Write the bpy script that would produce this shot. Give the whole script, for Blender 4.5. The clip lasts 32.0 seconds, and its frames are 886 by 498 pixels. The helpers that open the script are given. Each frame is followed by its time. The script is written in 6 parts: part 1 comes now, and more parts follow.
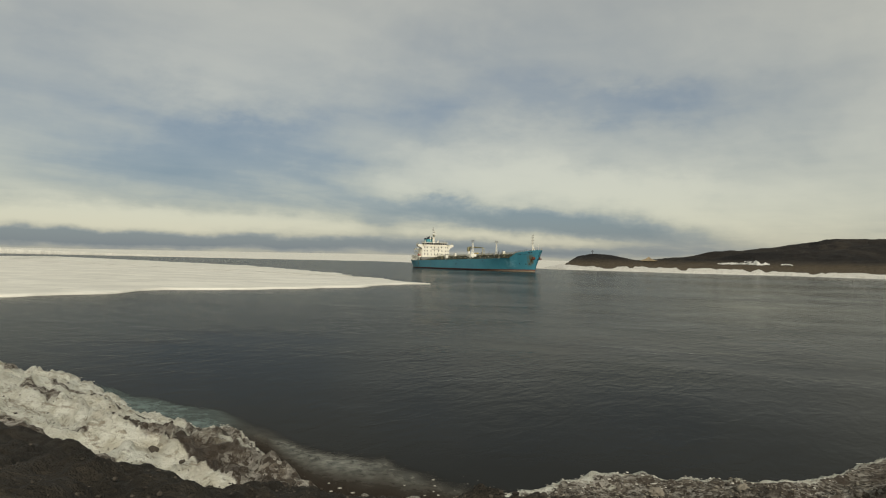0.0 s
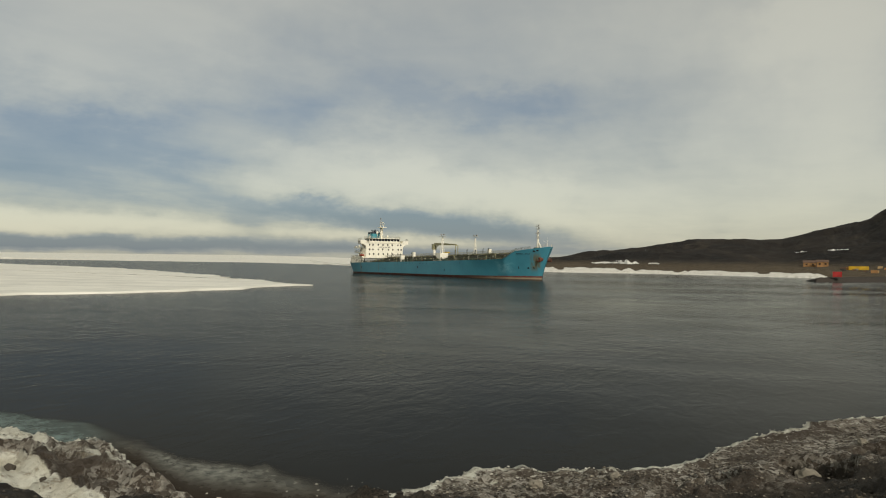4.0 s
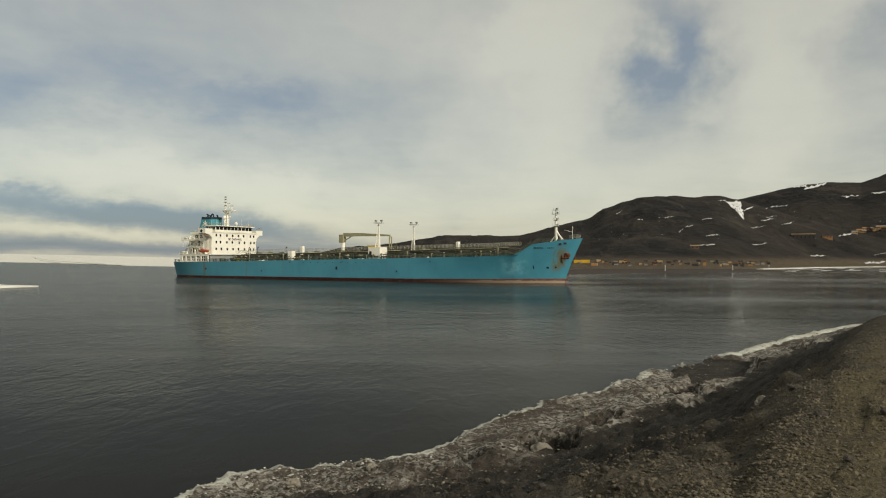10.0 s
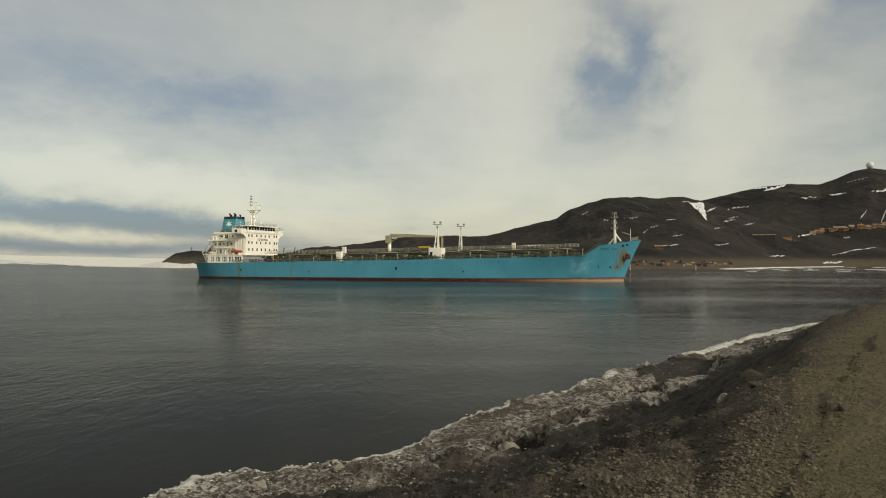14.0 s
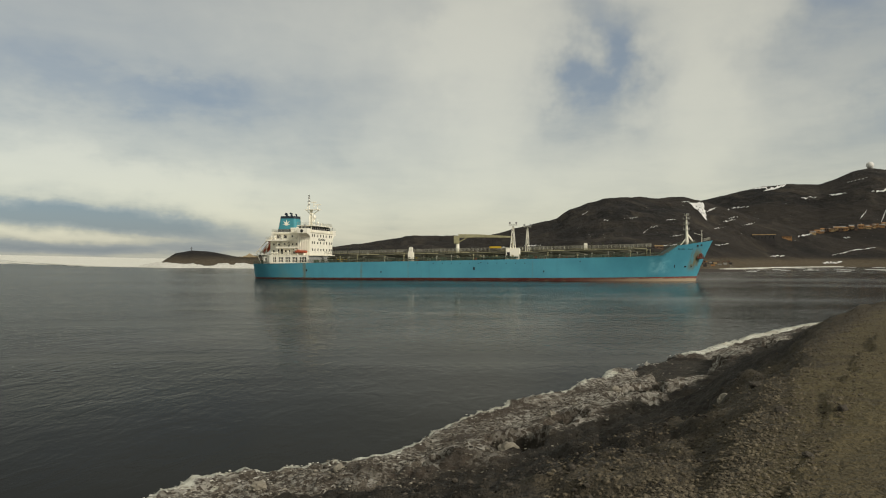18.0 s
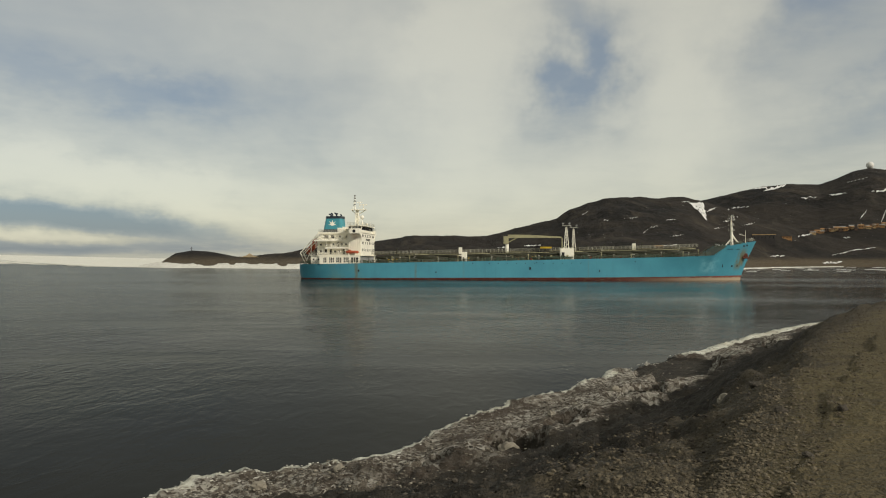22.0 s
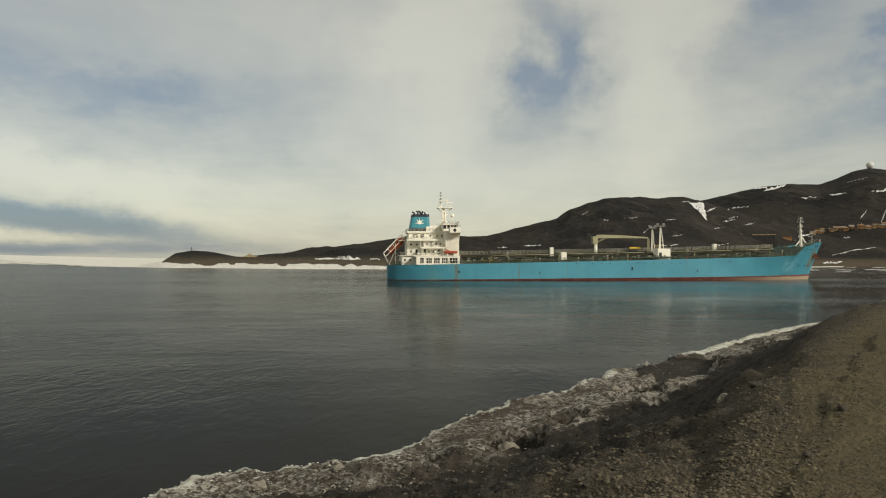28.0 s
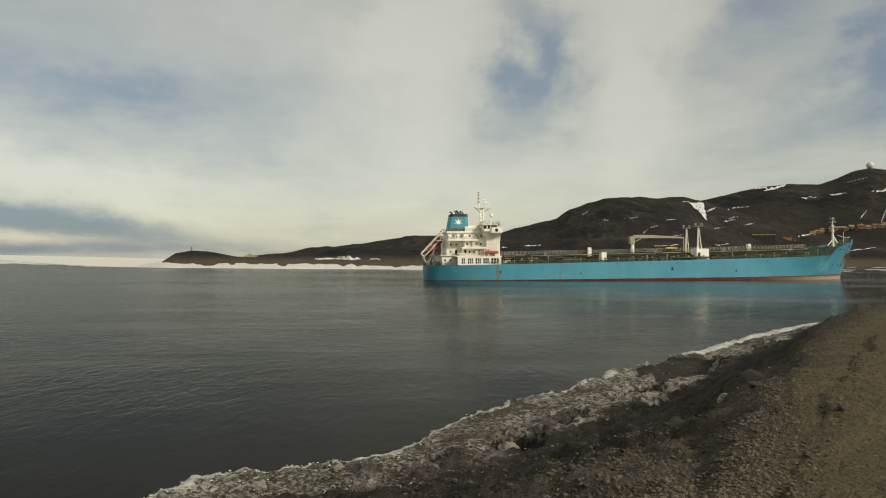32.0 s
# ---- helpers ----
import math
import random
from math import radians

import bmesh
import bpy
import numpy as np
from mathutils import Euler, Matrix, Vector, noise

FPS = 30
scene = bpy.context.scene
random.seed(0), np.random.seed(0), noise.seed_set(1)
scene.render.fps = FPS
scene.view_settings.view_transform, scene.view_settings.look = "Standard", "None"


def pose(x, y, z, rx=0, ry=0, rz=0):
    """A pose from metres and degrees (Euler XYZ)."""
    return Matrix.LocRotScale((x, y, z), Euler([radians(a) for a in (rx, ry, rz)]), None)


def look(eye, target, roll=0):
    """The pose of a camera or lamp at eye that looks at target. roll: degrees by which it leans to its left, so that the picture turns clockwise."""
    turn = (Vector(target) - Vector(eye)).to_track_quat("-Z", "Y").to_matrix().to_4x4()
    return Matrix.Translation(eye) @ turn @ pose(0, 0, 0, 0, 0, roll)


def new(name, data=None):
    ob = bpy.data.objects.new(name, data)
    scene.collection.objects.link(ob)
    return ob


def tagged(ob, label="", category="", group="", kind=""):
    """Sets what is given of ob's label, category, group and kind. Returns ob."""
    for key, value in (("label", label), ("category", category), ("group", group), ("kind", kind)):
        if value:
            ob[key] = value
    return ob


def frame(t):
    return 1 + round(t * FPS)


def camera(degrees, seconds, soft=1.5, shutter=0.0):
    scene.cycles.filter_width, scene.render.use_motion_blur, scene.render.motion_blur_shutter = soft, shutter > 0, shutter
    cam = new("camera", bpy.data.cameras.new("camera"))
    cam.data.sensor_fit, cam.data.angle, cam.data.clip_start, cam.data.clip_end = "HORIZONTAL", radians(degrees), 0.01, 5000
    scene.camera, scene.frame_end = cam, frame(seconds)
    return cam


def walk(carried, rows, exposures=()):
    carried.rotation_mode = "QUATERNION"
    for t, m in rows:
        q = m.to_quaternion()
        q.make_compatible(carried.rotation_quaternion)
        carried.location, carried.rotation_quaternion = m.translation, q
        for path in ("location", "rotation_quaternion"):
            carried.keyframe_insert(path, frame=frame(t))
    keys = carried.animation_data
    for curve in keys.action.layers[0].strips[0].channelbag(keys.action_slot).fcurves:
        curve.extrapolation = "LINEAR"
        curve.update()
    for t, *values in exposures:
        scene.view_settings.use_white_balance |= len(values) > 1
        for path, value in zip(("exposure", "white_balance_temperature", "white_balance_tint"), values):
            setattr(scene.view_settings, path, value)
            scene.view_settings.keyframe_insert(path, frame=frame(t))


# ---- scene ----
HEIGHT = 8.0


def view(yaw, pitch, roll):
    """The eye's pose: it pans to the right (yaw), tips up (pitch) and leans (roll), in degrees."""
    y, p = radians(yaw), radians(pitch)
    ahead = Vector((math.sin(y) * math.cos(p), math.cos(y) * math.cos(p), math.sin(p)))
    eye = Vector((0, 0, HEIGHT))
    return look(eye, eye + ahead * 10, -roll)


cam = camera(62.19, 32.0, soft=1.1)
PATH = [
    (0, -30.4, 0.74, -0.95), (0.5, -30.35, 0.75, -0.95), (1, -30.05, 0.78, -0.95), (1.5, -29.35, 0.82, -0.95), (2, -28.25, 0.86, -0.915),
    (2.5, -26.55, 0.9, -0.88), (3, -24.75, 0.92, -0.8), (3.5, -22.98, 0.92, -0.7), (4.5, -19.75, 0.88, -0.52), (5.5, -16.5, 0.82, -0.36),
    (6, -14.9, 0.8, -0.3), (7, -11.7, 0.77, -0.22), (8, -8.5, 0.74, -0.18), (9, -5.4, 0.72, -0.16), (9.5, -3.93, 0.72, -0.155),
    (10, -2.53, 0.72, -0.15), (10.5, -1.22, 0.73, -0.145), (11, -0.12, 0.74, -0.14), (11.3, 0.18, 0.75, -0.137), (11.7, 0.2, 0.75, -0.133),
    (12, 0.12, 0.75, -0.13), (12.5, 0.02, 0.75, -0.125), (13, 0, 0.75, -0.12), (32, 0, 0.75, -0.12),
]
walk(cam, [(t, view(a, b, c)) for t, a, b, c in PATH], exposures=[(0.0, -0.15), (5.0, -0.12), (11.0, 0.0), (32.0, 0.0)])

# ---- light ----
SUN_AZ, SUN_EL = 134.0, 30.0   # compass from the final view's axis, clockwise
world = bpy.data.worlds.new("world")
scene.world = world
world.use_nodes = True
wt = world.node_tree
sky_node = wt.nodes.new("ShaderNodeTexSky")
sky_node.sky_type, sky_node.sun_disc = "NISHITA", False
sky_node.sun_elevation, sky_node.sun_rotation = radians(SUN_EL), radians(SUN_AZ)
wt.links.new(sky_node.outputs[0], wt.nodes["Background"].inputs[0])
wt.nodes["Background"].inputs[1].default_value = 0.05
sun_data = bpy.data.lights.new("sun", "SUN")
sun_data.energy, sun_data.angle, sun_data.color = 5.0, radians(8), (1.0, 0.93, 0.82)
sun = new("sun", sun_data)
_a, _e = radians(SUN_AZ), radians(SUN_EL)
_d = Vector((math.sin(_a) * math.cos(_e), math.cos(_a) * math.cos(_e), math.sin(_e)))
sun.matrix_world = look(_d * 400, (0, 0, 0))


# ---- materials ----
class Net:
    """Short way to write a node tree."""

    def __init__(self, name):
        self.mat = bpy.data.materials.new(name)
        self.mat.use_nodes = True
        self.t = self.mat.node_tree
        self.bsdf = self.t.nodes["Principled BSDF"]
        self.out = self.t.nodes["Material Output"]

    def n(self, kind, **kw):
        node = self.t.nodes.new("ShaderNode" + kind)
        for k, v in kw.items():
            setattr(node, k, v)
        return node

    def put(self, socket, v):
        if isinstance(v, bpy.types.NodeSocket):
            self.t.links.new(v, socket)
        elif isinstance(v, (tuple, list)) and len(v) == 3 and socket.type == "RGBA":
            socket.default_value = (*v, 1)
        else:
            socket.default_value = v

    def math(self, op, a, b=0.0, c=0.0, clamp=False):
        m = self.n("Math", operation=op, use_clamp=clamp)
        for s, v in zip(m.inputs, (a, b, c)):
            self.put(s, v)
        return m.outputs[0]

    def coord(self, kind="Object"):
        return self.n("TexCoord").outputs[kind]

    def noise(self, scale, detail=4, rough=0.55, vec=None, dist=0.0):
        m = self.n("TexNoise")
        self.put(m.inputs["Scale"], scale)
        self.put(m.inputs["Detail"], detail)
        self.put(m.inputs["Roughness"], rough)
        self.put(m.inputs["Distortion"], dist)
        self.put(m.inputs["Vector"], vec if vec is not None else self.coord())
        return m.outputs[0]

    def stretch(self, sx, sy, sz, vec=None):
        m = self.n("Mapping")
        self.put(m.inputs["Vector"], vec if vec is not None else self.coord())
        m.inputs["Scale"].default_value = (sx, sy, sz)
        return m.outputs[0]

    def mix(self, fac, a, b):
        m = self.n("Mix", data_type="RGBA")
        self.put(m.inputs[0], fac)
        self.put(m.inputs[6], a)
        self.put(m.inputs[7], b)
        return m.outputs[2]

    def step(self, v, lo, hi):
        m = self.n("MapRange", interpolation_type="SMOOTHSTEP")
        self.put(m.inputs[0], v)
        m.inputs[1].default_value, m.inputs[2].default_value = lo, hi
        return m.outputs[0]

    def bump(self, height, strength=0.5, dist=0.1):
        m = self.n("Bump")
        m.inputs["Strength"].default_value, m.inputs["Distance"].default_value = strength, dist
        self.put(m.inputs["Height"], height)
        return m.outputs[0]

    def done(self, color, rough=0.7, metal=0.0, normal=None, spec=0.4):
        self.put(self.bsdf.inputs["Base Color"], color)
        self.put(self.bsdf.inputs["Roughness"], rough)
        self.put(self.bsdf.inputs["Metallic"], metal)
        self.bsdf.inputs["Specular IOR Level"].default_value = spec
        if normal is not None:
            self.put(self.bsdf.inputs["Normal"], normal)
        return self.mat


def paint(name, color, rough=0.5, wear=0.25, dark=0.6, scale=0.6, metal=0.0, rust=0.0):
    """Weathered paint: two scales of fading, dirt streaks that run down, a little rust."""
    w = Net(name)
    big = w.noise(scale, 3)
    fine = w.noise(scale * 14, 4)
    streak = w.noise(1.0, 3, 0.6, w.stretch(1.6, 1.6, 0.12))
    c = w.mix(w.step(big, 0.3, 0.75), color, tuple(v * (1 - wear) for v in color))
    c = w.mix(w.math("MULTIPLY", w.step(streak, 0.52, 0.8), wear), c, tuple(v * dark for v in color))
    c = w.mix(w.math("MULTIPLY", w.step(fine, 0.55, 0.8), wear * 0.6), c, tuple(min(1, v * 1.2) for v in color))
    if rust:
        spots = w.noise(0.9, 6, 0.7, w.stretch(1, 1, 0.35))
        c = w.mix(w.math("MULTIPLY", w.step(spots, 0.6, 0.72), rust), c, (0.16, 0.07, 0.03))
    r = w.math("ADD", w.math("MULTIPLY", fine, 0.25), rough - 0.1)
    return w.done(c, r, metal, w.bump(fine, 0.15, 0.02))


def part(name, bm, material, parent, label=""):
    """One bmesh as one mesh object under a thing or under a part."""
    me = bpy.data.meshes.new(name)
    bm.to_mesh(me)
    bm.free()
    for m in material if isinstance(material, (list, tuple)) else [material]:
        me.materials.append(m)
    ob = new(name, me)
    ob.parent = parent
    if label:
        ob["label"] = label
    return ob


def smooth(ob, on=True):
    ob.data.polygons.foreach_set("use_smooth", [on] * len(ob.data.polygons))
    return ob


def lerp(x, xs, ys):
    return float(np.interp(x, xs, ys))


def fbm(x, y, z=0.0, octaves=5):
    return noise.fractal(Vector((x, y, z)), 0.9, 2.1, octaves)


def grid_mesh(name, rows, cols, fn, wrap=False):
    """A sheet of rows x cols vertices from fn(i, j)."""
    verts = [fn(i, j) for i in range(rows) for j in range(cols)]
    faces = []
    for i in range(rows - 1):
        for j in range(cols if wrap else cols - 1):
            k = (j + 1) % cols
            faces.append((i * cols + j, i * cols + k, (i + 1) * cols + k, (i + 1) * cols + j))
    me = bpy.data.meshes.new(name)
    me.from_pydata(verts, [], faces)
    me.polygons.foreach_set("use_smooth", [True] * len(faces))
    return me


# ---- the cloudy sky: a far dome that drifts ----
def cloud_material():
    w = Net("clouds")
    pos = w.coord()
    nrm = w.n("VectorMath", operation="NORMALIZE")
    w.put(nrm.inputs[0], pos)
    sep = w.n("SeparateXYZ")
    w.put(sep.inputs[0], nrm.outputs[0])
    x, y, z = sep.outputs
    az = w.math("MULTIPLY", w.math("ARCTAN2", x, y), 57.2958)
    el = w.math("MULTIPLY", w.math("ARCSINE", z), 57.2958)
    # the layer seen in perspective: flat bands near the horizon, large billows overhead
    flat = w.math("ADD", w.math("MAXIMUM", z, 0.0), 0.09)
    comb = w.n("CombineXYZ")
    w.put(comb.inputs[0], w.math("DIVIDE", x, flat))
    w.put(comb.inputs[1], w.math("DIVIDE", y, flat))
    layer = comb.outputs[0]
    n1 = w.noise(0.75, 5, 0.5, layer, 0.3)
    n2 = w.noise(2.6, 4, 0.55, layer, 0.6)
    # streaks that lean like blown cloud
    n3 = w.noise(1.3, 4, 0.5, w.stretch(1.0, 0.35, 1.0, layer), 0.4)
    warp = w.noise(5.5, 5, 0.6, nrm.outputs[0])
    warp2 = w.noise(7.0, 5, 0.6, w.stretch(1, 1, 2.0, nrm.outputs[0]))
    waz = w.math("ADD", az, w.math("MULTIPLY", w.math("SUBTRACT", warp, 0.5), 20.0))
    wel = w.math("ADD", el, w.math("MULTIPLY", w.math("MULTIPLY", w.math("SUBTRACT", warp2, 0.5), 10.0), w.math("ADD", w.math("MULTIPLY", el, 0.075, clamp=True), 0.1)))

    def blob(a, e, sa, se, lean=0.0):
        da = w.math("SUBTRACT", waz, a)
        de = w.math("SUBTRACT", w.math("SUBTRACT", wel, e), w.math("MULTIPLY", da, lean))
        q = w.math("ADD", w.math("POWER", w.math("ABSOLUTE", w.math("DIVIDE", da, sa)), 2.0),
                   w.math("POWER", w.math("ABSOLUTE", w.math("DIVIDE", de, se)), 2.0))
        return w.math("EXPONENT", w.math("MULTIPLY", q, -1.0))

    d = w.math("ADD", w.math("MULTIPLY", n1, 0.22), w.math("MULTIPLY", n3, 0.36))
    d = w.math("ADD", w.math("ADD", d, w.math("MULTIPLY", n2, 0.14)), 0.14)
    for a, e, sa, se, lean, amp in SKY_FEATURES:
        d = w.math("ADD", d, w.math("MULTIPLY", blob(a, e, sa, se, lean), amp))
    ramp = w.n("ValToRGB")
    w.put(ramp.inputs[0], d)
    cr = ramp.color_ramp
    cr.interpolation = "B_SPLINE"
    cr.elements[0].position, cr.elements[0].color = 0.0, (0.09, 0.145, 0.215, 1)
    cr.elements[1].position, cr.elements[1].color = 0.76, (0.7, 0.662, 0.51, 1)
    for p, c in ((0.27, (0.25, 0.283, 0.312, 1)), (0.4, (0.4, 0.4, 0.345, 1)), (0.54, (0.54, 0.52, 0.42, 1))):
        s = cr.elements.new(p)
        s.color = c
    em = w.n("Emission")
    w.put(em.inputs[0], ramp.outputs[0])
    em.inputs[1].default_value = 0.76
    clear = w.n("BsdfTransparent")
    clear.inputs[0].default_value = (0.58, 0.58, 0.58, 1)
    add = w.n("AddShader")
    w.put(add.inputs[0], em.outputs[0])
    w.put(add.inputs[1], clear.outputs[0])
    w.put(w.out.inputs[0], add.outputs[0])
    w.mat.cycles.emission_sampling = "NONE"
    return w.mat


# azimuth, height, half widths, lean, how bright: cloud masses and gaps
SKY_FEATURES = [
    (13.0, 14.8, 2.6, 4.4, 0.0, -0.25), (12.6, 20.5, 3.0, 3.0, 0.0, -0.06), (31.0, 17.5, 5.0, 3.2, 0.3, -0.14), (38.0, 12.5, 5.0, 2.6, 0.3, -0.3), (21.0, 14.0, 5.5, 9.0, 0.3, 0.3), (6.0, 18.0, 5.5, 6.5, -0.2, 0.15),
    (4.0, 10.0, 7.0, 9.0, -0.5, 0.2), (0.0, 18.0, 7.0, 4.0, -0.4, 0.1), (-8.0, 4.0, 9.0, 2.2, -0.12, 0.14), (10.0, 6.0, 12.0, 3.0, 0.0, 0.12), (-0.5, 20.0, 2.6, 1.6, 0.2, -0.12),
    (-29.0, 16.5, 10.0, 5.5, 0.1, -0.13), (-25.0, 6.4, 9.0, 1.6, -0.16, 0.28), (-17.0, 4.6, 4.0, 1.3, -0.2, 0.26), (-26.0, 3.0, 12.0, 0.85, -0.1, -0.6), (-30.0, 1.9, 10.0, 0.4, -0.06, 0.22), (-26.0, 0.9, 14.0, 0.5, 0.0, -0.34),
    (-32.5, 5.6, 7.0, 1.3, -0.06, 0.18), (-57.0, 2.5, 17.0, 0.75, 0.0, 0.5), (-58.0, 1.1, 20.0, 0.5, 0.0, -0.85),
    (-51.0, 7.2, 12.0, 3.2, 0.0, -0.34), (-18.5, 11.8, 8.5, 2.0, -0.1, -0.17), (-38.0, 2.6, 4.0, 0.8, -0.1, -0.34), (-64.0, 12.0, 8.0, 4.0, 0.0, -0.12),
    (-42.0, 16.5, 14.0, 4.0, 0.1, 0.1), (-33.0, 11.0, 8.0, 2.0, 0.1, -0.1),
]
dome_me = grid_mesh("cloud_dome", 40, 96, lambda i, j: (
    4600 * math.cos(radians(-1 + 91 * (i / 39) ** 1.3)) * math.sin(radians(j * 3.75)),
    4600 * math.cos(radians(-1 + 91 * (i / 39) ** 1.3)) * math.cos(radians(j * 3.75)),
    4600 * math.sin(radians(-1 + 91 * (i / 39) ** 1.3))), wrap=True)
dome_me.materials.append(cloud_material())
cloud_dome = tagged(new("sky_backdrop", dome_me), "broken grey and cream cloud layer drifting over the bay", "sky", kind="structure")

# ---- water, ice and land ----
def water_material():
    w = Net("sea_water")
    p = w.coord()
    swell = w.noise(0.07, 3, 0.5, w.stretch(1, 1.2, 1, p))
    chop = w.noise(0.85, 3, 0.5, w.stretch(1, 0.45, 1, p), 0.9)
    ripple = w.noise(2.4, 3, 0.55, w.stretch(1, 0.6, 1, p), 0.6)
    calm = w.step(w.noise(0.012, 4, 0.6, w.stretch(0.6, 1.6, 1, p)), 0.36, 0.64)
    gust = w.math("ADD", w.math("MULTIPLY", w.step(w.noise(0.03, 4, 0.6, w.stretch(0.5, 1.3, 1, p), 0.6), 0.35, 0.7), 0.8), 0.25)
    where = w.n("SeparateXYZ")
    w.put(where.inputs[0], p)
    windy_dim = w.math("SUBTRACT", 1.0, w.step(w.math("ADD", where.outputs[0], w.math("MULTIPLY", w.math("SUBTRACT", swell, 0.5), 120.0)), -60.0, 110.0))
    gust = w.math("MULTIPLY", gust, w.math("ADD", w.math("MULTIPLY", windy_dim, 0.9), 1.35))
    # smoother near the bank: ripples fade in between 28 and 95 m out
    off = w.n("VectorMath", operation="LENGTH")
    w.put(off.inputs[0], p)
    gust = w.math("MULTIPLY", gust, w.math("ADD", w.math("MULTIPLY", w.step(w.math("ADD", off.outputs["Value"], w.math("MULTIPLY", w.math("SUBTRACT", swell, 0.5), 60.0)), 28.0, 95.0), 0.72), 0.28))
    h = w.math("ADD", w.math("MULTIPLY", chop, 0.6), w.math("MULTIPLY", ripple, 0.16))
    h = w.math("ADD", w.math("MULTIPLY", h, gust), w.math("MULTIPLY", swell, 0.12))
    nm = w.bump(h, 0.5, 0.22)
    rough = w.math("ADD", w.math("MULTIPLY", calm, 0.07), 0.08)
    body = w.n("BsdfDiffuse")
    w.put(body.inputs[0], (0.0178, 0.0182, 0.0155))
    gloss = w.n("BsdfGlossy")
    w.put(gloss.inputs[0], (0.97, 0.97, 0.955))
    w.put(gloss.inputs["Roughness"], rough)
    w.put(gloss.inputs["Normal"], nm)
    fr = w.n("Fresnel")
    fr.inputs[0].default_value = 1.09
    w.put(fr.inputs["Normal"], nm)
    mixer = w.n("MixShader")
    # gloss cut by half towards -x: a painted dimming of the mirrored sky
    w.put(mixer.inputs[0], w.math("MULTIPLY", fr.outputs[0], w.math("SUBTRACT", 0.97, w.math("MULTIPLY", windy_dim, 0.47))))
    w.put(mixer.inputs[1], body.outputs[0])
    w.put(mixer.inputs[2], gloss.outputs[0])
    w.put(w.out.inputs[0], mixer.outputs[0])
    mat = w.mat
    return mat


def snow_material(name, tone=(0.74, 0.74, 0.68), dirt=0.25, soil=(0.16, 0.13, 0.1), scale=0.25):
    w = Net(name)
    p = w.coord()
    drift = w.noise(scale, 6, 0.6, w.stretch(1, 2.6, 1, p), 0.6)
    grain = w.noise(scale * 22, 4, 0.6, p)
    spots = w.noise(scale * 5, 6, 0.66, p, 0.4)
    c = w.mix(w.step(drift, 0.3, 0.7), tone, tuple(v * 0.8 for v in tone))
    c = w.mix(w.math("MULTIPLY", w.step(spots, 0.5, 0.75), dirt), c, soil)
    return w.done(c, 0.75, 0.0, w.bump(w.math("ADD", drift, w.math("MULTIPLY", grain, 0.3)), 0.5, 0.25), 0.3)


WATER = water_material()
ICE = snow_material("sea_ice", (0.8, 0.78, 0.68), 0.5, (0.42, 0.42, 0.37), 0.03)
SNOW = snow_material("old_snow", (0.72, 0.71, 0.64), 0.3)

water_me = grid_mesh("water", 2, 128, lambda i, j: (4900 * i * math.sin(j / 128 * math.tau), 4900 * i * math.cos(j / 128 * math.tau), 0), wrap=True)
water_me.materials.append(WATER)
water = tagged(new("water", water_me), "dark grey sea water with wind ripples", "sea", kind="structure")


# near bank: a road level, a slope of dark soil, a shelf of dirty shore ice
AZ = [-180, -120, -90, -75, -61.3, -58.8, -55.6, -53, -49.3, -46.5, -44.4, -40, -36.3, -30, -23.6, -20, -12.5, -8.5, -3.5, 1.6, 4.2, 9.4, 14.9, 19.3, 22, 25.3, 28.5, 35, 60, 90, 120, 180]
SHORE = [700, 400, 120, 82, 58, 53, 46.5, 38.5, 34.6, 33.2, 29.2, 23.5, 22.2, 22.5, 24.2, 26, 26.8, 28.2, 28.6, 35.2, 37.7, 43.2, 54.5, 65, 75.5, 90.5, 105, 150, 260, 420, 600, 700]
FOOT_AZ = [-180, -90, -61.2, -59.2, -57.6, -56.4, -54.5, -53.1, -49.2, -44.8, -42, -36, -30, -20, 5, 9, 19, 25, 28.5, 35, 60, 90, 180]
FOOT = [600, 60, 29.2, 27.2, 25.7, 24.4, 22.3, 21.2, 20.2, 19.3, 19.4, 19, 18, 18, 21, 25, 35, 62, 88, 125, 220, 380, 600]
CREST_AZ = [-180, -90, -60, -30, 0, 10, 19.7, 25, 28.5, 31.1, 40, 60, 90, 180]
CREST = [500, 10, 5.5, 4.2, 4.4, 4.8, 5.6, 10.6, 23.4, 37.8, 70, 150, 330, 500]
ROAD = 6.35


def ease(u):
    u = min(1.0, max(0.0, u))
    return u * u * (3 - 2 * u)


POOLS = [(17.9, 51.5, 2.7, 8.5), (15.1, 39.4, 1.1, 3.0), (17.4, 38.0, 1.0, 1.2), (5.6, 27.6, 1.3, 1.9), (22.9, 60.0, 1.6, 3.5), (9.5, 31.0, 0.9, 1.5), (-2.0, 24.6, 1.2, 0.8)]   # melt hollows: azimuth, distance, half widths
DRIFTS = [(15.6, 34.8, 1.0, 1.6), (20.4, 53.0, 0.5, 4.0), (21.6, 55.0, 1.3, 3.0), (18.4, 44.6, 1.6, 0.7), (24.6, 66.0, 1.2, 4.0), (13.6, 36.0, 0.8, 0.8)]   # snow left in the soil
RIM_AZ, RIM = [-180, -30, 0, 8, 14, 18, 22, 28, 180], [0.8, 0.8, 0.9, 1.2, 2.0, 3.6, 6.5, 9.0, 9.0]


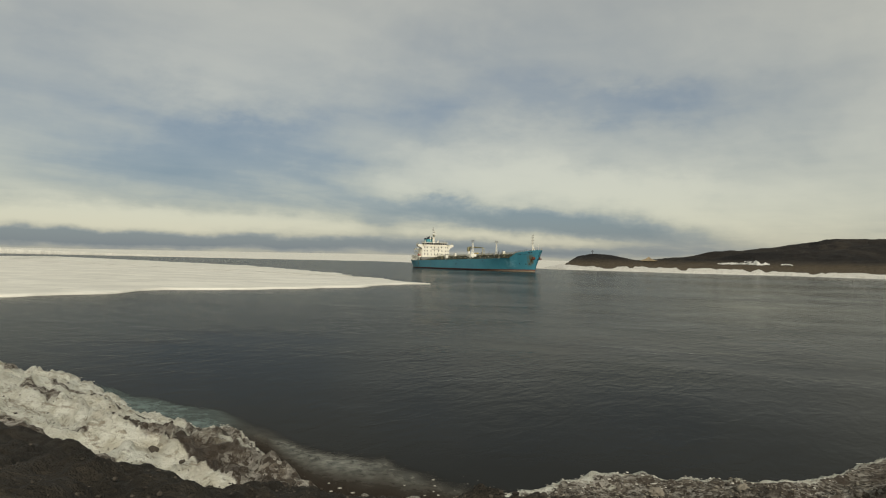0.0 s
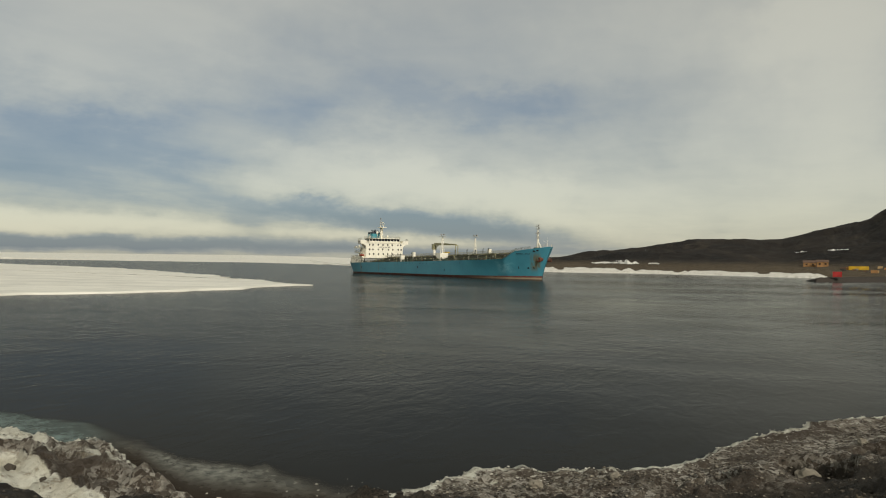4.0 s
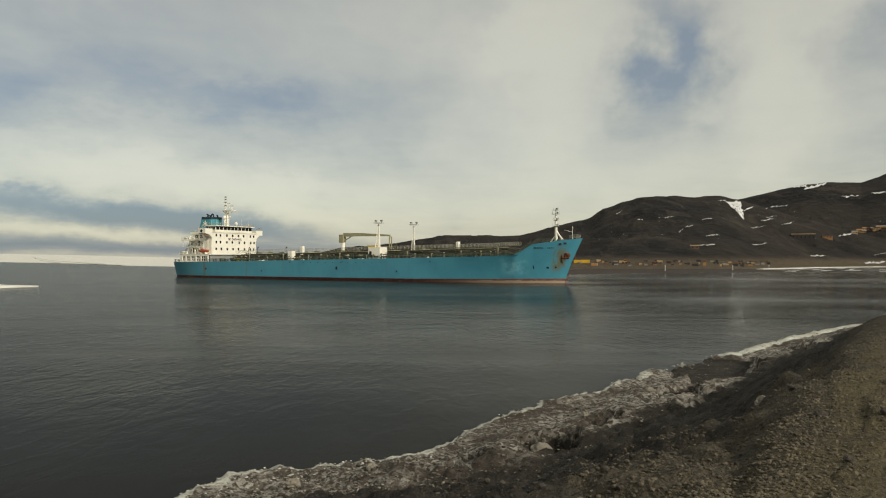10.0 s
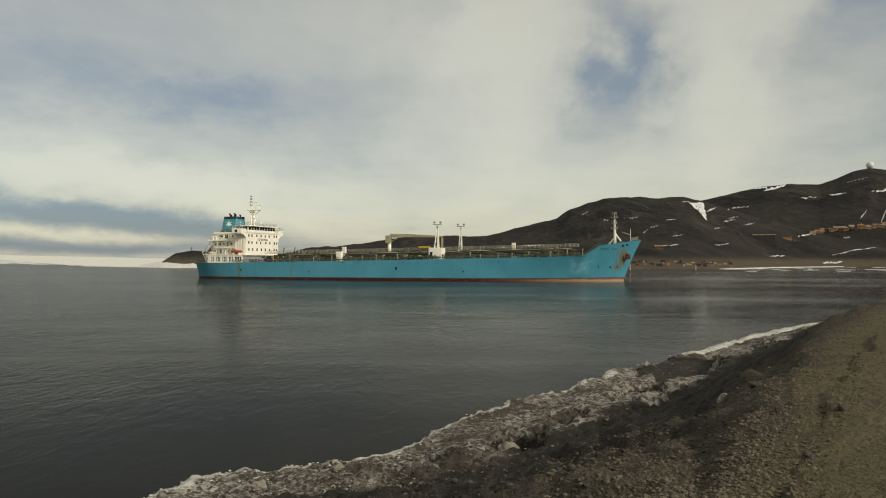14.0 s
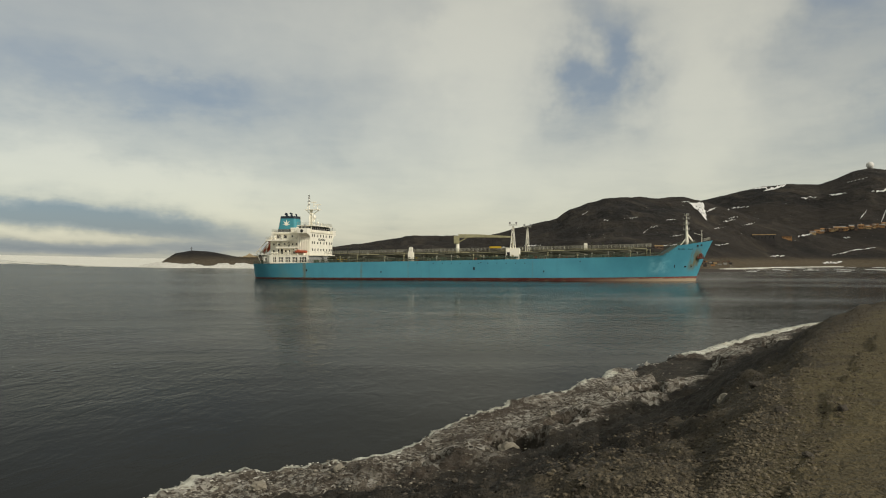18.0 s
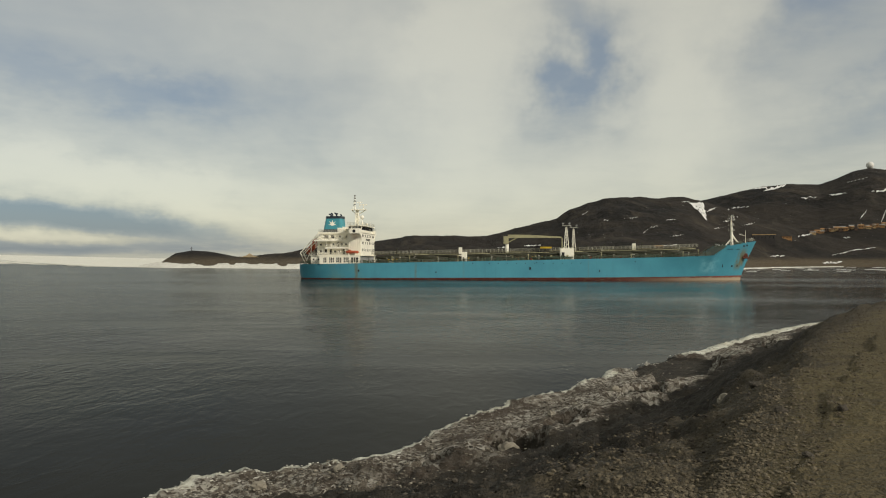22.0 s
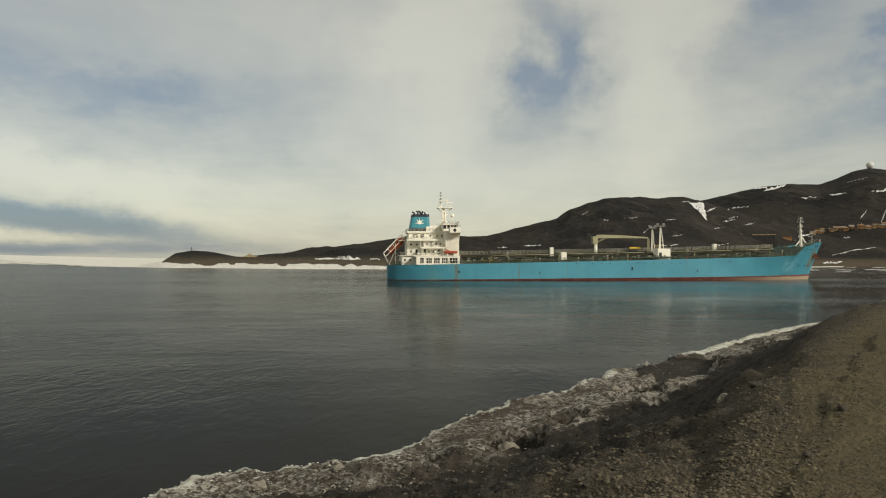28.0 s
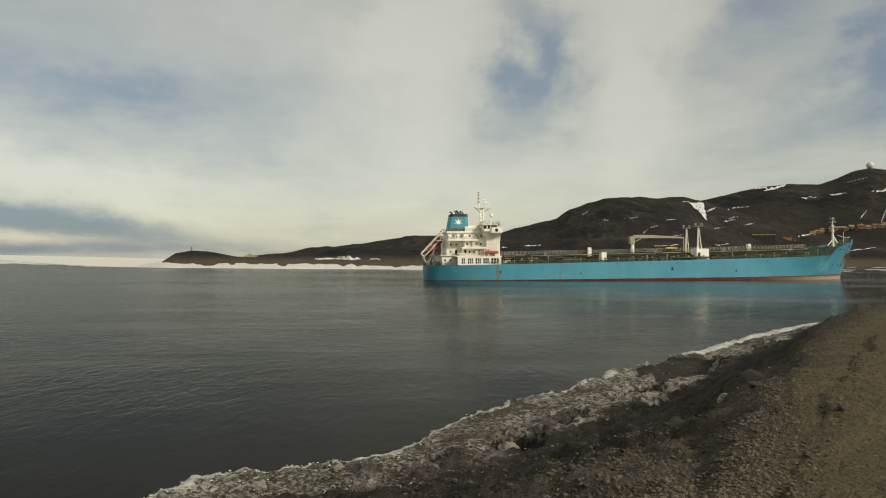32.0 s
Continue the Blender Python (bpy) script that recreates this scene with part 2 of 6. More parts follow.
def bank_height(a, r):
    """Height and zone of the near bank; the zone runs from 0 (road) over 0.5 (gravel), 1 (soil slope) and 2 (dirty ice) to 3 (clean ice)."""
    x, y = r * math.sin(radians(a)), r * math.cos(radians(a))
    rs, rf, rc = lerp(a, AZ, SHORE), lerp(a, FOOT_AZ, FOOT), lerp(a, CREST_AZ, CREST)
    clean = ease((-38 - a) / 6)
    rs += (1.1 * fbm(x * 0.35, y * 0.35, 3.0, 4) + 0.3 * fbm(x * 1.6, y * 1.6, 9.0, 3)) * (1 - 0.3 * clean)
    rf = min(rf + (1.6 - clean) * fbm(x * 0.22, y * 0.22, 5.0, 3), rs - 2.5)
    rough = fbm(x * 0.5, y * 0.5, 0.0, 5)
    fine = fbm(x * 2.4, y * 2.4, 7.0, 4)
    rc *= 1 + 0.16 * fbm(x * 0.9, y * 0.9, 15.0, 4)
    if r <= 0.5 * rc:
        return ROAD + 0.05 * rough + 0.03 * fine, 0.0
    if r <= rf:
        d, soft = r - rc, 0.28 * rc
        u = (d + math.sqrt(d * d + soft * soft)) / 2 / (rf - rc)
        z = ROAD + (1.75 - ROAD) * (0.75 * u ** 0.95 + 0.25 * ease(u)) + 0.45 * clean * math.exp(-((u - 0.93) / 0.1) ** 2)
        k = min(1, u * 6)
        return z + k * (0.3 * rough + 0.13 * fine), min(1.0, 0.5 * ease((r / rc - 0.55) / 0.6) + max(0.0, u - 0.1) * lerp(a, [4, 18], [6.0, 1.9])) if a > -30 else min(1.0, 0.5 + u * 3)
    if r <= rs:
        u = (r - rf) / (rs - rf)
        lip = 0.22 * math.exp(-((u - 0.93) / 0.09) ** 2)
        z = 1.75 - 1.4 * ease(u) + lip + 0.5 * clean * math.sin(math.pi * u)
        along, across = 0.97 * x - 0.23 * y, 0.23 * x + 0.97 * y
        wob = 0.9 * fbm(along * 0.12, across * 0.12, 8.0, 3)
        ridge = 0.4 - abs(2 * noise.noise(Vector((along * 0.08, across * 0.5 + wob, 2.0))))
        z += (0.3 * rough + 0.18 * fine) * (1 - 0.5 * u) * (1 - 0.35 * clean) + ridge * (0.14 + 0.7 * clean * ease(u * 3)) * (1 - 0.6 * u)
        z += clean * 0.32 * (0.35 - abs(2 * fbm(x * 0.75, y * 0.75, 21.0, 4))) * ease(u * 4) + clean * 0.2 * (0.5 - abs(2 * noise.noise(Vector((along * 0.3, across * 1.7 + wob * 2, 6.0)))))
        bare = ease((noise.noise(Vector((along * 0.12, across * 0.8 + wob, 12.0))) + 0.035 * (a + 54)) * 3 + 0.3) * clean
        rim = ease(1.25 - (rs - r) / lerp(a, RIM_AZ, RIM) - 0.5 * rough)
        zone = 1.0 + min(1.0, u * 3.2 + 0.35 * rough)
        zone += (3.3 - zone) * rim
        zone += clean * (3.0 - 0.9 * bare * (1 - rim) - zone) * min(1, u * 9)
        for pa, pr, hw, hr in POOLS:
            q = ((radians(a - pa) * pr) / hw) ** 2 + ((r - pr) / hr) ** 2 + 0.5 * rough + 0.25 * fine
            if q < 1.4:
                k = ease((1.3 - q) / 0.45)
                z += (0.42 - 0.2 * u + 0.04 * fine - z) * k
                zone += (0.95 - zone) * ease((1.25 - q) / 0.25)
        q = ((radians(a + 54.6) * 27.0) / 2.3) ** 2 + ((r - 27.2) / 2.0) ** 2 + 0.5 * rough
        if q < 1.2:
            z += (1.05 - z) * ease((1.2 - q) / 0.6)
            zone += (2.78 - zone) * ease((1.2 - q) / 0.5)
        for pa, pr, hw, hr in DRIFTS:
            q = ((radians(a - pa) * pr) / hw) ** 2 + ((r - pr) / hr) ** 2 + 0.8 * rough + 0.3 * fine
            if q < 1.1:
                zone += (2.36 - zone) * ease((1.1 - q) / 0.5)
        return z, zone
    return max(-2.0, 0.35 - 1.6 * (r - rs)) + 0.1 * rough, 2.9


def bank_z(x, y):
    return bank_height(math.degrees(math.atan2(x, y)), math.hypot(x, y))[0]


def bank_material():
    w = Net("shore_bank")
    p = w.coord()
    zone = w.n("Attribute", attribute_name="zone").outputs["Fac"]
    big = w.noise(0.22, 5, 0.6, p, 0.5)
    mid = w.noise(1.3, 6, 0.65, p, 0.3)
    fine = w.noise(9.0, 5, 0.7, p)
    dust = w.noise(34.0, 3, 0.6, p)
    grit = w.n("TexVoronoi", feature="F1")
    w.put(grit.inputs["Vector"], p)
    grit.inputs["Scale"].default_value = 13.0
    pebbles = w.n("TexVoronoi", feature="F1")
    w.put(pebbles.inputs["Vector"], p)
    pebbles.inputs["Scale"].default_value = 34.0
    road = w.mix(w.step(fine, 0.3, 0.7), (0.08, 0.064, 0.028), (0.148, 0.12, 0.058))
    road = w.mix(w.step(big, 0.35, 0.7), road, (0.105, 0.084, 0.044))
    road = w.mix(w.math("MULTIPLY", w.step(mid, 0.5, 0.68), 0.7), road, (0.058, 0.046, 0.026))
    road = w.mix(w.math("MULTIPLY", w.step(dust, 0.5, 0.7), 0.35), road, (0.21, 0.175, 0.11))
    gravel = w.mix(pebbles.outputs["Color"], (0.05, 0.041, 0.026), (0.125, 0.104, 0.068))
    gravel = w.mix(w.math("MULTIPLY", w.step(mid, 0.45, 0.7), 0.7), gravel, (0.045, 0.038, 0.028))
    soil = w.mix(w.step(mid, 0.35, 0.7), (0.024, 0.0205, 0.0145), (0.052, 0.044, 0.032))
    soil = w.mix(w.math("MULTIPLY", w.step(fine, 0.56, 0.75), 0.45), soil, (0.11, 0.093, 0.07))
    speck = w.noise(4.2, 6, 0.72, p, 0.5)
    crumb = w.n("TexVoronoi", feature="F1")
    w.put(crumb.inputs["Vector"], p)
    crumb.inputs["Scale"].default_value = 5.5
    cell = w.n("SeparateColor")
    w.put(cell.inputs[0], crumb.outputs["Color"])
    ice = w.mix(w.step(mid, 0.36, 0.62), (0.36, 0.335, 0.275), (0.15, 0.125, 0.095))
    ice = w.mix(w.step(cell.outputs[0], 0.5, 0.62), ice, (0.085, 0.068, 0.05))
    ice = w.mix(w.math("MULTIPLY", w.step(cell.outputs[1], 0.72, 0.78), 0.75), ice, (0.5, 0.47, 0.4))
    ice = w.mix(w.step(speck, 0.53, 0.62), ice, (0.06, 0.047, 0.035))
    ice = w.mix(w.math("MULTIPLY", w.step(fine, 0.54, 0.68), 0.7), ice, (0.5, 0.475, 0.4))
    ice = w.mix(w.math("MULTIPLY", w.step(big, 0.47, 0.6), 0.88), ice, (0.065, 0.05, 0.036))
    white = w.mix(w.step(mid, 0.4, 0.7), (0.74, 0.735, 0.63), (0.57, 0.55, 0.435))
    white = w.mix(w.math("MULTIPLY", w.step(speck, 0.54, 0.64), 0.6), white, (0.2, 0.17, 0.12))
    white = w.mix(w.math("MULTIPLY", w.step(big, 0.52, 0.68), 0.4), white, (0.42, 0.36, 0.25))
    crust = w.noise(1.1, 6, 0.66, w.stretch(0.3, 1.7, 2.6, p), 0.5)
    white = w.mix(w.math("MULTIPLY", w.step(crust, 0.53, 0.64), 0.72), white, (0.23, 0.185, 0.12))
    za = w.math("ADD", zone, w.math("MULTIPLY", w.math("SUBTRACT", mid, 0.5), 0.8))
    za = w.math("ADD", za, w.math("MULTIPLY", w.math("SUBTRACT", fine, 0.5), 0.3))
    c = w.mix(w.step(za, 0.12, 0.36), road, gravel)
    c = w.mix(w.step(za, 0.55, 0.85), c, soil)
    c = w.mix(w.step(za, 1.3, 1.6), c, ice)
    c = w.mix(w.step(za, 2.3, 2.6), c, white)
    stony = w.math("SUBTRACT", 1.0, w.step(za, 2.2, 2.6))
    stones = w.math("ADD", w.math("MULTIPLY", grit.outputs[0], 0.34), w.math("MULTIPLY", pebbles.outputs[0], 0.2))
    h = w.math("ADD", w.math("MULTIPLY", fine, 0.7), w.math("ADD", mid, w.math("MULTIPLY", speck, 0.8)))
    h = w.math("ADD", h, w.math("MULTIPLY", stones, stony))
    h = w.math("ADD", h, w.math("MULTIPLY", crust, 1.2))
    return w.done(c, 0.9, 0.0, w.bump(h, 1.0, 0.16), 0.25)


BANK = bank_material()


def build_bank():
    azs = [-180 + 4 * k for k in range(27)] + list(np.arange(-72, 36, 0.25)) + [36 + 4 * k for k in range(36)]
    rad = [0.0, 0.8] + [1.6 * 75 ** (k / 330) for k in range(331)] + [135, 160, 200, 260, 340, 430, 540, 690, 702]
    zones = []

    def at(i, j):
        a, r = azs[j], rad[i]
        z, zone = bank_height(a, max(r, 0.01))
        zones.append(zone)
        return (r * math.sin(radians(a)), r * math.cos(radians(a)), z)

    me = grid_mesh("ground", len(rad), len(azs), at, wrap=True)
    me.attributes.new("zone", "FLOAT", "POINT").data.foreach_set("value", zones)
    me.materials.append(BANK)
    return tagged(new("ground", me), "bank of dark volcanic gravel and soil with dirty shore ice", "ground", kind="structure")


ground = build_bank()


# the far coast and hills
SKYLINE_AZ = [-24, -20.92, -20.03, -18.86, -17.26, -15.64, -12.32, -9.78, -8.06, -4.14, -2.82, 0.7, 3.35, 5.1, 7.28, 8.79, 9.86, 11.02, 12.41, 13.67, 15.73, 17.75, 19.34]
SKYLINE_EL = [-0.4, -0.25, 0.37, 0.59, 0.51, 0.22, 0.36, 0.76, 0.94, 1.31, 1.54, 1.59, 1.5, 1.9, 2.42, 2.89, 3.62, 4.17, 4.58, 4.69, 4.48, 4.4, 4.2]
BACK_AZ = [14, 17.5, 19.34, 21.28, 23.54, 25.37, 27.15, 28.19, 29.21, 30.21, 31.12, 34, 40, 60, 90, 130]
BACK_EL = [2.2, 3.4, 4.2, 4.56, 5.05, 5.18, 5.11, 5.49, 5.93, 6.06, 5.86, 5.2, 4.4, 5.0, 6.0, 3.0]
COAST_AZ = [-24, -20.9, -12.3, -6, 0, 8, 13.7, 17.7, 21.6, 25.4, 31.1, 40, 60, 90, 130]
COAST_R = [760, 655, 575, 560, 520, 470, 452, 517, 640, 790, 985, 1050, 900, 700, 700]
CREST_R_AZ = [-24, -20.9, -15.6, -12, -9, 0, 5, 9, 12, 20, 26, 60, 130]
CREST_R = [770, 760, 800, 900, 1050, 1150, 1200, 1250, 1300, 1350, 1300, 1300, 1300]


def land_height(a, r):
    x, y = r * math.sin(radians(a)), r * math.cos(radians(a))
    coast, rc = lerp(a, COAST_AZ, COAST_R), lerp(a, CREST_R_AZ, CREST_R)
    el = lerp(a, SKYLINE_AZ + [24, 28, 40, 130], SKYLINE_EL + [2.6, 1.4, 1.0, 0.5])
    top = HEIGHT + rc * math.tan(radians(el))
    gully = fbm(x * 0.006, y * 0.006, 1.0, 5)
    bumps = fbm(x * 0.03, y * 0.03, 4.0, 4)
    shelf = max(0.0, min(2.4, (r - coast) * 0.12)) if r > coast else max(-4.0, (r - coast) * 0.12)
    plain = shelf + 7.0 * ease((r - coast - 25) / 190) * lerp(a, [-12, -5], [0.35, 1.0])
    if r <= rc:
        u = ease((r - coast - 20) / max(30.0, rc - coast - 20)) ** 1.25
        z = plain + max(0.0, top - plain) * u
    else:
        z = top - (r - rc) * 0.12
    z += max(0.0, min(1.0, (r - coast - 40) / 200)) * (1 - 0.75 * math.exp(-((r - rc) / 90) ** 2)) * (11 * gully + 3.0 * bumps)
    if a > 12:
        elb = lerp(a, BACK_AZ, BACK_EL)
        rb = 1750.0
        tb = HEIGHT + rb * math.tan(radians(elb))
        ub = ease((r - 1000) / 750)
        zb = (tb * ub if r <= rb else tb - (r - rb) * 0.15) + (10 * gully + 3.0 * bumps) * (1 - 0.8 * math.exp(-((r - rb) / 120) ** 2)) * ub
        z = max(z, zb)
    return z - 9.0 * max(0.0, -20.9 - a)


def land_material():
    w = Net("volcanic_slope")
    p = w.coord()
    big = w.noise(0.006, 6, 0.6, p, 0.4)
    mid = w.noise(0.04, 6, 0.68, p, 0.4)
    fine = w.noise(0.35, 5, 0.72, p)
    scree = w.noise(0.03, 5, 0.65, w.stretch(1.0, 0.25, 0.5, p), 0.6)
    c = w.mix(w.step(big, 0.35, 0.65), (0.015, 0.0142, 0.013), (0.034, 0.029, 0.0235))
    c = w.mix(w.math("MULTIPLY", w.step(mid, 0.5, 0.7), 0.7), c, (0.055, 0.047, 0.037))
    c = w.mix(w.math("MULTIPLY", w.step(scree, 0.54, 0.68), 0.55), c, (0.07, 0.058, 0.043))
    c = w.mix(w.math("MULTIPLY", w.step(fine, 0.5, 0.75), 0.5), c, (0.014, 0.0135, 0.013))
    low = w.n("SeparateXYZ")
    w.put(low.inputs[0], p)
    beach = w.math("SUBTRACT", 1.0, w.step(w.math("ADD", low.outputs[2], w.math("MULTIPLY", w.math("SUBTRACT", mid, 0.5), 7.0)), 4.0, 12.0))
    c = w.mix(w.math("MULTIPLY", beach, 0.85), c, w.mix(w.step(fine, 0.4, 0.65), (0.085, 0.066, 0.042), (0.15, 0.12, 0.077)))
    drift = w.noise(0.03, 7, 0.72, w.stretch(1, 1, 2.6, p), 0.5)
    c = w.mix(w.math("MULTIPLY", w.step(drift, 0.7, 0.712), 0.6), c, (0.6, 0.6, 0.58))
    h = w.math("ADD", w.math("ADD", mid, w.math("MULTIPLY", scree, 1.2)), w.math("MULTIPLY", fine, 0.3))
    return w.done(c, 0.95, 0.0, w.bump(h, 0.9, 6.0), 0.12)


def build_land():
    azs = list(np.arange(-24, 34.01, 0.12)) + list(np.arange(36, 130.1, 2.0))
    us = [k / 110 for k in range(111)]

    def at(i, j):
        a = azs[j]
        coast = lerp(a, COAST_AZ, COAST_R)
        r = coast - 30 + (2150 - coast) * us[i] ** 1.35
        return (r * math.sin(radians(a)), r * math.cos(radians(a)), land_height(a, r))

    me = grid_mesh("far_coast", len(us), len(azs), at)
    me.materials.append(land_material())
    return tagged(new("hillside_ground", me), "dark volcanic hills with thin snow streaks above the bay", "hill", kind="structure")


hills = build_land()


def ice_sheet(name, rim, z, label, thick=0.5, mat=None, cells=60, swell=0.12, rise=None):
    """A floe: a closed rim in plan, a snow surface with low drifts and a ragged broken edge."""
    bm = bmesh.new()
    n = len(rim)
    cx, cy = sum(p[0] for p in rim) / n, sum(p[1] for p in rim) / n
    rings = []
    for k in range(cells + 1):
        u = (k / cells) ** 0.6
        ring = []
        for i, (x, y) in enumerate(rim):
            px, py = cx + (x - cx) * u, cy + (y - cy) * u
            h = z + swell * fbm(px * 0.05, py * 0.05, 2.0, 4) * (1 if k < cells else 0.5)
            if rise:
                h += rise(px, py)
            ring.append(bm.verts.new((px, py, h)))
        rings.append(ring)
    rings.append([bm.verts.new((v.co.x, v.co.y, z - thick)) for v in rings[-1]])
    for a, b in zip(rings, rings[1:]):
        for i in range(n):
            j = (i + 1) % n
            bm.faces.new((a[i], a[j], b[j], b[i]))
    bmesh.ops.recalc_face_normals(bm, faces=bm.faces)
    me = bpy.data.meshes.new(name)
    bm.to_mesh(me)
    bm.free()
    me.polygons.foreach_set("use_smooth", [True] * len(me.polygons))
    me.materials.append(mat or ICE)
    return tagged(new(name, me), label, "sea ice")


def ragged(points, step, amp):
    """Points along a closed line, broken up like an ice edge."""
    out = []
    for (x0, y0), (x1, y1) in zip(points, points[1:] + points[:1]):
        d = math.hypot(x1 - x0, y1 - y0)
        m = max(1, int(d / step))
        for k in range(m):
            u = k / m
            x, y = x0 + (x1 - x0) * u, y0 + (y1 - y0) * u
            s = min(1.0, math.hypot(x, y) / 200)
            q = amp * s * fbm(x * 0.06, y * 0.06, 6.0, 5)
            out.append((x - q * (y1 - y0) / d, y + q * (x1 - x0) / d))
    return out


floe = ice_sheet("ice_floe", ragged([(-121, 192), (-118, 150), (-134, 103), (-129, 71), (-190, 40), (-420, 60), (-1100, 420), (-1300, 800), (-850, 606), (-408, 405), (-239, 288)], 6, 7), 0.35,
                 "wide flat floe of snow-covered sea ice with a ragged edge", swell=0.2)
far_ice = ice_sheet("fast_ice", ragged([(-60, 590), (-122, 566), (-236, 606), (-330, 680), (-470, 860), (-590, 980), (-900, 1250), (-2600, 1500), (-4000, 1600), (-3400, 3100), (-1500, 4300), (0, 4400)], 25, 10), 0.4,
                    "white fast ice reaching to the horizon", rise=lambda x, y: 26.0 * ease((math.hypot(x, y) - 1600) / 2600) * ease((-math.degrees(math.atan2(x, y)) - 14) / 24))

# ---- loose stones and ice on the near bank ----
def rock_bits(name, count, pick, size, mat, label, seed, flat=0.7, kind="stuff", level=None):
    """Many small broken stones in one mesh of kind stuff."""
    rng = np.random.RandomState(seed)
    base = bmesh.new()
    bmesh.ops.create_icosphere(base, subdivisions=1, radius=1)
    bv = np.array([v.co[:] for v in base.verts])
    bf = np.array([[v.index for v in f.verts] for f in base.faces])
    base.free()
    nv = len(bv)
    verts, faces, made = [], [], 0
    for _ in range(count):
        x, y = pick(rng)
        s = size[0] * (size[1] / size[0]) ** (rng.rand() ** 2.2)
        k = bv * (1 + 0.38 * (rng.rand(nv, 1) - 0.5)) * (s * np.array([1, 0.65 + 0.5 * rng.rand(), flat * (0.6 + 0.6 * rng.rand())]))
        a = rng.rand() * 6.283
        c, q = math.cos(a), math.sin(a)
        k = np.stack([k[:, 0] * c - k[:, 1] * q + x, k[:, 0] * q + k[:, 1] * c + y, k[:, 2] + (bank_z(x, y) if level is None else level) + s * flat * 0.25], 1)
        verts.append(k)
        faces.append(bf + made * nv)
        made += 1
    me = bpy.data.meshes.new(name)
    me.from_pydata(np.concatenate(verts).tolist(), [], np.concatenate(faces).tolist())
    me.materials.append(mat)
    return tagged(new(name, me), label, "stones", kind=kind)


def stone_material(name, a, b, c):
    w = Net(name)
    isl = w.n("NewGeometry").outputs["Random Per Island"]
    fine = w.noise(14.0, 4, 0.7)
    col = w.mix(isl, a, b)
    col = w.mix(w.math("MULTIPLY", w.step(fine, 0.45, 0.75), 0.6), col, c)
    return w.done(col, 0.9, 0.0, w.bump(fine, 0.5, 0.03), 0.25)


STONE = stone_material("basalt_stones", (0.026, 0.022, 0.017), (0.085, 0.073, 0.056), (0.12, 0.105, 0.085))
GRAVEL_STONE = stone_material("gravel_stones", (0.042, 0.034, 0.022), (0.14, 0.116, 0.076), (0.185, 0.158, 0.11))
PALE_STONE = stone_material("frosted_stones", (0.07, 0.058, 0.042), (0.32, 0.29, 0.225), (0.36, 0.33, 0.26))
ICE_BITS = stone_material("ice_bits", (0.62, 0.6, 0.52), (0.36, 0.34, 0.28), (0.78, 0.77, 0.7))


def polar(a, r):
    return r * math.sin(radians(a)), r * math.cos(radians(a))


def pick_road(rng):
    a = rng.uniform(12, 33)
    return polar(a, lerp(a, CREST_AZ, CREST) * rng.uniform(0.35, 1.25) ** 1.0)


def pick_slope(rng):
    a = rng.uniform(-34, 31)
    rc, rf = lerp(a, CREST_AZ, CREST), lerp(a, FOOT_AZ, FOOT)
    return polar(a, rc + (rf - rc) * rng.rand() ** 0.8)


def pick_shelf(rng):
    a = rng.uniform(-26, 29)
    rf, rs = lerp(a, FOOT_AZ, FOOT), lerp(a, AZ, SHORE)
    return polar(a, rf + (rs - 0.8 - rf) * rng.rand() ** 0.9)


def pick_left(rng):
    a = rng.uniform(-62, -40)
    rf, rs = lerp(a, FOOT_AZ, FOOT), lerp(a, AZ, SHORE)
    return polar(a, rf + (rs - 1 - rf) * rng.rand() ** 1.6)


def pick_rim(rng):
    a = rng.uniform(-62, 29)
    return polar(a, lerp(a, AZ, SHORE) - abs(rng.normal(0.6, 0.8)))


def pick_shallow(rng):
    a = rng.uniform(-41, -25)
    return polar(a, lerp(a, AZ, SHORE) + 0.2 + abs(rng.normal(0, 1.4)))


rock_bits("slush_bits", 260, pick_shallow, (0.02, 0.1), ICE_BITS, "scraps of ice awash in the shallows", 8, 0.35, level=0.0)
rock_bits("road_gravel", 12000, pick_road, (0.008, 0.03), GRAVEL_STONE, "loose brown road gravel", 1)
def pick_verge(rng):
    a = rng.uniform(8, 31)
    rc, rf = lerp(a, CREST_AZ, CREST), lerp(a, FOOT_AZ, FOOT)
    return polar(a, rc * 0.8 + (rf - rc) * 0.4 * rng.rand() ** 1.3)


rock_bits("verge_gravel", 9000, pick_verge, (0.006, 0.032), GRAVEL_STONE, "grey gravel along the edge of the road", 14)
rock_bits("slope_stones", 11000, pick_slope, (0.01, 0.05), STONE, "dark volcanic stones strewn on the slope", 2)
def pick_mound(rng):
    a = rng.uniform(-62, -34)
    rc, rf = lerp(a, CREST_AZ, CREST), lerp(a, FOOT_AZ, FOOT)
    return polar(a, rc + (rf - rc) * rng.rand() ** 0.7)


rock_bits("mound_stones", 4000, pick_mound, (0.008, 0.035), STONE, "small dark stones on the soil mound", 12)
rock_bits("shelf_stones", 7000, pick_shelf, (0.015, 0.07), PALE_STONE, "frosted stones frozen into the dirty shore ice", 3, 0.4)
rock_bits("shelf_rubble", 8000, pick_shelf, (0.015, 0.08), STONE, "dark rubble lying on the shore ice", 4, 0.5)
rock_bits("bank_rubble", 260, pick_left, (0.02, 0.09), STONE, "dark rubble on the snow bank", 6)
rock_bits("rim_ice", 3000, pick_rim, (0.015, 0.07), ICE_BITS, "small broken ice along the water's edge", 5, 0.4)


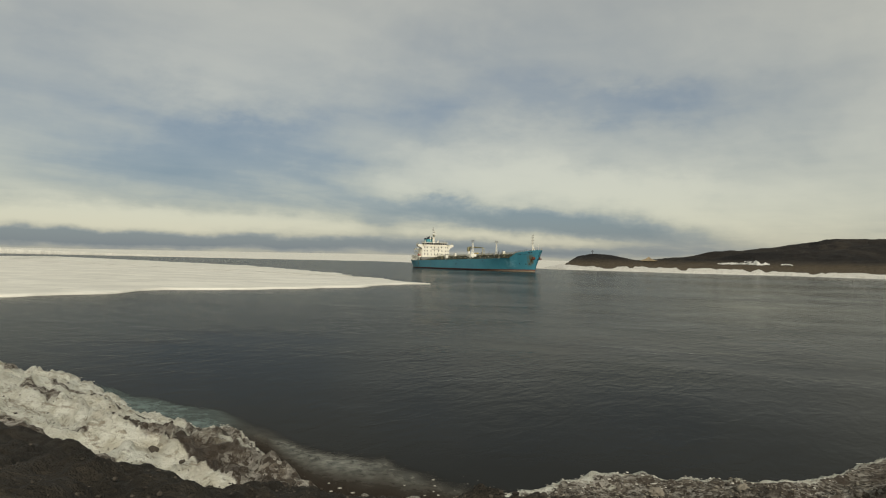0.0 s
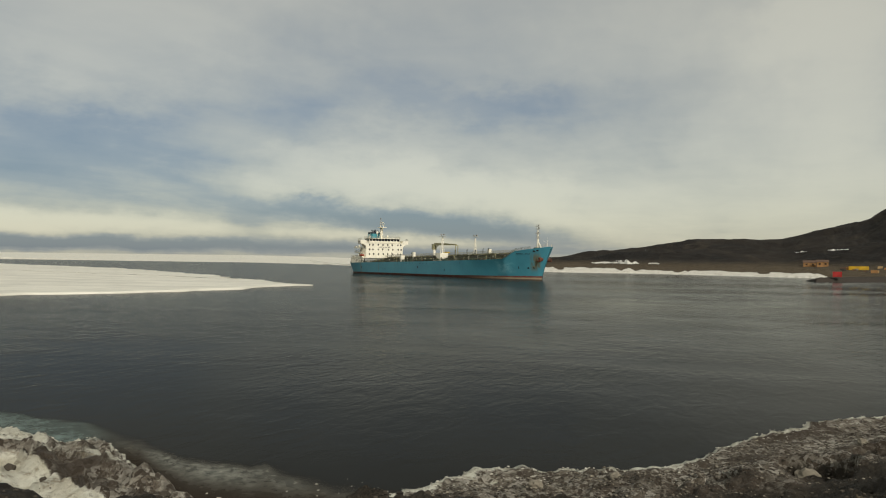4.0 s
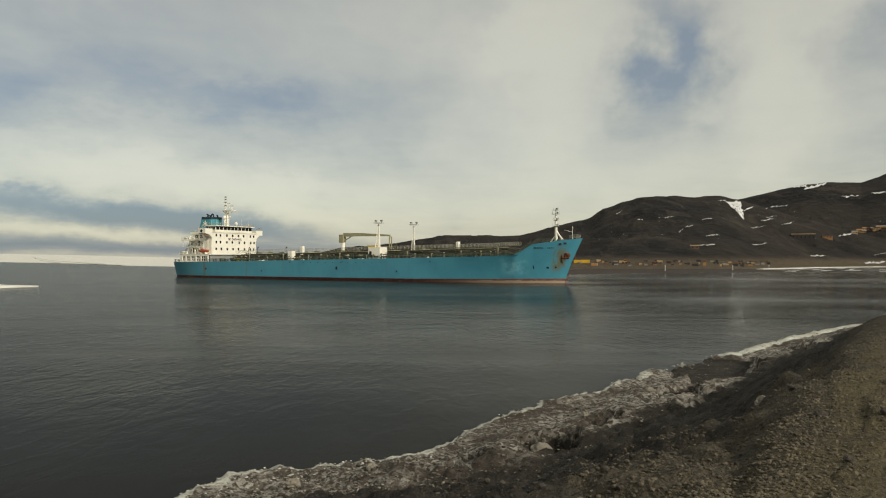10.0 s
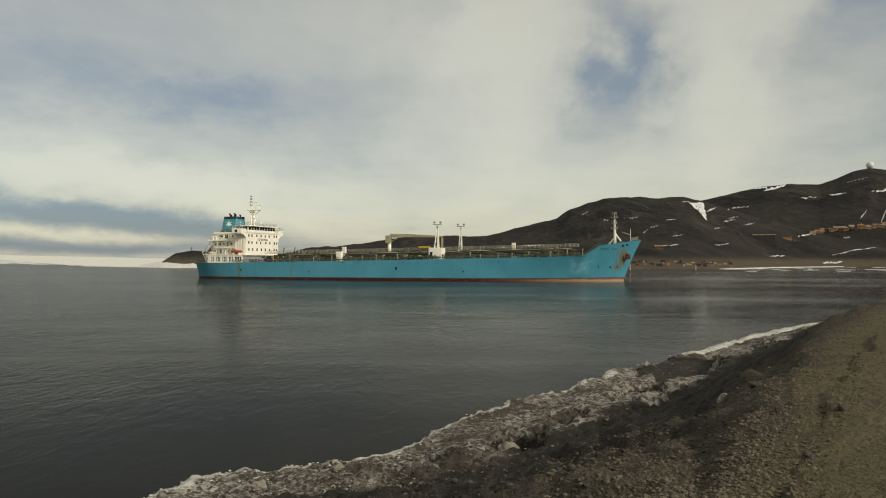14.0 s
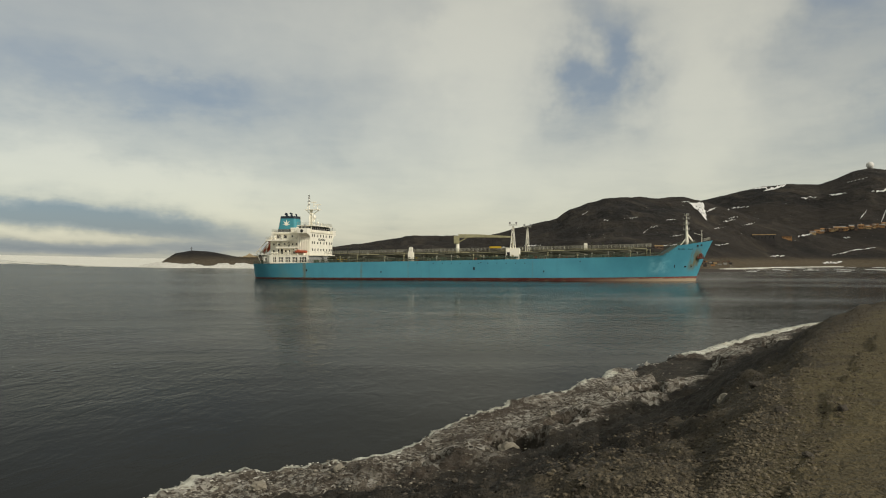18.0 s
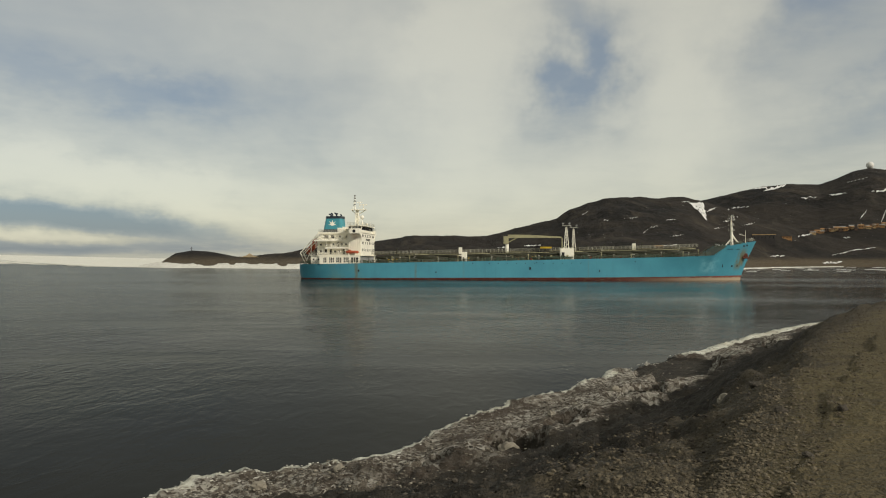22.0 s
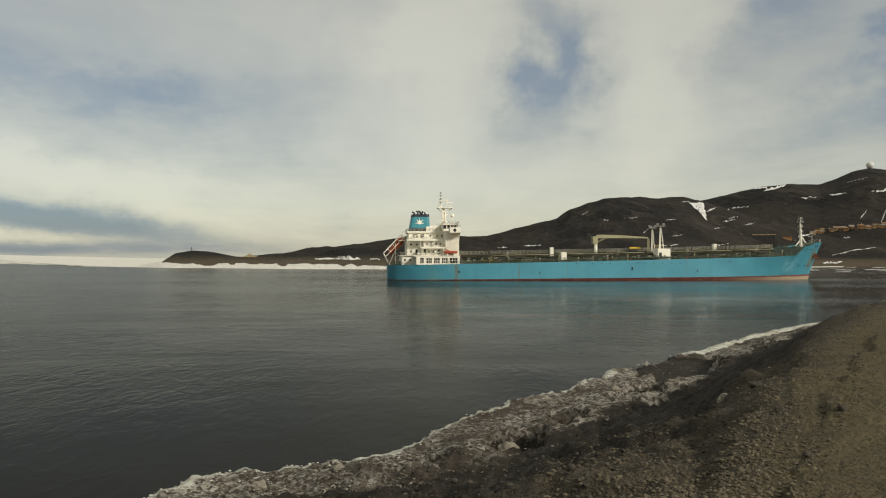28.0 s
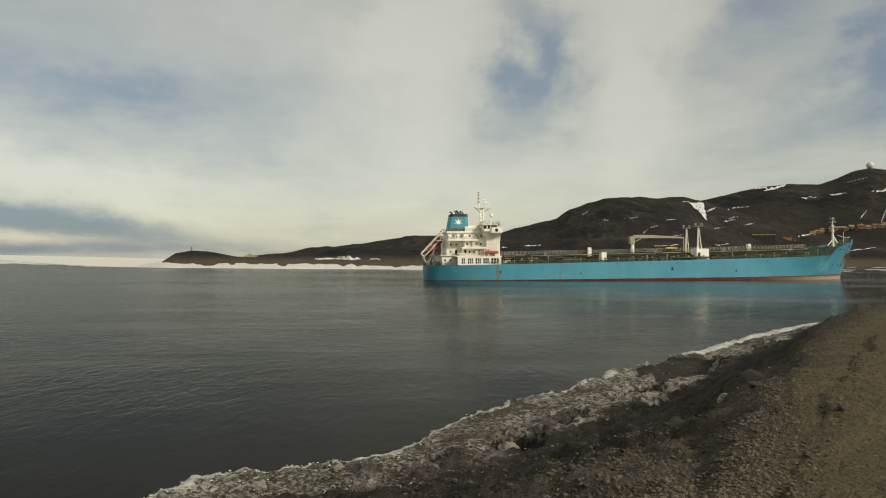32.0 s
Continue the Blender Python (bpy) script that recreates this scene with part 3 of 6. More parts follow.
def boulder(a, r, size, mat, label, seed, flat=0.75):
    bm = bmesh.new()
    bmesh.ops.create_icosphere(bm, subdivisions=3, radius=1)
    for v in bm.verts:
        n = v.co.normalized()
        v.co = n * (1 + 0.42 * fbm(n.x * 1.3 + seed, n.y * 1.3, n.z * 1.3, 4))
        v.co.z *= flat
    x, y = polar(a, r)
    me = bpy.data.meshes.new("boulder")
    bm.to_mesh(me)
    bm.free()
    me.materials.append(mat)
    ob = tagged(new("boulder", me), label, "rock", "boulders on the bank")
    ob.matrix_basis = Matrix.Translation((x, y, bank_z(x, y) + size * flat * 0.3)) @ Matrix.Rotation(seed, 4, "Z") @ Matrix.Diagonal((size, size * 0.85, size, 1))
    return ob


for k, (a, r, s, pale) in enumerate((
        (-51.6, 25.0, 0.15, 0), (-41.8, 20.2, 0.13, 0), (-42.6, 19.8, 0.1, 0), (-47, 24, 0.08, 0), (-49.6, 23.2, 0.1, 0),
        (5.2, 28.8, 0.5, 1), (5.8, 28.2, 0.3, 1), (8.4, 33, 0.2, 1), (10.3, 34.0, 0.24, 1), (13.2, 40, 0.24, 1), (20.4, 58, 0.3, 1), (21.6, 62, 0.34, 1), (-1, 25.0, 0.2, 1), (3, 27, 0.22, 1),
        (-8, 24, 0.2, 1), (-14, 23, 0.2, 1), (24.6, 9.2, 0.07, 0), (26.4, 7.0, 0.05, 0), (23.0, 12.5, 0.09, 0), (28.5, 9.0, 0.06, 0), (21.0, 15.0, 0.16, 1), (27.6, 5.2, 0.045, 0), (19.4, 20.0, 0.2, 0), (22.2, 22.0, 0.18, 0))):
    boulder(a, r, s, PALE_STONE if pale else STONE, "frost-covered rock in the shore ice" if pale else "dark volcanic rock on the gravel bank", 1.7 * k)


# pale ice under the surface off the bank
def ledge_material():
    w = Net("drowned_ice")
    rim = w.n("Attribute", attribute_name="rim").outputs["Fac"]
    tint = w.n("Attribute", attribute_name="tint").outputs["Fac"]
    bed = w.n("Attribute", attribute_name="bed").outputs["Fac"]
    p = w.coord()
    big = w.noise(0.35, 5, 0.65, p, 0.6)
    fine = w.noise(2.2, 5, 0.7, w.stretch(1, 1, 1, p), 0.3)
    mix2 = w.math("ADD", w.math("MULTIPLY", big, 0.6), w.math("MULTIPLY", fine, 0.5))
    white = w.math("MULTIPLY", rim, w.math("ADD", w.math("MULTIPLY", w.step(mix2, 0.35, 0.75), 0.55), 0.45), clamp=True)
    a = w.math("MAXIMUM", white, w.math("MULTIPLY", bed, w.step(mix2, 0.2, 0.5)))
    body = w.n("BsdfDiffuse")
    pale = w.mix(tint, (0.23, 0.3, 0.28), w.mix(w.step(fine, 0.35, 0.65), (0.17, 0.18, 0.16), (0.28, 0.28, 0.24)))
    w.put(body.inputs[0], w.mix(white, (0.042, 0.034, 0.026), pale))
    clear = w.n("BsdfTransparent")
    m = w.n("MixShader")
    w.put(m.inputs[0], a)
    w.put(m.inputs[1], clear.outputs[0])
    w.put(m.inputs[2], body.outputs[0])
    w.put(w.out.inputs[0], m.outputs[0])
    return w.mat


def build_ledge():
    azs = list(np.arange(-58, -21, 0.3))
    wide = ([-58, -56, -54, -52.4, -50, -46.9, -44.9, -42, -39.8, -34.6, -32, -29.3, -26, -22], [1.0, 3.0, 6.0, 7.0, 7.0, 6.6, 6.6, 7.4, 8.2, 8.0, 5.5, 4.2, 2.6, 1.0])
    rims, tints, beds = [], [], []

    def at(i, j):
        a, u = azs[j], i / 28
        rs = lerp(a, AZ, SHORE)
        w2 = lerp(a, *wide)
        wob = 0.7 * fbm(a * 0.4, 0, 3, 4)
        r = rs - 1.5 + (w2 + 1.5 + wob) * u
        left = ease((-44 - a) / 4)
        edge = ease((1 - u) / 0.14)
        band = math.exp(-((u - 0.78) / 0.17) ** 2) * lerp(a, [-44, -42, -34, -31, -22], [0.5, 1.0, 1.0, 0.45, 0.35])
        rims.append(edge * (left * (1.2 - 0.5 * u) + (1 - left) * band))
        tints.append(1 - left)
        beds.append(edge * (1 - left) * 0.85 * ease((0.95 - u) / 0.3))
        return (*polar(a, r), 0.012)

    me = grid_mesh("drowned_ice_ledge", 29, len(azs), at)
    for name, values in (("rim", rims), ("tint", tints), ("bed", beds)):
        me.attributes.new(name, "FLOAT", "POINT").data.foreach_set("value", values)
    me.materials.append(ledge_material())
    return tagged(new("drowned_ice_ledge", me), "pale turquoise ice ledge awash at the water's edge", "ice")


build_ledge()

# ---- the tanker ----


def hull_material():
    w = Net("hull_blue")
    p = w.coord()
    sep = w.n("SeparateXYZ")
    w.put(sep.inputs[0], p)
    x, y, z = sep.outputs
    big = w.noise(0.12, 4, 0.6)
    streak = w.noise(1.0, 4, 0.6, w.stretch(0.8, 0.8, 0.07))
    fine = w.noise(3.0, 4, 0.65)
    c = w.mix(w.step(big, 0.3, 0.72), (0.07, 0.285, 0.36), (0.058, 0.24, 0.315))
    c = w.mix(w.math("MULTIPLY", w.step(streak, 0.5, 0.8), 0.3), c, (0.05, 0.18, 0.215))
    c = w.mix(w.math("MULTIPLY", w.step(fine, 0.6, 0.8), 0.15), c, (0.11, 0.33, 0.4))

    def band(v, at, half):
        return w.math("SUBTRACT", 1.0, w.step(w.math("ABSOLUTE", w.math("SUBTRACT", v, at)), half * 0.35, half))

    ragged_edge = w.noise(0.7, 5, 0.7, w.stretch(1, 1, 0.3))
    for at, half, k in ((-63.0, 0.9, 0.75), (-39.8, 0.6, 0.6), (-21.5, 0.45, 0.4), (25.0, 0.35, 0.2)):
        c = w.mix(w.math("MULTIPLY", w.math("MULTIPLY", band(x, at, half), w.step(ragged_edge, 0.3, 0.6)), k), c, (0.14, 0.13, 0.07))
    # rust and slime that ran down from the anchor
    lean = w.math("ADD", x, w.math("MULTIPLY", w.math("SUBTRACT", 9.5, z), 0.28))
    run = w.math("MULTIPLY", band(lean, 83.6, 2.6), band(z, 7.8, 5.2))
    run = w.math("MULTIPLY", run, w.step(w.noise(0.5, 5, 0.65, w.stretch(1.2, 1, 0.3), 0.5), 0.3, 0.6))
    c = w.mix(w.math("MULTIPLY", run, 0.9), c, (0.15, 0.12, 0.045))
    stain = w.math("MULTIPLY", band(x, -68.0, 9.0), w.step(w.noise(0.16, 4, 0.6), 0.4, 0.7))
    c = w.mix(w.math("MULTIPLY", stain, 0.35), c, (0.13, 0.2, 0.15))
    pale = w.math("MULTIPLY", w.math("MULTIPLY", band(x, 70.0, 5.0), band(z, 5.2, 3.6)), w.step(w.noise(0.35, 4, 0.6), 0.35, 0.65))
    c = w.mix(w.math("MULTIPLY", pale, 0.5), c, (0.24, 0.5, 0.58))
    low = w.math("MULTIPLY", w.math("SUBTRACT", 1.0, w.step(z, 0.4, 2.0)), w.step(streak, 0.4, 0.7))
    c = w.mix(w.math("MULTIPLY", low, 0.35), c, (0.12, 0.17, 0.17))
    return w.done(c, w.math("ADD", w.math("MULTIPLY", fine, 0.25), 0.3), 0.0, w.bump(big, 0.25, 0.3))


HULL = hull_material()


def boot_material():
    """Dull antifouling, scraped to a pale primer by the ice, most of all under the bow."""
    w = Net("antifouling_red")
    sep = w.n("SeparateXYZ")
    w.put(sep.inputs[0], w.coord())
    x, y, z = sep.outputs
    scuff = w.noise(0.9, 5, 0.7, w.stretch(0.35, 0.35, 1.6), 0.4)
    fine = w.noise(3.0, 4, 0.65)
    c = w.mix(w.step(fine, 0.35, 0.7), (0.2, 0.052, 0.04), (0.12, 0.038, 0.03))
    c = w.mix(w.math("MULTIPLY", w.step(scuff, 0.5, 0.62), 0.7), c, (0.26, 0.17, 0.1))
    fore = w.math("MULTIPLY", w.step(x, 30.0, 74.0), w.math("SUBTRACT", 1.0, w.step(w.math("ADD", z, w.math("MULTIPLY", w.math("SUBTRACT", scuff, 0.5), 1.6)), 0.5, 0.9)))
    c = w.mix(w.math("MULTIPLY", fore, 0.85), c, (0.4, 0.33, 0.22))
    return w.done(c, 0.7, 0.0, w.bump(scuff, 0.3, 0.1))


RED = boot_material()
WHITE = paint("ship_white", (0.87, 0.83, 0.69), 0.5, 0.12, 0.75, 0.3)
ship = tagged(new("tanker_ship"), "sky-blue oil tanker with white deckhouse aft, under way", "ship")


def deck_z(x):
    return lerp(x, [0, 40, 90, 150, 162.0, 167.0, 180], [6.0, 6.6, 7.4, 8.6, 9.1, 12.6, 14.6])


def half_beam(x, z):
    """Half breadth of the hull at x from the stern and height z."""
    deck = lerp(x, [2.2, 3.0, 4.5, 8, 15, 40, 130, 150, 162, 170, 175, 178, 180], [7.6, 9.4, 11.2, 13.3, 15.2, 16.1, 16.1, 15.2, 12.4, 8.4, 5.2, 2.8, 0.25])
    wl = lerp(x if x < 150 else 150 + (x - 150) * 0.793, [2.2, 4.5, 15, 40, 125, 145, 158, 166, 171, 173.8, 180], [6.0, 9.4, 14.4, 16.1, 16.1, 13.6, 8.6, 4.6, 2.0, 0.15, 0.0])
    keel = wl * 0.72
    if z >= 0:
        u = min(1.0, z / deck_z(x))
        return wl + (deck - wl) * u ** 1.12
    return keel + (wl - keel) * min(1, (z + 5) / 5)


def stem_x(z):
    return 173.8 + 6.2 * max(0.0, z / 14.8) ** 1.2 if z >= 0 else 173.8 + 0.2 * z


def bow_x(x, z):
    """Where the plating station x comes to lie once pulled back along the raked stem."""
    return x if x < 150 else 150 + (x - 150) / 30 * (stem_x(z) - 150)


def hull_side(x, z):
    """Half breadth at a true distance x from the stern."""
    return half_beam(x if x < 150 else 150 + (x - 150) * 30 / (stem_x(z) - 150), z)


def build_hull():
    xs = [2.2, 2.6, 3.0, 3.6, 4.5, 6, 8, 12, 18, 26, 36] + [46 + 8 * k for k in range(11)] + [132, 138, 144, 149, 153, 157, 160, 161.2, 162, 162.8, 163.6, 165, 166.2, 167, 167.8, 169, 170, 172, 174, 176, 178, 179.4]
    def rows(x):
        top = deck_z(x)
        z0 = lerp(x, [0, 40, 120, 180], [0.7, 0.8, 1.0, 1.45])
        return [-5, -2, z0, z0 + (top - z0) * 0.25, z0 + (top - z0) * 0.5, z0 + (top - z0) * 0.75, top]
    hull, boot = bmesh.new(), bmesh.new()
    for side in (1, -1):
        for bm, ids in ((boot, (0, 1, 2)), (hull, (2, 3, 4, 5, 6))):
            grid = []
            for x in xs + [180]:
                zs = rows(x)
                line = []
                for k in ids:
                    z = zs[k]
                    # pull the last stations back along the raked stem
                    lim = stem_x(z)
                    xx = x if x < 150 else 150 + (x - 150) / 30 * (lim - 150)
                    hb = half_beam(x, z)
                    if x == 180:
                        hb = 0.12
                    if x < 6 and z < 1:
                        xx += (1 - max(0, z)) * 0.8 * (1 - x / 6)
                    line.append(bm.verts.new((xx - 90, side * hb * -1, z)))
                grid.append(line)
            for a, b in zip(grid, grid[1:]):
                for k in range(len(a) - 1):
                    bm.faces.new((a[k], b[k], b[k + 1], a[k + 1]))
    for bm in (hull, boot):
        bmesh.ops.remove_doubles(bm, verts=bm.verts, dist=0.01)
        # close the transom
        stern = sorted([v for v in bm.verts if v.co.x < -87.6 + max(0, 1 - max(0, v.co.z)) * 0.507 and any(len(e.link_faces) == 1 for e in v.link_edges)], key=lambda v: (v.co.z, v.co.y))
        lows = {}
        for v in stern:
            lows.setdefault(round(v.co.z, 2), []).append(v)
        zl = sorted(k for k in lows if len(lows[k]) == 2)
        for a, b in zip(zl, zl[1:]):
            p, q = sorted(lows[a], key=lambda v: v.co.y), sorted(lows[b], key=lambda v: v.co.y)
            bm.faces.new((p[0], p[1], q[1], q[0]))
        bmesh.ops.recalc_face_normals(bm, faces=bm.faces)
    smooth(part("hull", hull, HULL, ship, "sky-blue painted steel hull with rust streaks"))
    smooth(part("boot_topping", boot, RED, ship, "red antifouling band at the waterline"))


build_hull()



def box(bm, x0, x1, y0, y1, z0, z1, bevel=0.0):
    vs = [bm.verts.new(p) for p in ((x0, y0, z0), (x1, y0, z0), (x1, y1, z0), (x0, y1, z0), (x0, y0, z1), (x1, y0, z1), (x1, y1, z1), (x0, y1, z1))]
    fs = [bm.faces.new([vs[i] for i in f]) for f in ((3, 2, 1, 0), (4, 5, 6, 7), (0, 1, 5, 4), (1, 2, 6, 5), (2, 3, 7, 6), (3, 0, 4, 7))]
    if bevel:
        bmesh.ops.bevel(bm, geom=list({e for f in fs for e in f.edges}), offset=bevel, segments=2, affect="EDGES", clamp_overlap=True)
    return bm


def rod(bm, a, b, r, r2=None, seg=8):
    """A round bar from a to b."""
    a, b = Vector(a), Vector(b)
    q = (b - a).to_track_quat("Z", "Y").to_matrix()
    rings = []
    for c, rad in ((a, r), (b, r if r2 is None else r2)):
        rings.append([bm.verts.new(c + q @ Vector((rad * math.cos(math.tau * k / seg), rad * math.sin(math.tau * k / seg), 0))) for k in range(seg)])
    for k in range(seg):
        bm.faces.new((rings[0][k], rings[0][(k + 1) % seg], rings[1][(k + 1) % seg], rings[1][k]))
    bm.faces.new(rings[0][::-1])
    bm.faces.new(rings[1])
    return bm


def ball(bm, c, r, squash=1.0, seg=12):
    m = Matrix.Translation(c) @ Matrix.Diagonal((r, r, r * squash, 1))
    bmesh.ops.create_uvsphere(bm, u_segments=seg, v_segments=seg // 2 + 2, radius=1, matrix=m)
    return bm


DECK_GREEN = paint("deck_green", (0.05, 0.075, 0.05), 0.7, 0.35, 0.5, 0.3, rust=0.5)
PIPE = paint("pipe_olive", (0.05, 0.05, 0.027), 0.55, 0.35, 0.5, 0.8, rust=0.5)
PALE_PIPE = paint("pipe_pale", (0.36, 0.335, 0.19), 0.55, 0.3, 0.5, 0.8, rust=0.5)
RAIL = paint("rail_pale", (0.42, 0.41, 0.33), 0.55, 0.25, 0.6, 0.8, rust=0.3)
RAIL_DARK = paint("rail_dark_green", (0.085, 0.11, 0.07), 0.55, 0.25, 0.6, 0.8)
NAVY = paint("funnel_navy", (0.018, 0.028, 0.04), 0.45, 0.2, 0.7, 0.5)
TEAL = paint("funnel_teal", (0.055, 0.27, 0.32), 0.45, 0.15, 0.7, 0.5)
ORANGE = paint("boat_orange", (0.42, 0.085, 0.035), 0.5, 0.3, 0.6, 0.8)
RUST = paint("rusty_iron", (0.16, 0.055, 0.03), 0.85, 0.4, 0.5, 2.0)
YELLOW = paint("yellow_paint", (0.62, 0.42, 0.03), 0.5, 0.25, 0.6, 0.8)
# black for lettering, doors and ports, and for shade painted into openings
BLACK = paint("black_parts_and_shade", (0.012, 0.012, 0.013), 0.6, 0.3, 0.5, 1.0)
GREY = paint("ship_grey", (0.3, 0.3, 0.28), 0.5, 0.25, 0.6, 0.8)


def glass_dark():
    w = Net("window_glass")
    return w.done((0.012, 0.014, 0.016), 0.08, 0.0, None, 0.6)


GLASS = glass_dark()
MID = 90.0


def sx(x):
    return x - MID


# decks
bm = bmesh.new()
xs = [2.5, 3.2, 4.5, 8, 12, 20, 30, 40, 60, 80, 100, 120, 135, 145, 152, 157, 160, 162]
pv = [[bm.verts.new((sx(x), s * (half_beam(x, deck_z(x)) - 0.12), deck_z(x) - 0.05 + 0.25 * (1 - abs(k)))) for k, s in ((1, -1), (0, 0), (1, 1))] for x in xs]
for a, b in zip(pv, pv[1:]):
    for k in (0, 1):
        bm.faces.new((a[k], b[k], b[k + 1], a[k + 1]))
part("main_deck", bm, DECK_GREEN, ship, "dark green weather deck with rust")
bm = bmesh.new()
xs = [162, 163.5, 165, 167, 169, 171, 173, 175, 177, 179.3]
fz = lambda x: deck_z(x) - (0.9 if x > 167 else 0.05)
pv = [[bm.verts.new((sx(bow_x(x, fz(x))), s * max(0.05, half_beam(x, fz(x)) - 0.25), fz(x))) for s in (-1, 0, 1)] for x in xs]
for a, b in zip(pv, pv[1:]):
    for k in (0, 1):
        bm.faces.new((a[k], b[k], b[k + 1], a[k + 1]))
part("forecastle_deck", bm, DECK_GREEN, ship)

# rails: one section, repeated round the deck edge
def rail_mesh(name, length, height=1.1, posts=5, bars=3, r=0.045):
    bm = bmesh.new()
    for k in range(posts):
        x = length * k / (posts - 1)
        rod(bm, (x, 0, 0), (x, 0, height), r, seg=4)
    for b in range(bars):
        z = height * (b + 1) / bars
        rod(bm, (0, 0, z), (length, 0, z), r * 0.8, seg=4)
    me = bpy.data.meshes.new(name)
    bm.to_mesh(me)
    bm.free()
    return me


def rails_between(points, me, length, parent, mat=None, name="railing"):
    for a, b in points:
        a, b = Vector(a), Vector(b)
        d = b - a
        ob = new(name, me)
        ob.parent = parent
        ob.matrix_basis = Matrix.Translation(a) @ d.to_track_quat("X", "Z").to_matrix().to_4x4() @ Matrix.Diagonal((d.length / length, 1, 1, 1))


edge_rail = rail_mesh("railing", 8.0, 1.15, 6, 3, 0.06)
edge_rail.materials.append(RAIL_DARK)
white_rail = rail_mesh("white_railing", 8.0, 1.1, 6, 3, 0.05)
white_rail.materials.append(RAIL)
for s in (-1, 1):
    xs = [24 + 8 * k for k in range(18)]
    rails_between([((sx(a), s * (half_beam(a, deck_z(a)) - 0.25), deck_z(a)), (sx(a + 7.9), s * (half_beam(a + 7.9, deck_z(a + 7.9)) - 0.25), deck_z(a + 7.9))) for a in xs if a + 8 < 163], edge_rail, 8.0, ship)
    rails_between([((sx(a), s * (half_beam(a, deck_z(a)) - 0.2), deck_z(a)), (sx(a + 3.9), s * (half_beam(a + 3.9, deck_z(a + 3.9)) - 0.2), deck_z(a + 3.9))) for a in (3.2, 7.2)], edge_rail, 8.0, ship)
rails_between([((sx(2.6), -7.2, 6.0), (sx(2.6), 0, 6.0)), ((sx(2.6), 0, 6.0), (sx(2.6), 7.2, 6.0))], edge_rail, 8.0, ship)
rails_between([((sx(176.5), s * 3.4, 14.2), (sx(178.9), s * 0.9, 14.7)) for s in (-1, 1)], white_rail, 8.0, ship)


def slab(name, x0, x1, half, z0, z1, mat=None, bevel=0.06, label="", parent=None):
    """A box across the ship, from x0 to x1 and half to each side."""
    bm = bmesh.new()
    box(bm, x0, x1, -half, half, z0, z1, bevel)
    return part(name, bm, mat or WHITE, parent or ship, label)


def side_box(name, s, x0, x1, y0, y1, z0, z1, mat=None, bevel=0.0, parent=None):
    """A box on one side of the ship, y counted outwards."""
    bm = bmesh.new()
    a, b = sorted((s * y0, s * y1))
    box(bm, x0, x1, a, b, z0, z1, bevel)
    return part(name, bm, mat or WHITE, parent or ship)


def prism(bm, outline, y0, y1):
    """A plate with an outline in x and z, from y0 to y1."""
    f = [bm.verts.new((x, y0, z)) for x, z in outline]
    g = [bm.verts.new((x, y1, z)) for x, z in outline]
    n = len(outline)
    bm.faces.new(f[::-1])
    bm.faces.new(g)
    for k in range(n):
        bm.faces.new((f[k], f[(k + 1) % n], g[(k + 1) % n], g[k]))
    bmesh.ops.recalc_face_normals(bm, faces=bm.faces)
    return bm


POOP, BOAT, LOW, HIGH, BRIDGE, ROOF = 6.2, 9.5, 12.5, 15.4, 18.5, 21.3   # deck levels of the aft house

# poop house: white frames round dark bays, with the boat deck on top
bays = ((-76.2, -74.9), (-73.9, -71.9), (-71.1, -69.0), (-68.2, -66.1), (-65.3, -62.4))
# shade inside the bays is painted: grey inner wall, flat black plates
slab("poop_core", -77.2, -61.9, 13.4, POOP - 0.2, BOAT - 0.3, GREY, 0.0, "inner wall of the aft house, shade painted in as grey")
for s in (-1, 1):
    posts = [(-77.6, -76.2)] + [(a[1], b[0]) for a, b in zip(bays, bays[1:])] + [(-62.4, -61.6)]
    for a, b in posts:
        side_box("side_post", s, a, b, 14.5, 14.9, POOP, BOAT - 0.3)
    side_box("bulwark_plate", s, -77.6, -61.6, 14.52, 14.86, POOP, POOP + 0.55)
    side_box("side_beam", s, -77.6, -61.6, 14.52, 14.88, BOAT - 0.85, BOAT - 0.3)
    for a, b in bays:
        side_box("bay_shade_plate", s, a, b, 13.4, 13.46, POOP + 0.55, BOAT - 0.85, BLACK)
        n = 3 if b - a > 1.5 else 2
        for k in range(1, n):
            side_box("bay_mullion", s, a + (b - a) * k / n - 0.09, a + (b - a) * k / n + 0.09, 14.5, 14.7, POOP + 0.55, BOAT - 0.85)
        side_box("bay_crossbar", s, a, b, 14.52, 14.66, POOP + 1.35, POOP + 1.5)
slab("boat_deck", -78.4, -61.2, 15.0, BOAT - 0.3, BOAT)
slab("aft_house", -82.6, -77.2, 9.5, POOP - 0.2, BOAT, WHITE)
slab("aft_house_roof", -83.4, -77.0, 10.2, BOAT, BOAT + 0.22)
for s in (-1, 1):
    rails_between([((-78.2, s * 14.8, BOAT), (-72.6, s * 14.8, BOAT)), ((-72.6, s * 14.8, BOAT), (-67.2, s * 14.8, BOAT))], white_rail, 8.0, ship)
    rails_between([((-83.2, s * 10.0, BOAT + 0.2), (-78.6, s * 10.0, BOAT + 0.2))], white_rail, 8.0, ship)
    for x in (-81.8, -79.8):
        side_box("porthole", s, x, x + 0.6, 9.46, 9.54, POOP + 1.4, POOP + 2.1, BLACK)

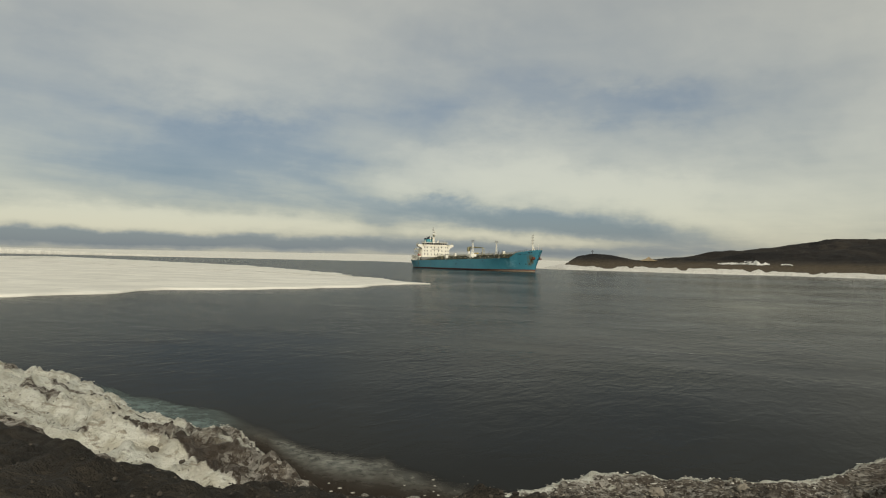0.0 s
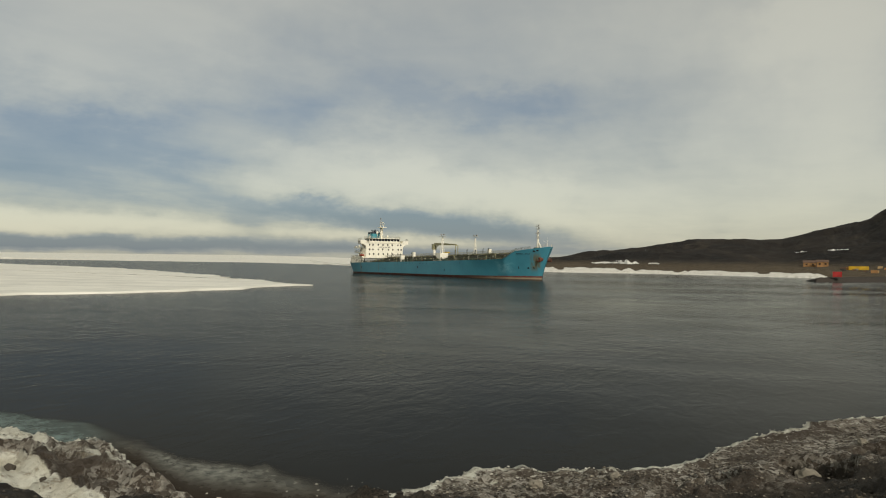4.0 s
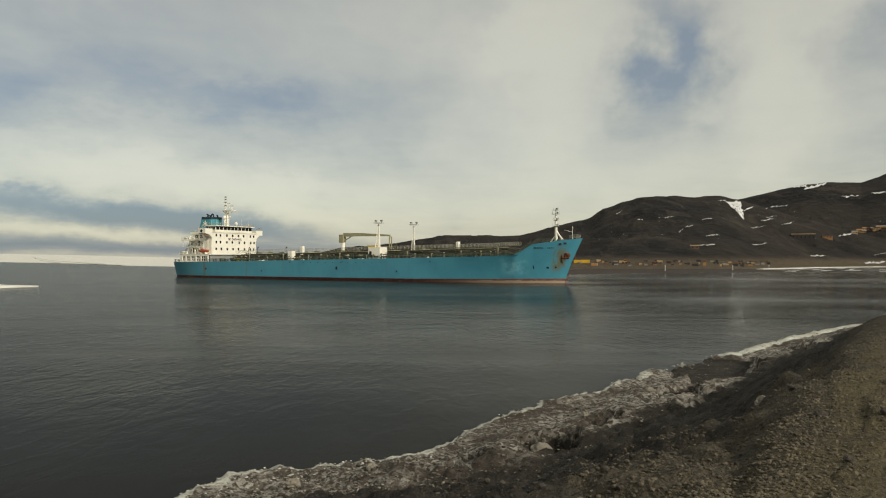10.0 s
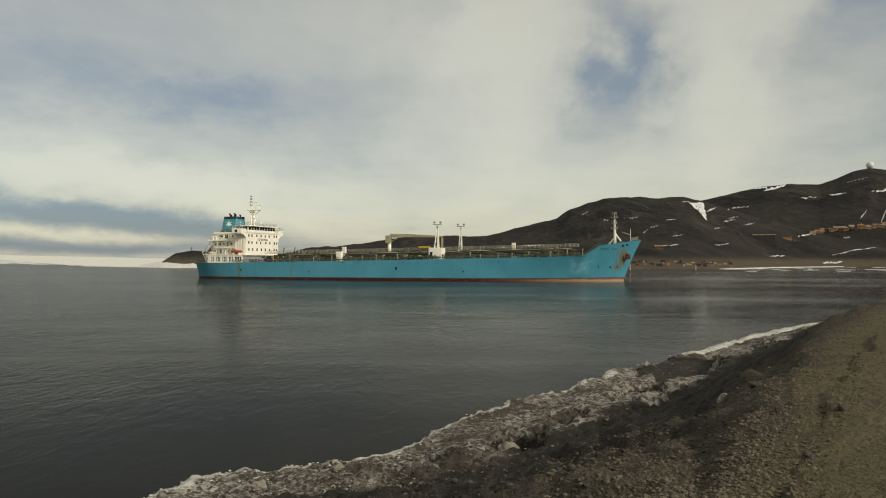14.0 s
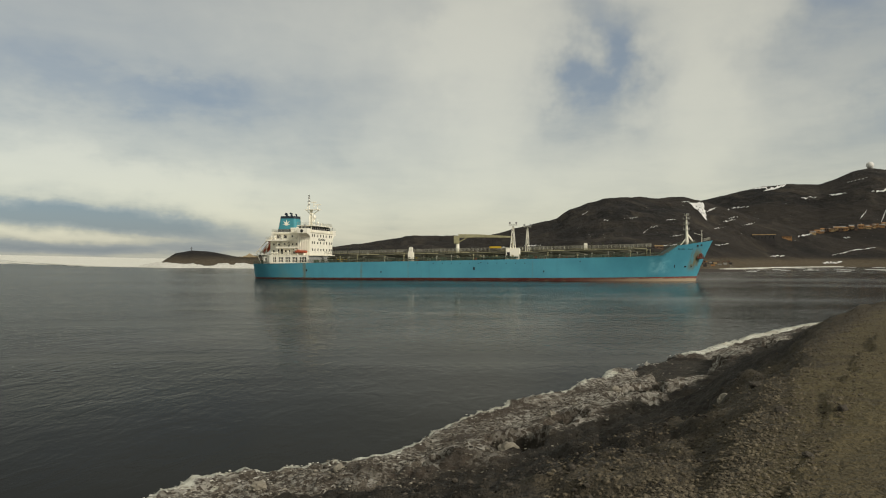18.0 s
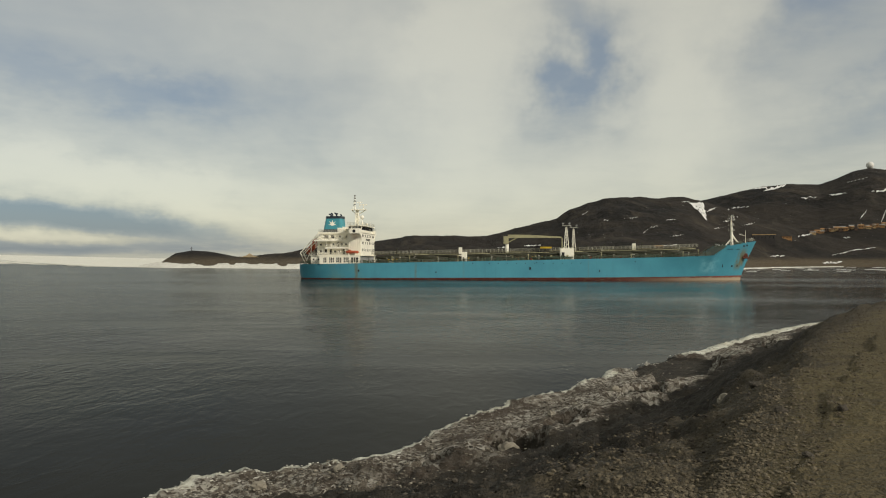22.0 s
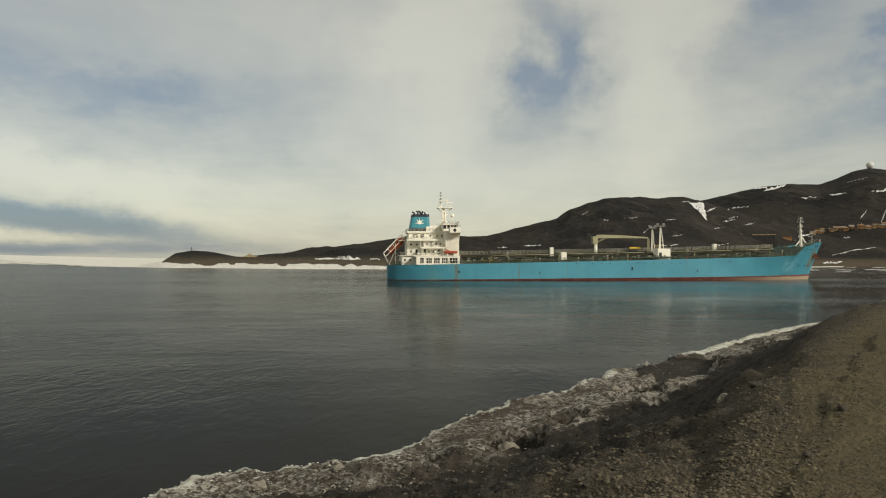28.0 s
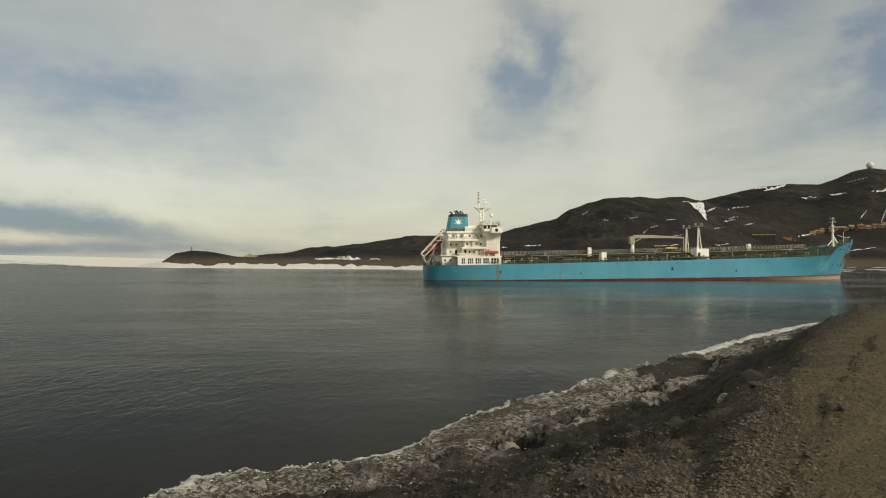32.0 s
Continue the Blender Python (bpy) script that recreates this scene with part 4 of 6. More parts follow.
# accommodation block: stiffened side walls and a smooth front
HALF = 12.8
acc = slab("accommodation", -66.8, -61.6, HALF, BOAT, BRIDGE, WHITE, 0.1, "white accommodation block with rows of windows")
for s in (-1, 1):
    for k in range(7):
        x = -66.4 + k * 0.72
        side_box("wall_stiffener", s, x - 0.09, x + 0.09, HALF - 0.1, HALF + 0.16, BOAT + 0.2, BRIDGE - 0.3)
for z, us in ((16.7, (0.09, 0.18, 0.32, 0.45, 0.58, 0.7, 0.86, 0.94)), (13.9, (0.09, 0.18, 0.32, 0.44, 0.6, 0.72, 0.87, 0.95)), (11.1, (0.09, 0.2, 0.33, 0.46, 0.58, 0.72, 0.86, 0.94))):
    for u in us:
        y = -HALF + 2 * HALF * u
        bm = bmesh.new()
        box(bm, -61.62, -61.55, y - 0.4, y + 0.4, z, z + 1.0)
        part("cabin_window", bm, GLASS, acc)
text = bpy.data.curves.new("warning_lettering", "FONT")
text.body, text.size, text.align_x, text.extrude = "NO SMOKING", 1.25, "CENTER", 0.02
text.materials.append(BLACK)
lettering = new("warning_lettering", text)
lettering.parent = ship
lettering.matrix_basis = pose(-61.56, 0, 15.3, 90, 0, 90)
lettering["label"] = "black warning words on the white front wall"

# the engine casing behind it, with its open galleries
slab("engine_casing", -80.6, -66.6, 7.4, BOAT, HIGH, WHITE)
slab("casing_top", -79.8, -66.6, 6.2, HIGH, BRIDGE, WHITE)
for s in (-1, 1):
    side_box("side_cabin", s, -75.4, -66.7, 7.3, 10.8, BOAT, LOW - 0.1, WHITE, 0.05)
    side_box("side_cabin", s, -74.6, -66.7, 7.3, 10.2, LOW, HIGH - 0.1, WHITE, 0.05)
    for z, x, wide, high, y in ((10.0, -74.6, 0.8, 1.9, 10.84), (10.7, -72.8, 0.6, 0.7, 10.84), (10.7, -71.2, 0.6, 0.7, 10.84), (10.0, -69.4, 0.8, 1.9, 10.84),
                                (13.5, -73.6, 0.6, 0.7, 10.24), (12.9, -72.0, 0.8, 1.9, 10.24), (13.5, -70.2, 0.6, 0.7, 10.24), (13.5, -68.6, 0.6, 0.7, 10.24),
                                (13.4, -79.4, 0.6, 0.7, 7.44), (13.4, -77.2, 0.6, 0.7, 7.44), (10.8, -79.4, 0.6, 0.7, 7.44), (10.0, -77.4, 0.8, 1.9, 7.44)):
        side_box("side_door" if high > 1 else "porthole", s, x, x + wide, y - 0.08, y, z, z + high, BLACK)
    for x, wide in ((-78.4, 2.0), (-75.4, 1.4)):
        side_box("louvre_opening", s, x, x + wide, 6.16, 6.23, HIGH + 0.9, HIGH + 2.3, BLACK)
        for k in range(4):
            side_box("louvre_slat", s, x, x + wide, 6.2, 6.3, HIGH + 1.05 + 0.34 * k, HIGH + 1.13 + 0.34 * k)
    for x in (-72.0, -69.4, -67.6):
        side_box("porthole", s, x, x + 0.6, 6.16, 6.24, HIGH + 1.3, HIGH + 2.0, BLACK)
for z, x0, x1, half in ((LOW, -75.8, -66.6, 13.2), (HIGH, -80.8, -66.4, 11.4), (BRIDGE, -80.4, -66.6, 6.8)):
    slab("gallery_deck", x0, x1, half, z - 0.14, z + 0.14)
    for s in (-1, 1):
        side_box("gallery_fascia", s, x0, x1, half - 0.1, half + 0.06, z - 0.34, z + 0.26)
        m = (x0 + x1) / 2
        rails_between([((x0 + 0.1, s * (half - 0.1), z + 0.2), (m, s * (half - 0.1), z + 0.2)), ((m, s * (half - 0.1), z + 0.2), (x1, s * (half - 0.1), z + 0.2))], white_rail, 8.0, ship)
        if z < BRIDGE:
            for k in range(4):
                x = x0 + 0.7 + (min(x1, -67.2) - x0 - 0.7) * k / 3
                bm = bmesh.new()
                rod(bm, (x, s * (half - 0.35), z - 2.9), (x, s * (half - 0.35), z), 0.09, seg=6)
                part("gallery_post", bm, WHITE, ship)
slab("boat_platform", -83.6, -80.9, 3.4, HIGH - 0.14, HIGH + 0.14)
rails_between([((-80.7, -11.3, HIGH + 0.2), (-80.7, -3.5, HIGH + 0.2)), ((-80.7, 3.5, HIGH + 0.2), (-80.7, 11.3, HIGH + 0.2)), ((-80.3, -6.7, BRIDGE + 0.2), (-80.3, 6.7, BRIDGE + 0.2))], white_rail, 8.0, ship)
for s in (-1, 1):
    for x, y, z, top in ((-70.2, 12.0, BOAT, LOW), (-72.6, 10.9, LOW, HIGH), (-70.8, 6.9, HIGH, BRIDGE), (-81.8, 8.6, POOP, BOAT)):
        bm = bmesh.new()
        run = (top - z) * 0.9
        for e in (-0.35, 0.35):
            rod(bm, (x, s * y + e, z), (x + run, s * y + e, top), 0.09, seg=5)
            rod(bm, (x, s * y + e, z + 1.0), (x + run, s * y + e, top + 1.0), 0.05, seg=5)
        for q in range(9):
            u = (q + 0.5) / 9
            box(bm, x + run * u - 0.12, x + run * u + 0.12, s * y - 0.35, s * y + 0.35, z + (top - z) * u, z + (top - z) * u + 0.05)
        part("gallery_stairs", bm, WHITE, ship)
    # swept screens that carry the galleries into the block
    for z, x0 in ((LOW, -69.4), (HIGH, -70.6)):
        bm = bmesh.new()
        pts = [(-66.7, z - 2.7), (-66.7, z - 0.2), (x0, z - 0.2)] + [(x0 + (-66.7 - x0) * math.sin(k * 0.3927), z - 0.5 - 2.2 * (1 - math.cos(k * 0.3927))) for k in range(1, 4)]
        prism(bm, pts, s * 11.2 - 0.06, s * 11.2 + 0.06)
        part("gallery_screen", bm, WHITE, ship)

# lockers, rafts and vents on the casing top
for x, y, l, w2, h in ((-71.6, -3.6, 3.0, 2.2, 2.1), (-68.4, -4.4, 2.0, 2.0, 1.5), (-71.6, 3.6, 3.0, 2.2, 2.1), (-69.4, 0.0, 4.4, 5.0, 2.6), (-67.6, 4.4, 1.6, 1.8, 1.3)):
    bm = bmesh.new()
    box(bm, x - l / 2, x + l / 2, y - w2 / 2, y + w2 / 2, BRIDGE + 0.14, BRIDGE + h, 0.06)
    part("roof_locker", bm, WHITE, ship)
for s in (-1, 1):
    for x, z in ((-76.6, BOAT), (-75.0, BOAT), (-79.0, HIGH), (-74.6, HIGH)):
        bm = bmesh.new()
        y = s * (13.9 if z == BOAT else 10.6)
        rod(bm, (x - 0.6, y, z + 0.75), (x + 0.6, y, z + 0.75), 0.36, seg=10)
        box(bm, x - 0.35, x + 0.35, y - 0.3, y + 0.3, z, z + 0.4)
        part("life_raft", bm, WHITE, ship)
    for x, z, y in ((-77.6, HIGH, 9.4), (-70.6, BOAT, 13.2), (-79.8, HIGH, 8.0)):
        bm = bmesh.new()
        rod(bm, (x, s * y, z), (x, s * y, z + 1.3), 0.26, seg=8)
        ball(bm, (x, s * y, z + 1.4), 0.42, 0.8, 10)
        part("mushroom_vent", bm, WHITE, ship)

# bridge: deck, wings on curved brackets, wheelhouse
slab("bridge_deck", -67.0, -61.3, HALF + 0.2, BRIDGE - 0.2, BRIDGE + 0.1)
for s in (-1, 1):
    bm = bmesh.new()
    arc = [(HALF - 0.1, BRIDGE - 3.4)] + [(HALF + 3.6 * (1 - math.cos(k * 0.3142)), BRIDGE - 3.2 + 2.5 * math.sin(k * 0.3142)) for k in range(1, 6)]
    arc += [(HALF + 3.8, BRIDGE - 0.6), (HALF + 3.8, BRIDGE + 1.35), (HALF - 0.1, BRIDGE + 1.35)]
    f = [bm.verts.new((-65.4, s * y, z)) for y, z in arc]
    g = [bm.verts.new((-61.45, s * y, z)) for y, z in arc]
    bm.faces.new(f)
    bm.faces.new(g[::-1])
    for k in range(len(arc)):
        bm.faces.new((f[k], g[k], g[(k + 1) % len(arc)], f[(k + 1) % len(arc)]))
    bmesh.ops.recalc_face_normals(bm, faces=bm.faces)
    wing = part("bridge_wing", bm, WHITE, ship)
    bm = bmesh.new()
    rod(bm, (-63.6, s * (HALF + 3.72), BRIDGE + 0.3), (-63.6, s * (HALF + 3.84), BRIDGE + 0.3), 0.62, seg=12)
    part("wing_port", bm, BLACK, wing)
    bm = bmesh.new()
    rod(bm, (-62.6, s * (HALF + 3.0), BRIDGE + 1.3), (-62.6, s * (HALF + 3.0), BRIDGE + 2.5), 0.1, seg=6)
    ball(bm, (-62.6, s * (HALF + 3.0), BRIDGE + 2.6), 0.34)
    part("wing_lamp", bm, GREY, wing)
    rails_between([((-65.3, s * (HALF + 3.7), BRIDGE + 1.35), (-61.6, s * (HALF + 3.7), BRIDGE + 1.35))], white_rail, 8.0, ship)
wheelhouse = slab("wheelhouse", -67.2, -61.9, 10.6, BRIDGE + 0.1, ROOF - 0.3, WHITE, 0.15)
slab("wheelhouse_roof", -67.8, -61.0, 11.2, ROOF - 0.3, ROOF)
for k in range(10):
    y = -9.45 + k * 2.1
    bm = bmesh.new()
    box(bm, -61.92, -61.84, y - 0.86, y + 0.86, BRIDGE + 1.05, ROOF - 0.5)
    part("wheelhouse_window", bm, GLASS, wheelhouse)
for s in (-1, 1):
    for x in (-66.6, -65.2, -63.9, -62.7):
        side_box("wheelhouse_window", s, x - 0.5, x + 0.5, 10.55, 10.66, BRIDGE + 1.05, ROOF - 0.5, GLASS, 0.0, wheelhouse)
rails_between([((-67.6, -10.9, ROOF), (-61.2, -10.9, ROOF)), ((-61.2, -10.9, ROOF), (-61.2, 0, ROOF)), ((-61.2, 0, ROOF), (-61.2, 10.9, ROOF)), ((-67.6, 10.9, ROOF), (-61.2, 10.9, ROOF))], white_rail, 8.0, ship)

# funnel with its bands, star and exhaust pipes
FUNNEL_TOP = 25.4


def taper_band(name, z0, z1, mat, grow=0.0, label=""):
    bm = bmesh.new()
    pts = []
    for z in (z0, z1):
        u = (z - BRIDGE) / (FUNNEL_TOP - BRIDGE)
        x0, x1, h = -79.6 + 1.3 * u - grow, -71.4 - 0.4 * u + grow, 3.6 - 0.5 * u + grow
        ring = []
        for cx, cy, a0 in ((x1 - 1, h - 1, 0), (x0 + 1, h - 1, 90), (x0 + 1, -h + 1, 180), (x1 - 1, -h + 1, 270)):
            for k in range(4):
                a = radians(a0 + k * 30)
                ring.append(bm.verts.new((cx + math.cos(a), cy + math.sin(a), z)))
        pts.append(ring)
    n = len(pts[0])
    for k in range(n):
        bm.faces.new((pts[0][k], pts[0][(k + 1) % n], pts[1][(k + 1) % n], pts[1][k]))
    bm.faces.new(pts[1])
    return part(name, bm, mat, ship, label)


taper_band("funnel", BRIDGE, FUNNEL_TOP - 0.1, TEAL, 0.0, "teal funnel casing with a white star")
taper_band("funnel_base_band", BRIDGE + 0.15, BRIDGE + 1.6, NAVY, 0.04)
taper_band("funnel_top_band", FUNNEL_TOP - 1.0, FUNNEL_TOP, NAVY, 0.05, "dark navy band at the top of the funnel")
for x, y, h, lean in ((-77.2, 1.2, 26.1, 0.9), (-76.0, -1.2, 26.3, 0.7), (-74.9, 0.8, 26.5, 0.8), (-74.4, -0.9, 26.2, -0.5), (-73.0, 1.3, 26.0, 0.4)):
    bm = bmesh.new()
    rod(bm, (x, y, FUNNEL_TOP - 0.1), (x, y, h), 0.32)
    rod(bm, (x, y, h), (x - lean, y, h + 0.4), 0.32, 0.28)
    part("exhaust_pipe", bm, NAVY, ship)
for s in (-1, 1):
    bm = bmesh.new()
    yy = s * 3.36
    outer = []
    for k in range(14):
        a, rr = math.tau * k / 14 + math.pi / 2, (1.75 if k % 2 == 0 else 0.6)
        outer.append((-75.5 + rr * math.cos(a), 22.2 + rr * math.sin(a)))
    f = [bm.verts.new((px, yy + s * 0.02, pz)) for px, pz in outer]
    g = [bm.verts.new((px, yy - s * 0.4, pz)) for px, pz in outer]
    bm.faces.new(f)
    for k in range(14):
        bm.faces.new((f[k], f[(k + 1) % 14], g[(k + 1) % 14], g[k]))
    bmesh.ops.recalc_face_normals(bm, faces=bm.faces)
    part("funnel_star", bm, WHITE, ship, "white seven-pointed star")

# main mast: a braced trunk, a broad radar platform, a thin topmast
MX = -66.0
bm = bmesh.new()
for x, y in ((-0.8, -0.7), (0.8, -0.7), (0.0, 0.9)):
    rod(bm, (MX + x, y, ROOF - 0.3), (MX + 0.55 * x, 0.55 * y, 28.0), 0.24, 0.18, 6)
rod(bm, (MX, 0, ROOF - 0.3), (MX, 0, 28.0), 0.5, 0.4, 8)
for k in range(5):
    z = 22.0 + 1.25 * k
    rod(bm, (MX - 0.7, -0.6, z), (MX + 0.6, -0.5, z + 1.2), 0.09, seg=5)
    rod(bm, (MX + 0.7, -0.6, z), (MX - 0.6, -0.5, z + 1.2), 0.09, seg=5)
rod(bm, (MX - 0.9, 0, 28.0), (MX - 1.1, 0, 34.2), 0.24, 0.1, 6)
rod(bm, (MX - 1.9, 0, 28.4), (MX - 1.2, 0, 31.6), 0.12, 0.08, 5)
mast = part("mast", bm, WHITE, ship, "white braced steel mast with radar arms")
bm = bmesh.new()
box(bm, MX - 2.4, MX + 3.6, -1.5, 1.5, 27.9, 28.2)
rod(bm, (MX + 3.4, 0, 27.9), (MX + 0.3, 0, 26.0), 0.16, seg=5)
rod(bm, (MX - 2.2, 0, 27.9), (MX - 0.3, 0, 26.0), 0.16, seg=5)
part("radar_platform", bm, WHITE, mast)
for x, z, l in ((2.6, 29.9, 2.6), (1.0, 30.9, 1.9), (0.9, 25.2, 1.6)):
    bm = bmesh.new()
    rod(bm, (MX + x, 0, z - 1.7), (MX + x, 0, z), 0.16)
    box(bm, MX + x - l * 0.55, MX + x + l * 0.55, -0.2, 0.2, z, z + 0.36)
    part("radar_scanner", bm, WHITE, mast)
for z, w2 in ((30.0, 1.0), (31.4, 1.4), (32.6, 0.9), (33.6, 0.6)):
    bm = bmesh.new()
    rod(bm, (MX - 1.05, -w2, z), (MX - 1.05, w2, z), 0.08, seg=5)
    rod(bm, (MX - 1.05 - 0.5 * w2, 0, z), (MX - 1.05 + 0.5 * w2, 0, z), 0.08, seg=5)
    box(bm, MX - 1.35, MX - 0.75, -0.28, 0.28, z, z + 0.5)
    part("mast_light", bm, GREY, mast)
for x, y, z, r in ((-63.0, -4.6, 24.2, 0.75), (-64.6, 3.6, 22.4, 0.5), (-62.4, 2.0, 22.0, 0.4)):
    bm = bmesh.new()
    rod(bm, (x, y, ROOF), (x, y, z), 0.14)
    ball(bm, (x, y, z + r * 0.7), r, 1.15)
    smooth(part("satellite_dome", bm, WHITE, ship))
for x, y, h in ((-62.0, -9.8, 2.6), (-66.8, 9.4, 3.4), (-62.4, 8.8, 2.2), (-66.6, -8.6, 2.0)):
    bm = bmesh.new()
    rod(bm, (x, y, ROOF), (x, y, ROOF + h), 0.07, 0.04, 5)
    part("whip_aerial", bm, WHITE, ship)

# free-fall lifeboat on its ramp, rescue boats with davits
bm = bmesh.new()
foot, head = Vector((-89.2, 0, 10.6)), Vector((-81.8, 0, 18.4))
for s in (-1, 1):
    off = Vector((0, s * 2.0, 0))
    rod(bm, foot + off, head + off, 0.2)
    rod(bm, foot + off + Vector((1.0, 0, -1.2)), head + off + Vector((1.0, 0, -1.2)), 0.14)
    for u in (0.0, 0.22, 0.45, 0.68, 0.9):
        p = foot.lerp(head, u) + off
        rod(bm, p, p + Vector((1.0, 0, -1.2)), 0.09, seg=5)
    rod(bm, foot + off, (-86.9, s * 2.0, POOP - 0.2), 0.16)
    rod(bm, (-84.6, s * 2.0, 14.2), (-84.6, s * 2.0, POOP - 0.2), 0.14)
    rod(bm, (-86.9, s * 2.0, POOP + 0.4), (-84.6, s * 2.0, 12.0), 0.1)
    rod(bm, head + off, (-82.2, s * 2.0, HIGH), 0.14)
for u in (0.05, 0.95):
    p = foot.lerp(head, u)
    rod(bm, p + Vector((0, -2, 0)), p + Vector((0, 2, 0)), 0.12)
rod(bm, head + Vector((0.4, -2, 0.6)), head + Vector((0.4, 2, 0.6)), 0.3)
part("lifeboat_ramp", bm, WHITE, ship, "white sloping lifeboat launching ramp")


def boat(name, length, wide, high, m, label):
    bm = bmesh.new()
    rings = []
    for k in range(13):
        u = k / 12
        w2 = wide / 2 * math.sin(math.pi * min(0.97, max(0.03, u * 0.92 + 0.06))) ** 0.55
        ring = []
        for q in range(12):
            a = math.tau * q / 12
            ring.append(bm.verts.new(((u - 0.5) * length, w2 * math.cos(a), high / 2 * math.sin(a) * (1.0 if math.sin(a) < 0 else 0.85) * (0.6 + 0.4 * w2 / (wide / 2)))))
        rings.append(ring)
    for a, b in zip(rings, rings[1:]):
        for q in range(12):
            bm.faces.new((a[q], a[(q + 1) % 12], b[(q + 1) % 12], b[q]))
    bm.faces.new(rings[0][::-1])
    bm.faces.new(rings[-1])
    box(bm, -length * 0.33, -length * 0.12, -wide * 0.22, wide * 0.22, high * 0.3, high * 0.62, 0.1)
    bmesh.ops.recalc_face_normals(bm, faces=bm.faces)
    ob = smooth(part(name, bm, ORANGE, ship, label))
    ob.matrix_basis = m
    return ob


boat("lifeboat", 8.2, 2.8, 2.7, pose(-84.3, 0, 13.4, 0, -46, 0) @ pose(0, 0, 0, 0, 0, 180), "enclosed red-orange lifeboat on its ramp")
for s in (-1, 1):
    boat("rescue_boat", 5.0, 2.0, 1.3, pose(-64.9, s * 13.9, BOAT + 1.3, 0, 0, 0), "small open orange rescue boat")
    bm = bmesh.new()
    rod(bm, (-67.6, s * 13.4, BOAT), (-67.6, s * 13.9, BOAT + 3.0), 0.16)
    rod(bm, (-67.6, s * 13.9, BOAT + 3.0), (-65.0, s * 14.3, BOAT + 3.3), 0.13)
    rod(bm, (-65.0, s * 14.3, BOAT + 3.3), (-65.0, s * 14.0, BOAT + 1.7), 0.05)
    for x in (-66.2, -63.6):
        side_box("boat_chock", s, x - 0.15, x + 0.15, 13.2, 14.6, BOAT, BOAT + 0.8)
    part("davit", bm, WHITE, ship)

# cargo deck: pipes, catwalk, supports, vents
for k, (y, dz, r, a, b, mat) in enumerate(((-9.5, 0.8, 0.22, 36, 156, PIPE), (-8.4, 0.9, 0.3, 34, 150, PIPE), (-7.2, 0.8, 0.2, 40, 158, PIPE), (-3.2, 1.7, 0.34, 32, 150, PIPE), (-2.2, 2.4, 0.24, 32, 157, PIPE),
                                           (2.2, 2.4, 0.26, 32, 157, PIPE), (3.4, 1.7, 0.34, 32, 152, PIPE), (7.6, 0.9, 0.3, 40, 150, PALE_PIPE), (9.6, 0.8, 0.22, 36, 156, PIPE), (-5.2, 2.9, 0.12, 42, 156, PALE_PIPE), (-11.6, 0.7, 0.2, 50, 140, PIPE), (-12.6, 0.5, 0.16, 34, 156, PIPE), (-10.5, 1.5, 0.18, 38, 150, PIPE), (-6.2, 1.9, 0.22, 34, 154, PIPE), (-4.2, 2.7, 0.16, 36, 156, PIPE), (-8.9, 2.0, 0.14, 60, 148, PIPE))):
    pts = list(range(a, b, 12)) + [b]
    for p, q in zip(pts, pts[1:]):
        bm = bmesh.new()
        rod(bm, (sx(p), y, deck_z(p) + dz), (sx(q) + 0.05, y, deck_z(q) + dz), r, seg=8)
        smooth(part("cargo_pipe", bm, mat, ship))
for x in range(36, 160, 6):
    bm = bmesh.new()
    z = deck_z(x)
    for y in (-5.6, -1.3, 1.3, 5.6):
        rod(bm, (sx(x), y, z), (sx(x), y, z + (3.3 if abs(y) < 2 else 2.2)), 0.1, seg=5)
    box(bm, sx(x) - 0.1, sx(x) + 0.1, -5.9, 5.9, z + 2.1, z + 2.3)
    box(bm, sx(x) - 0.1, sx(x) + 0.1, -1.5, 1.5, z + 3.2, z + 3.4)
    part("pipe_frame", bm, PIPE, ship)
for a in range(30, 158, 8):
    b = a + 7.96
    bm = bmesh.new()
    v = [bm.verts.new(p) for p in ((sx(a), -1.1, deck_z(a) + 3.45), (sx(b), -1.1, deck_z(b) + 3.45), (sx(b), 1.1, deck_z(b) + 3.45), (sx(a), 1.1, deck_z(a) + 3.45))]
    g = bmesh.ops.extrude_face_region(bm, geom=[bm.faces.new(v)])
    for e in g["geom"]:
        if isinstance(e, bmesh.types.BMVert):
            e.co.z += 0.12
    bmesh.ops.recalc_face_normals(bm, faces=bm.faces)
    part("catwalk", bm, PALE_PIPE, ship)
    for s in (-1, 1):
        rails_between([((sx(a), s * 1.1, deck_z(a) + 3.55), (sx(b), s * 1.1, deck_z(b) + 3.55))], white_rail, 8.0, ship)


def clutter(name, mat, places, fn):
    for args in places:
        bm = bmesh.new()
        fn(bm, *args)
        part(name, bm, mat, ship)


rnd = random.Random(5)
clutter("tank_vent", PALE_PIPE, [(x + rnd.uniform(-2, 2), s * rnd.uniform(9, 13.5), rnd.uniform(1.2, 2.4)) for x in range(40, 158, 9) for s in (-1, 1)],
        lambda bm, x, y, h: (rod(bm, (sx(x), y, deck_z(x)), (sx(x), y, deck_z(x) + h), 0.16, seg=6), rod(bm, (sx(x), y, deck_z(x) + h), (sx(x), y, deck_z(x) + h + 0.3), 0.34, seg=8)))
clutter("tank_hatch", DECK_GREEN, [(x, s * 6.6) for x in range(44, 156, 14) for s in (-1, 1)],
        lambda bm, x, y: (rod(bm, (sx(x), y, deck_z(x)), (sx(x), y, deck_z(x) + 1.0), 0.75, seg=12), rod(bm, (sx(x), y, deck_z(x) + 1.0), (sx(x), y, deck_z(x) + 1.15), 0.85, seg=12)))
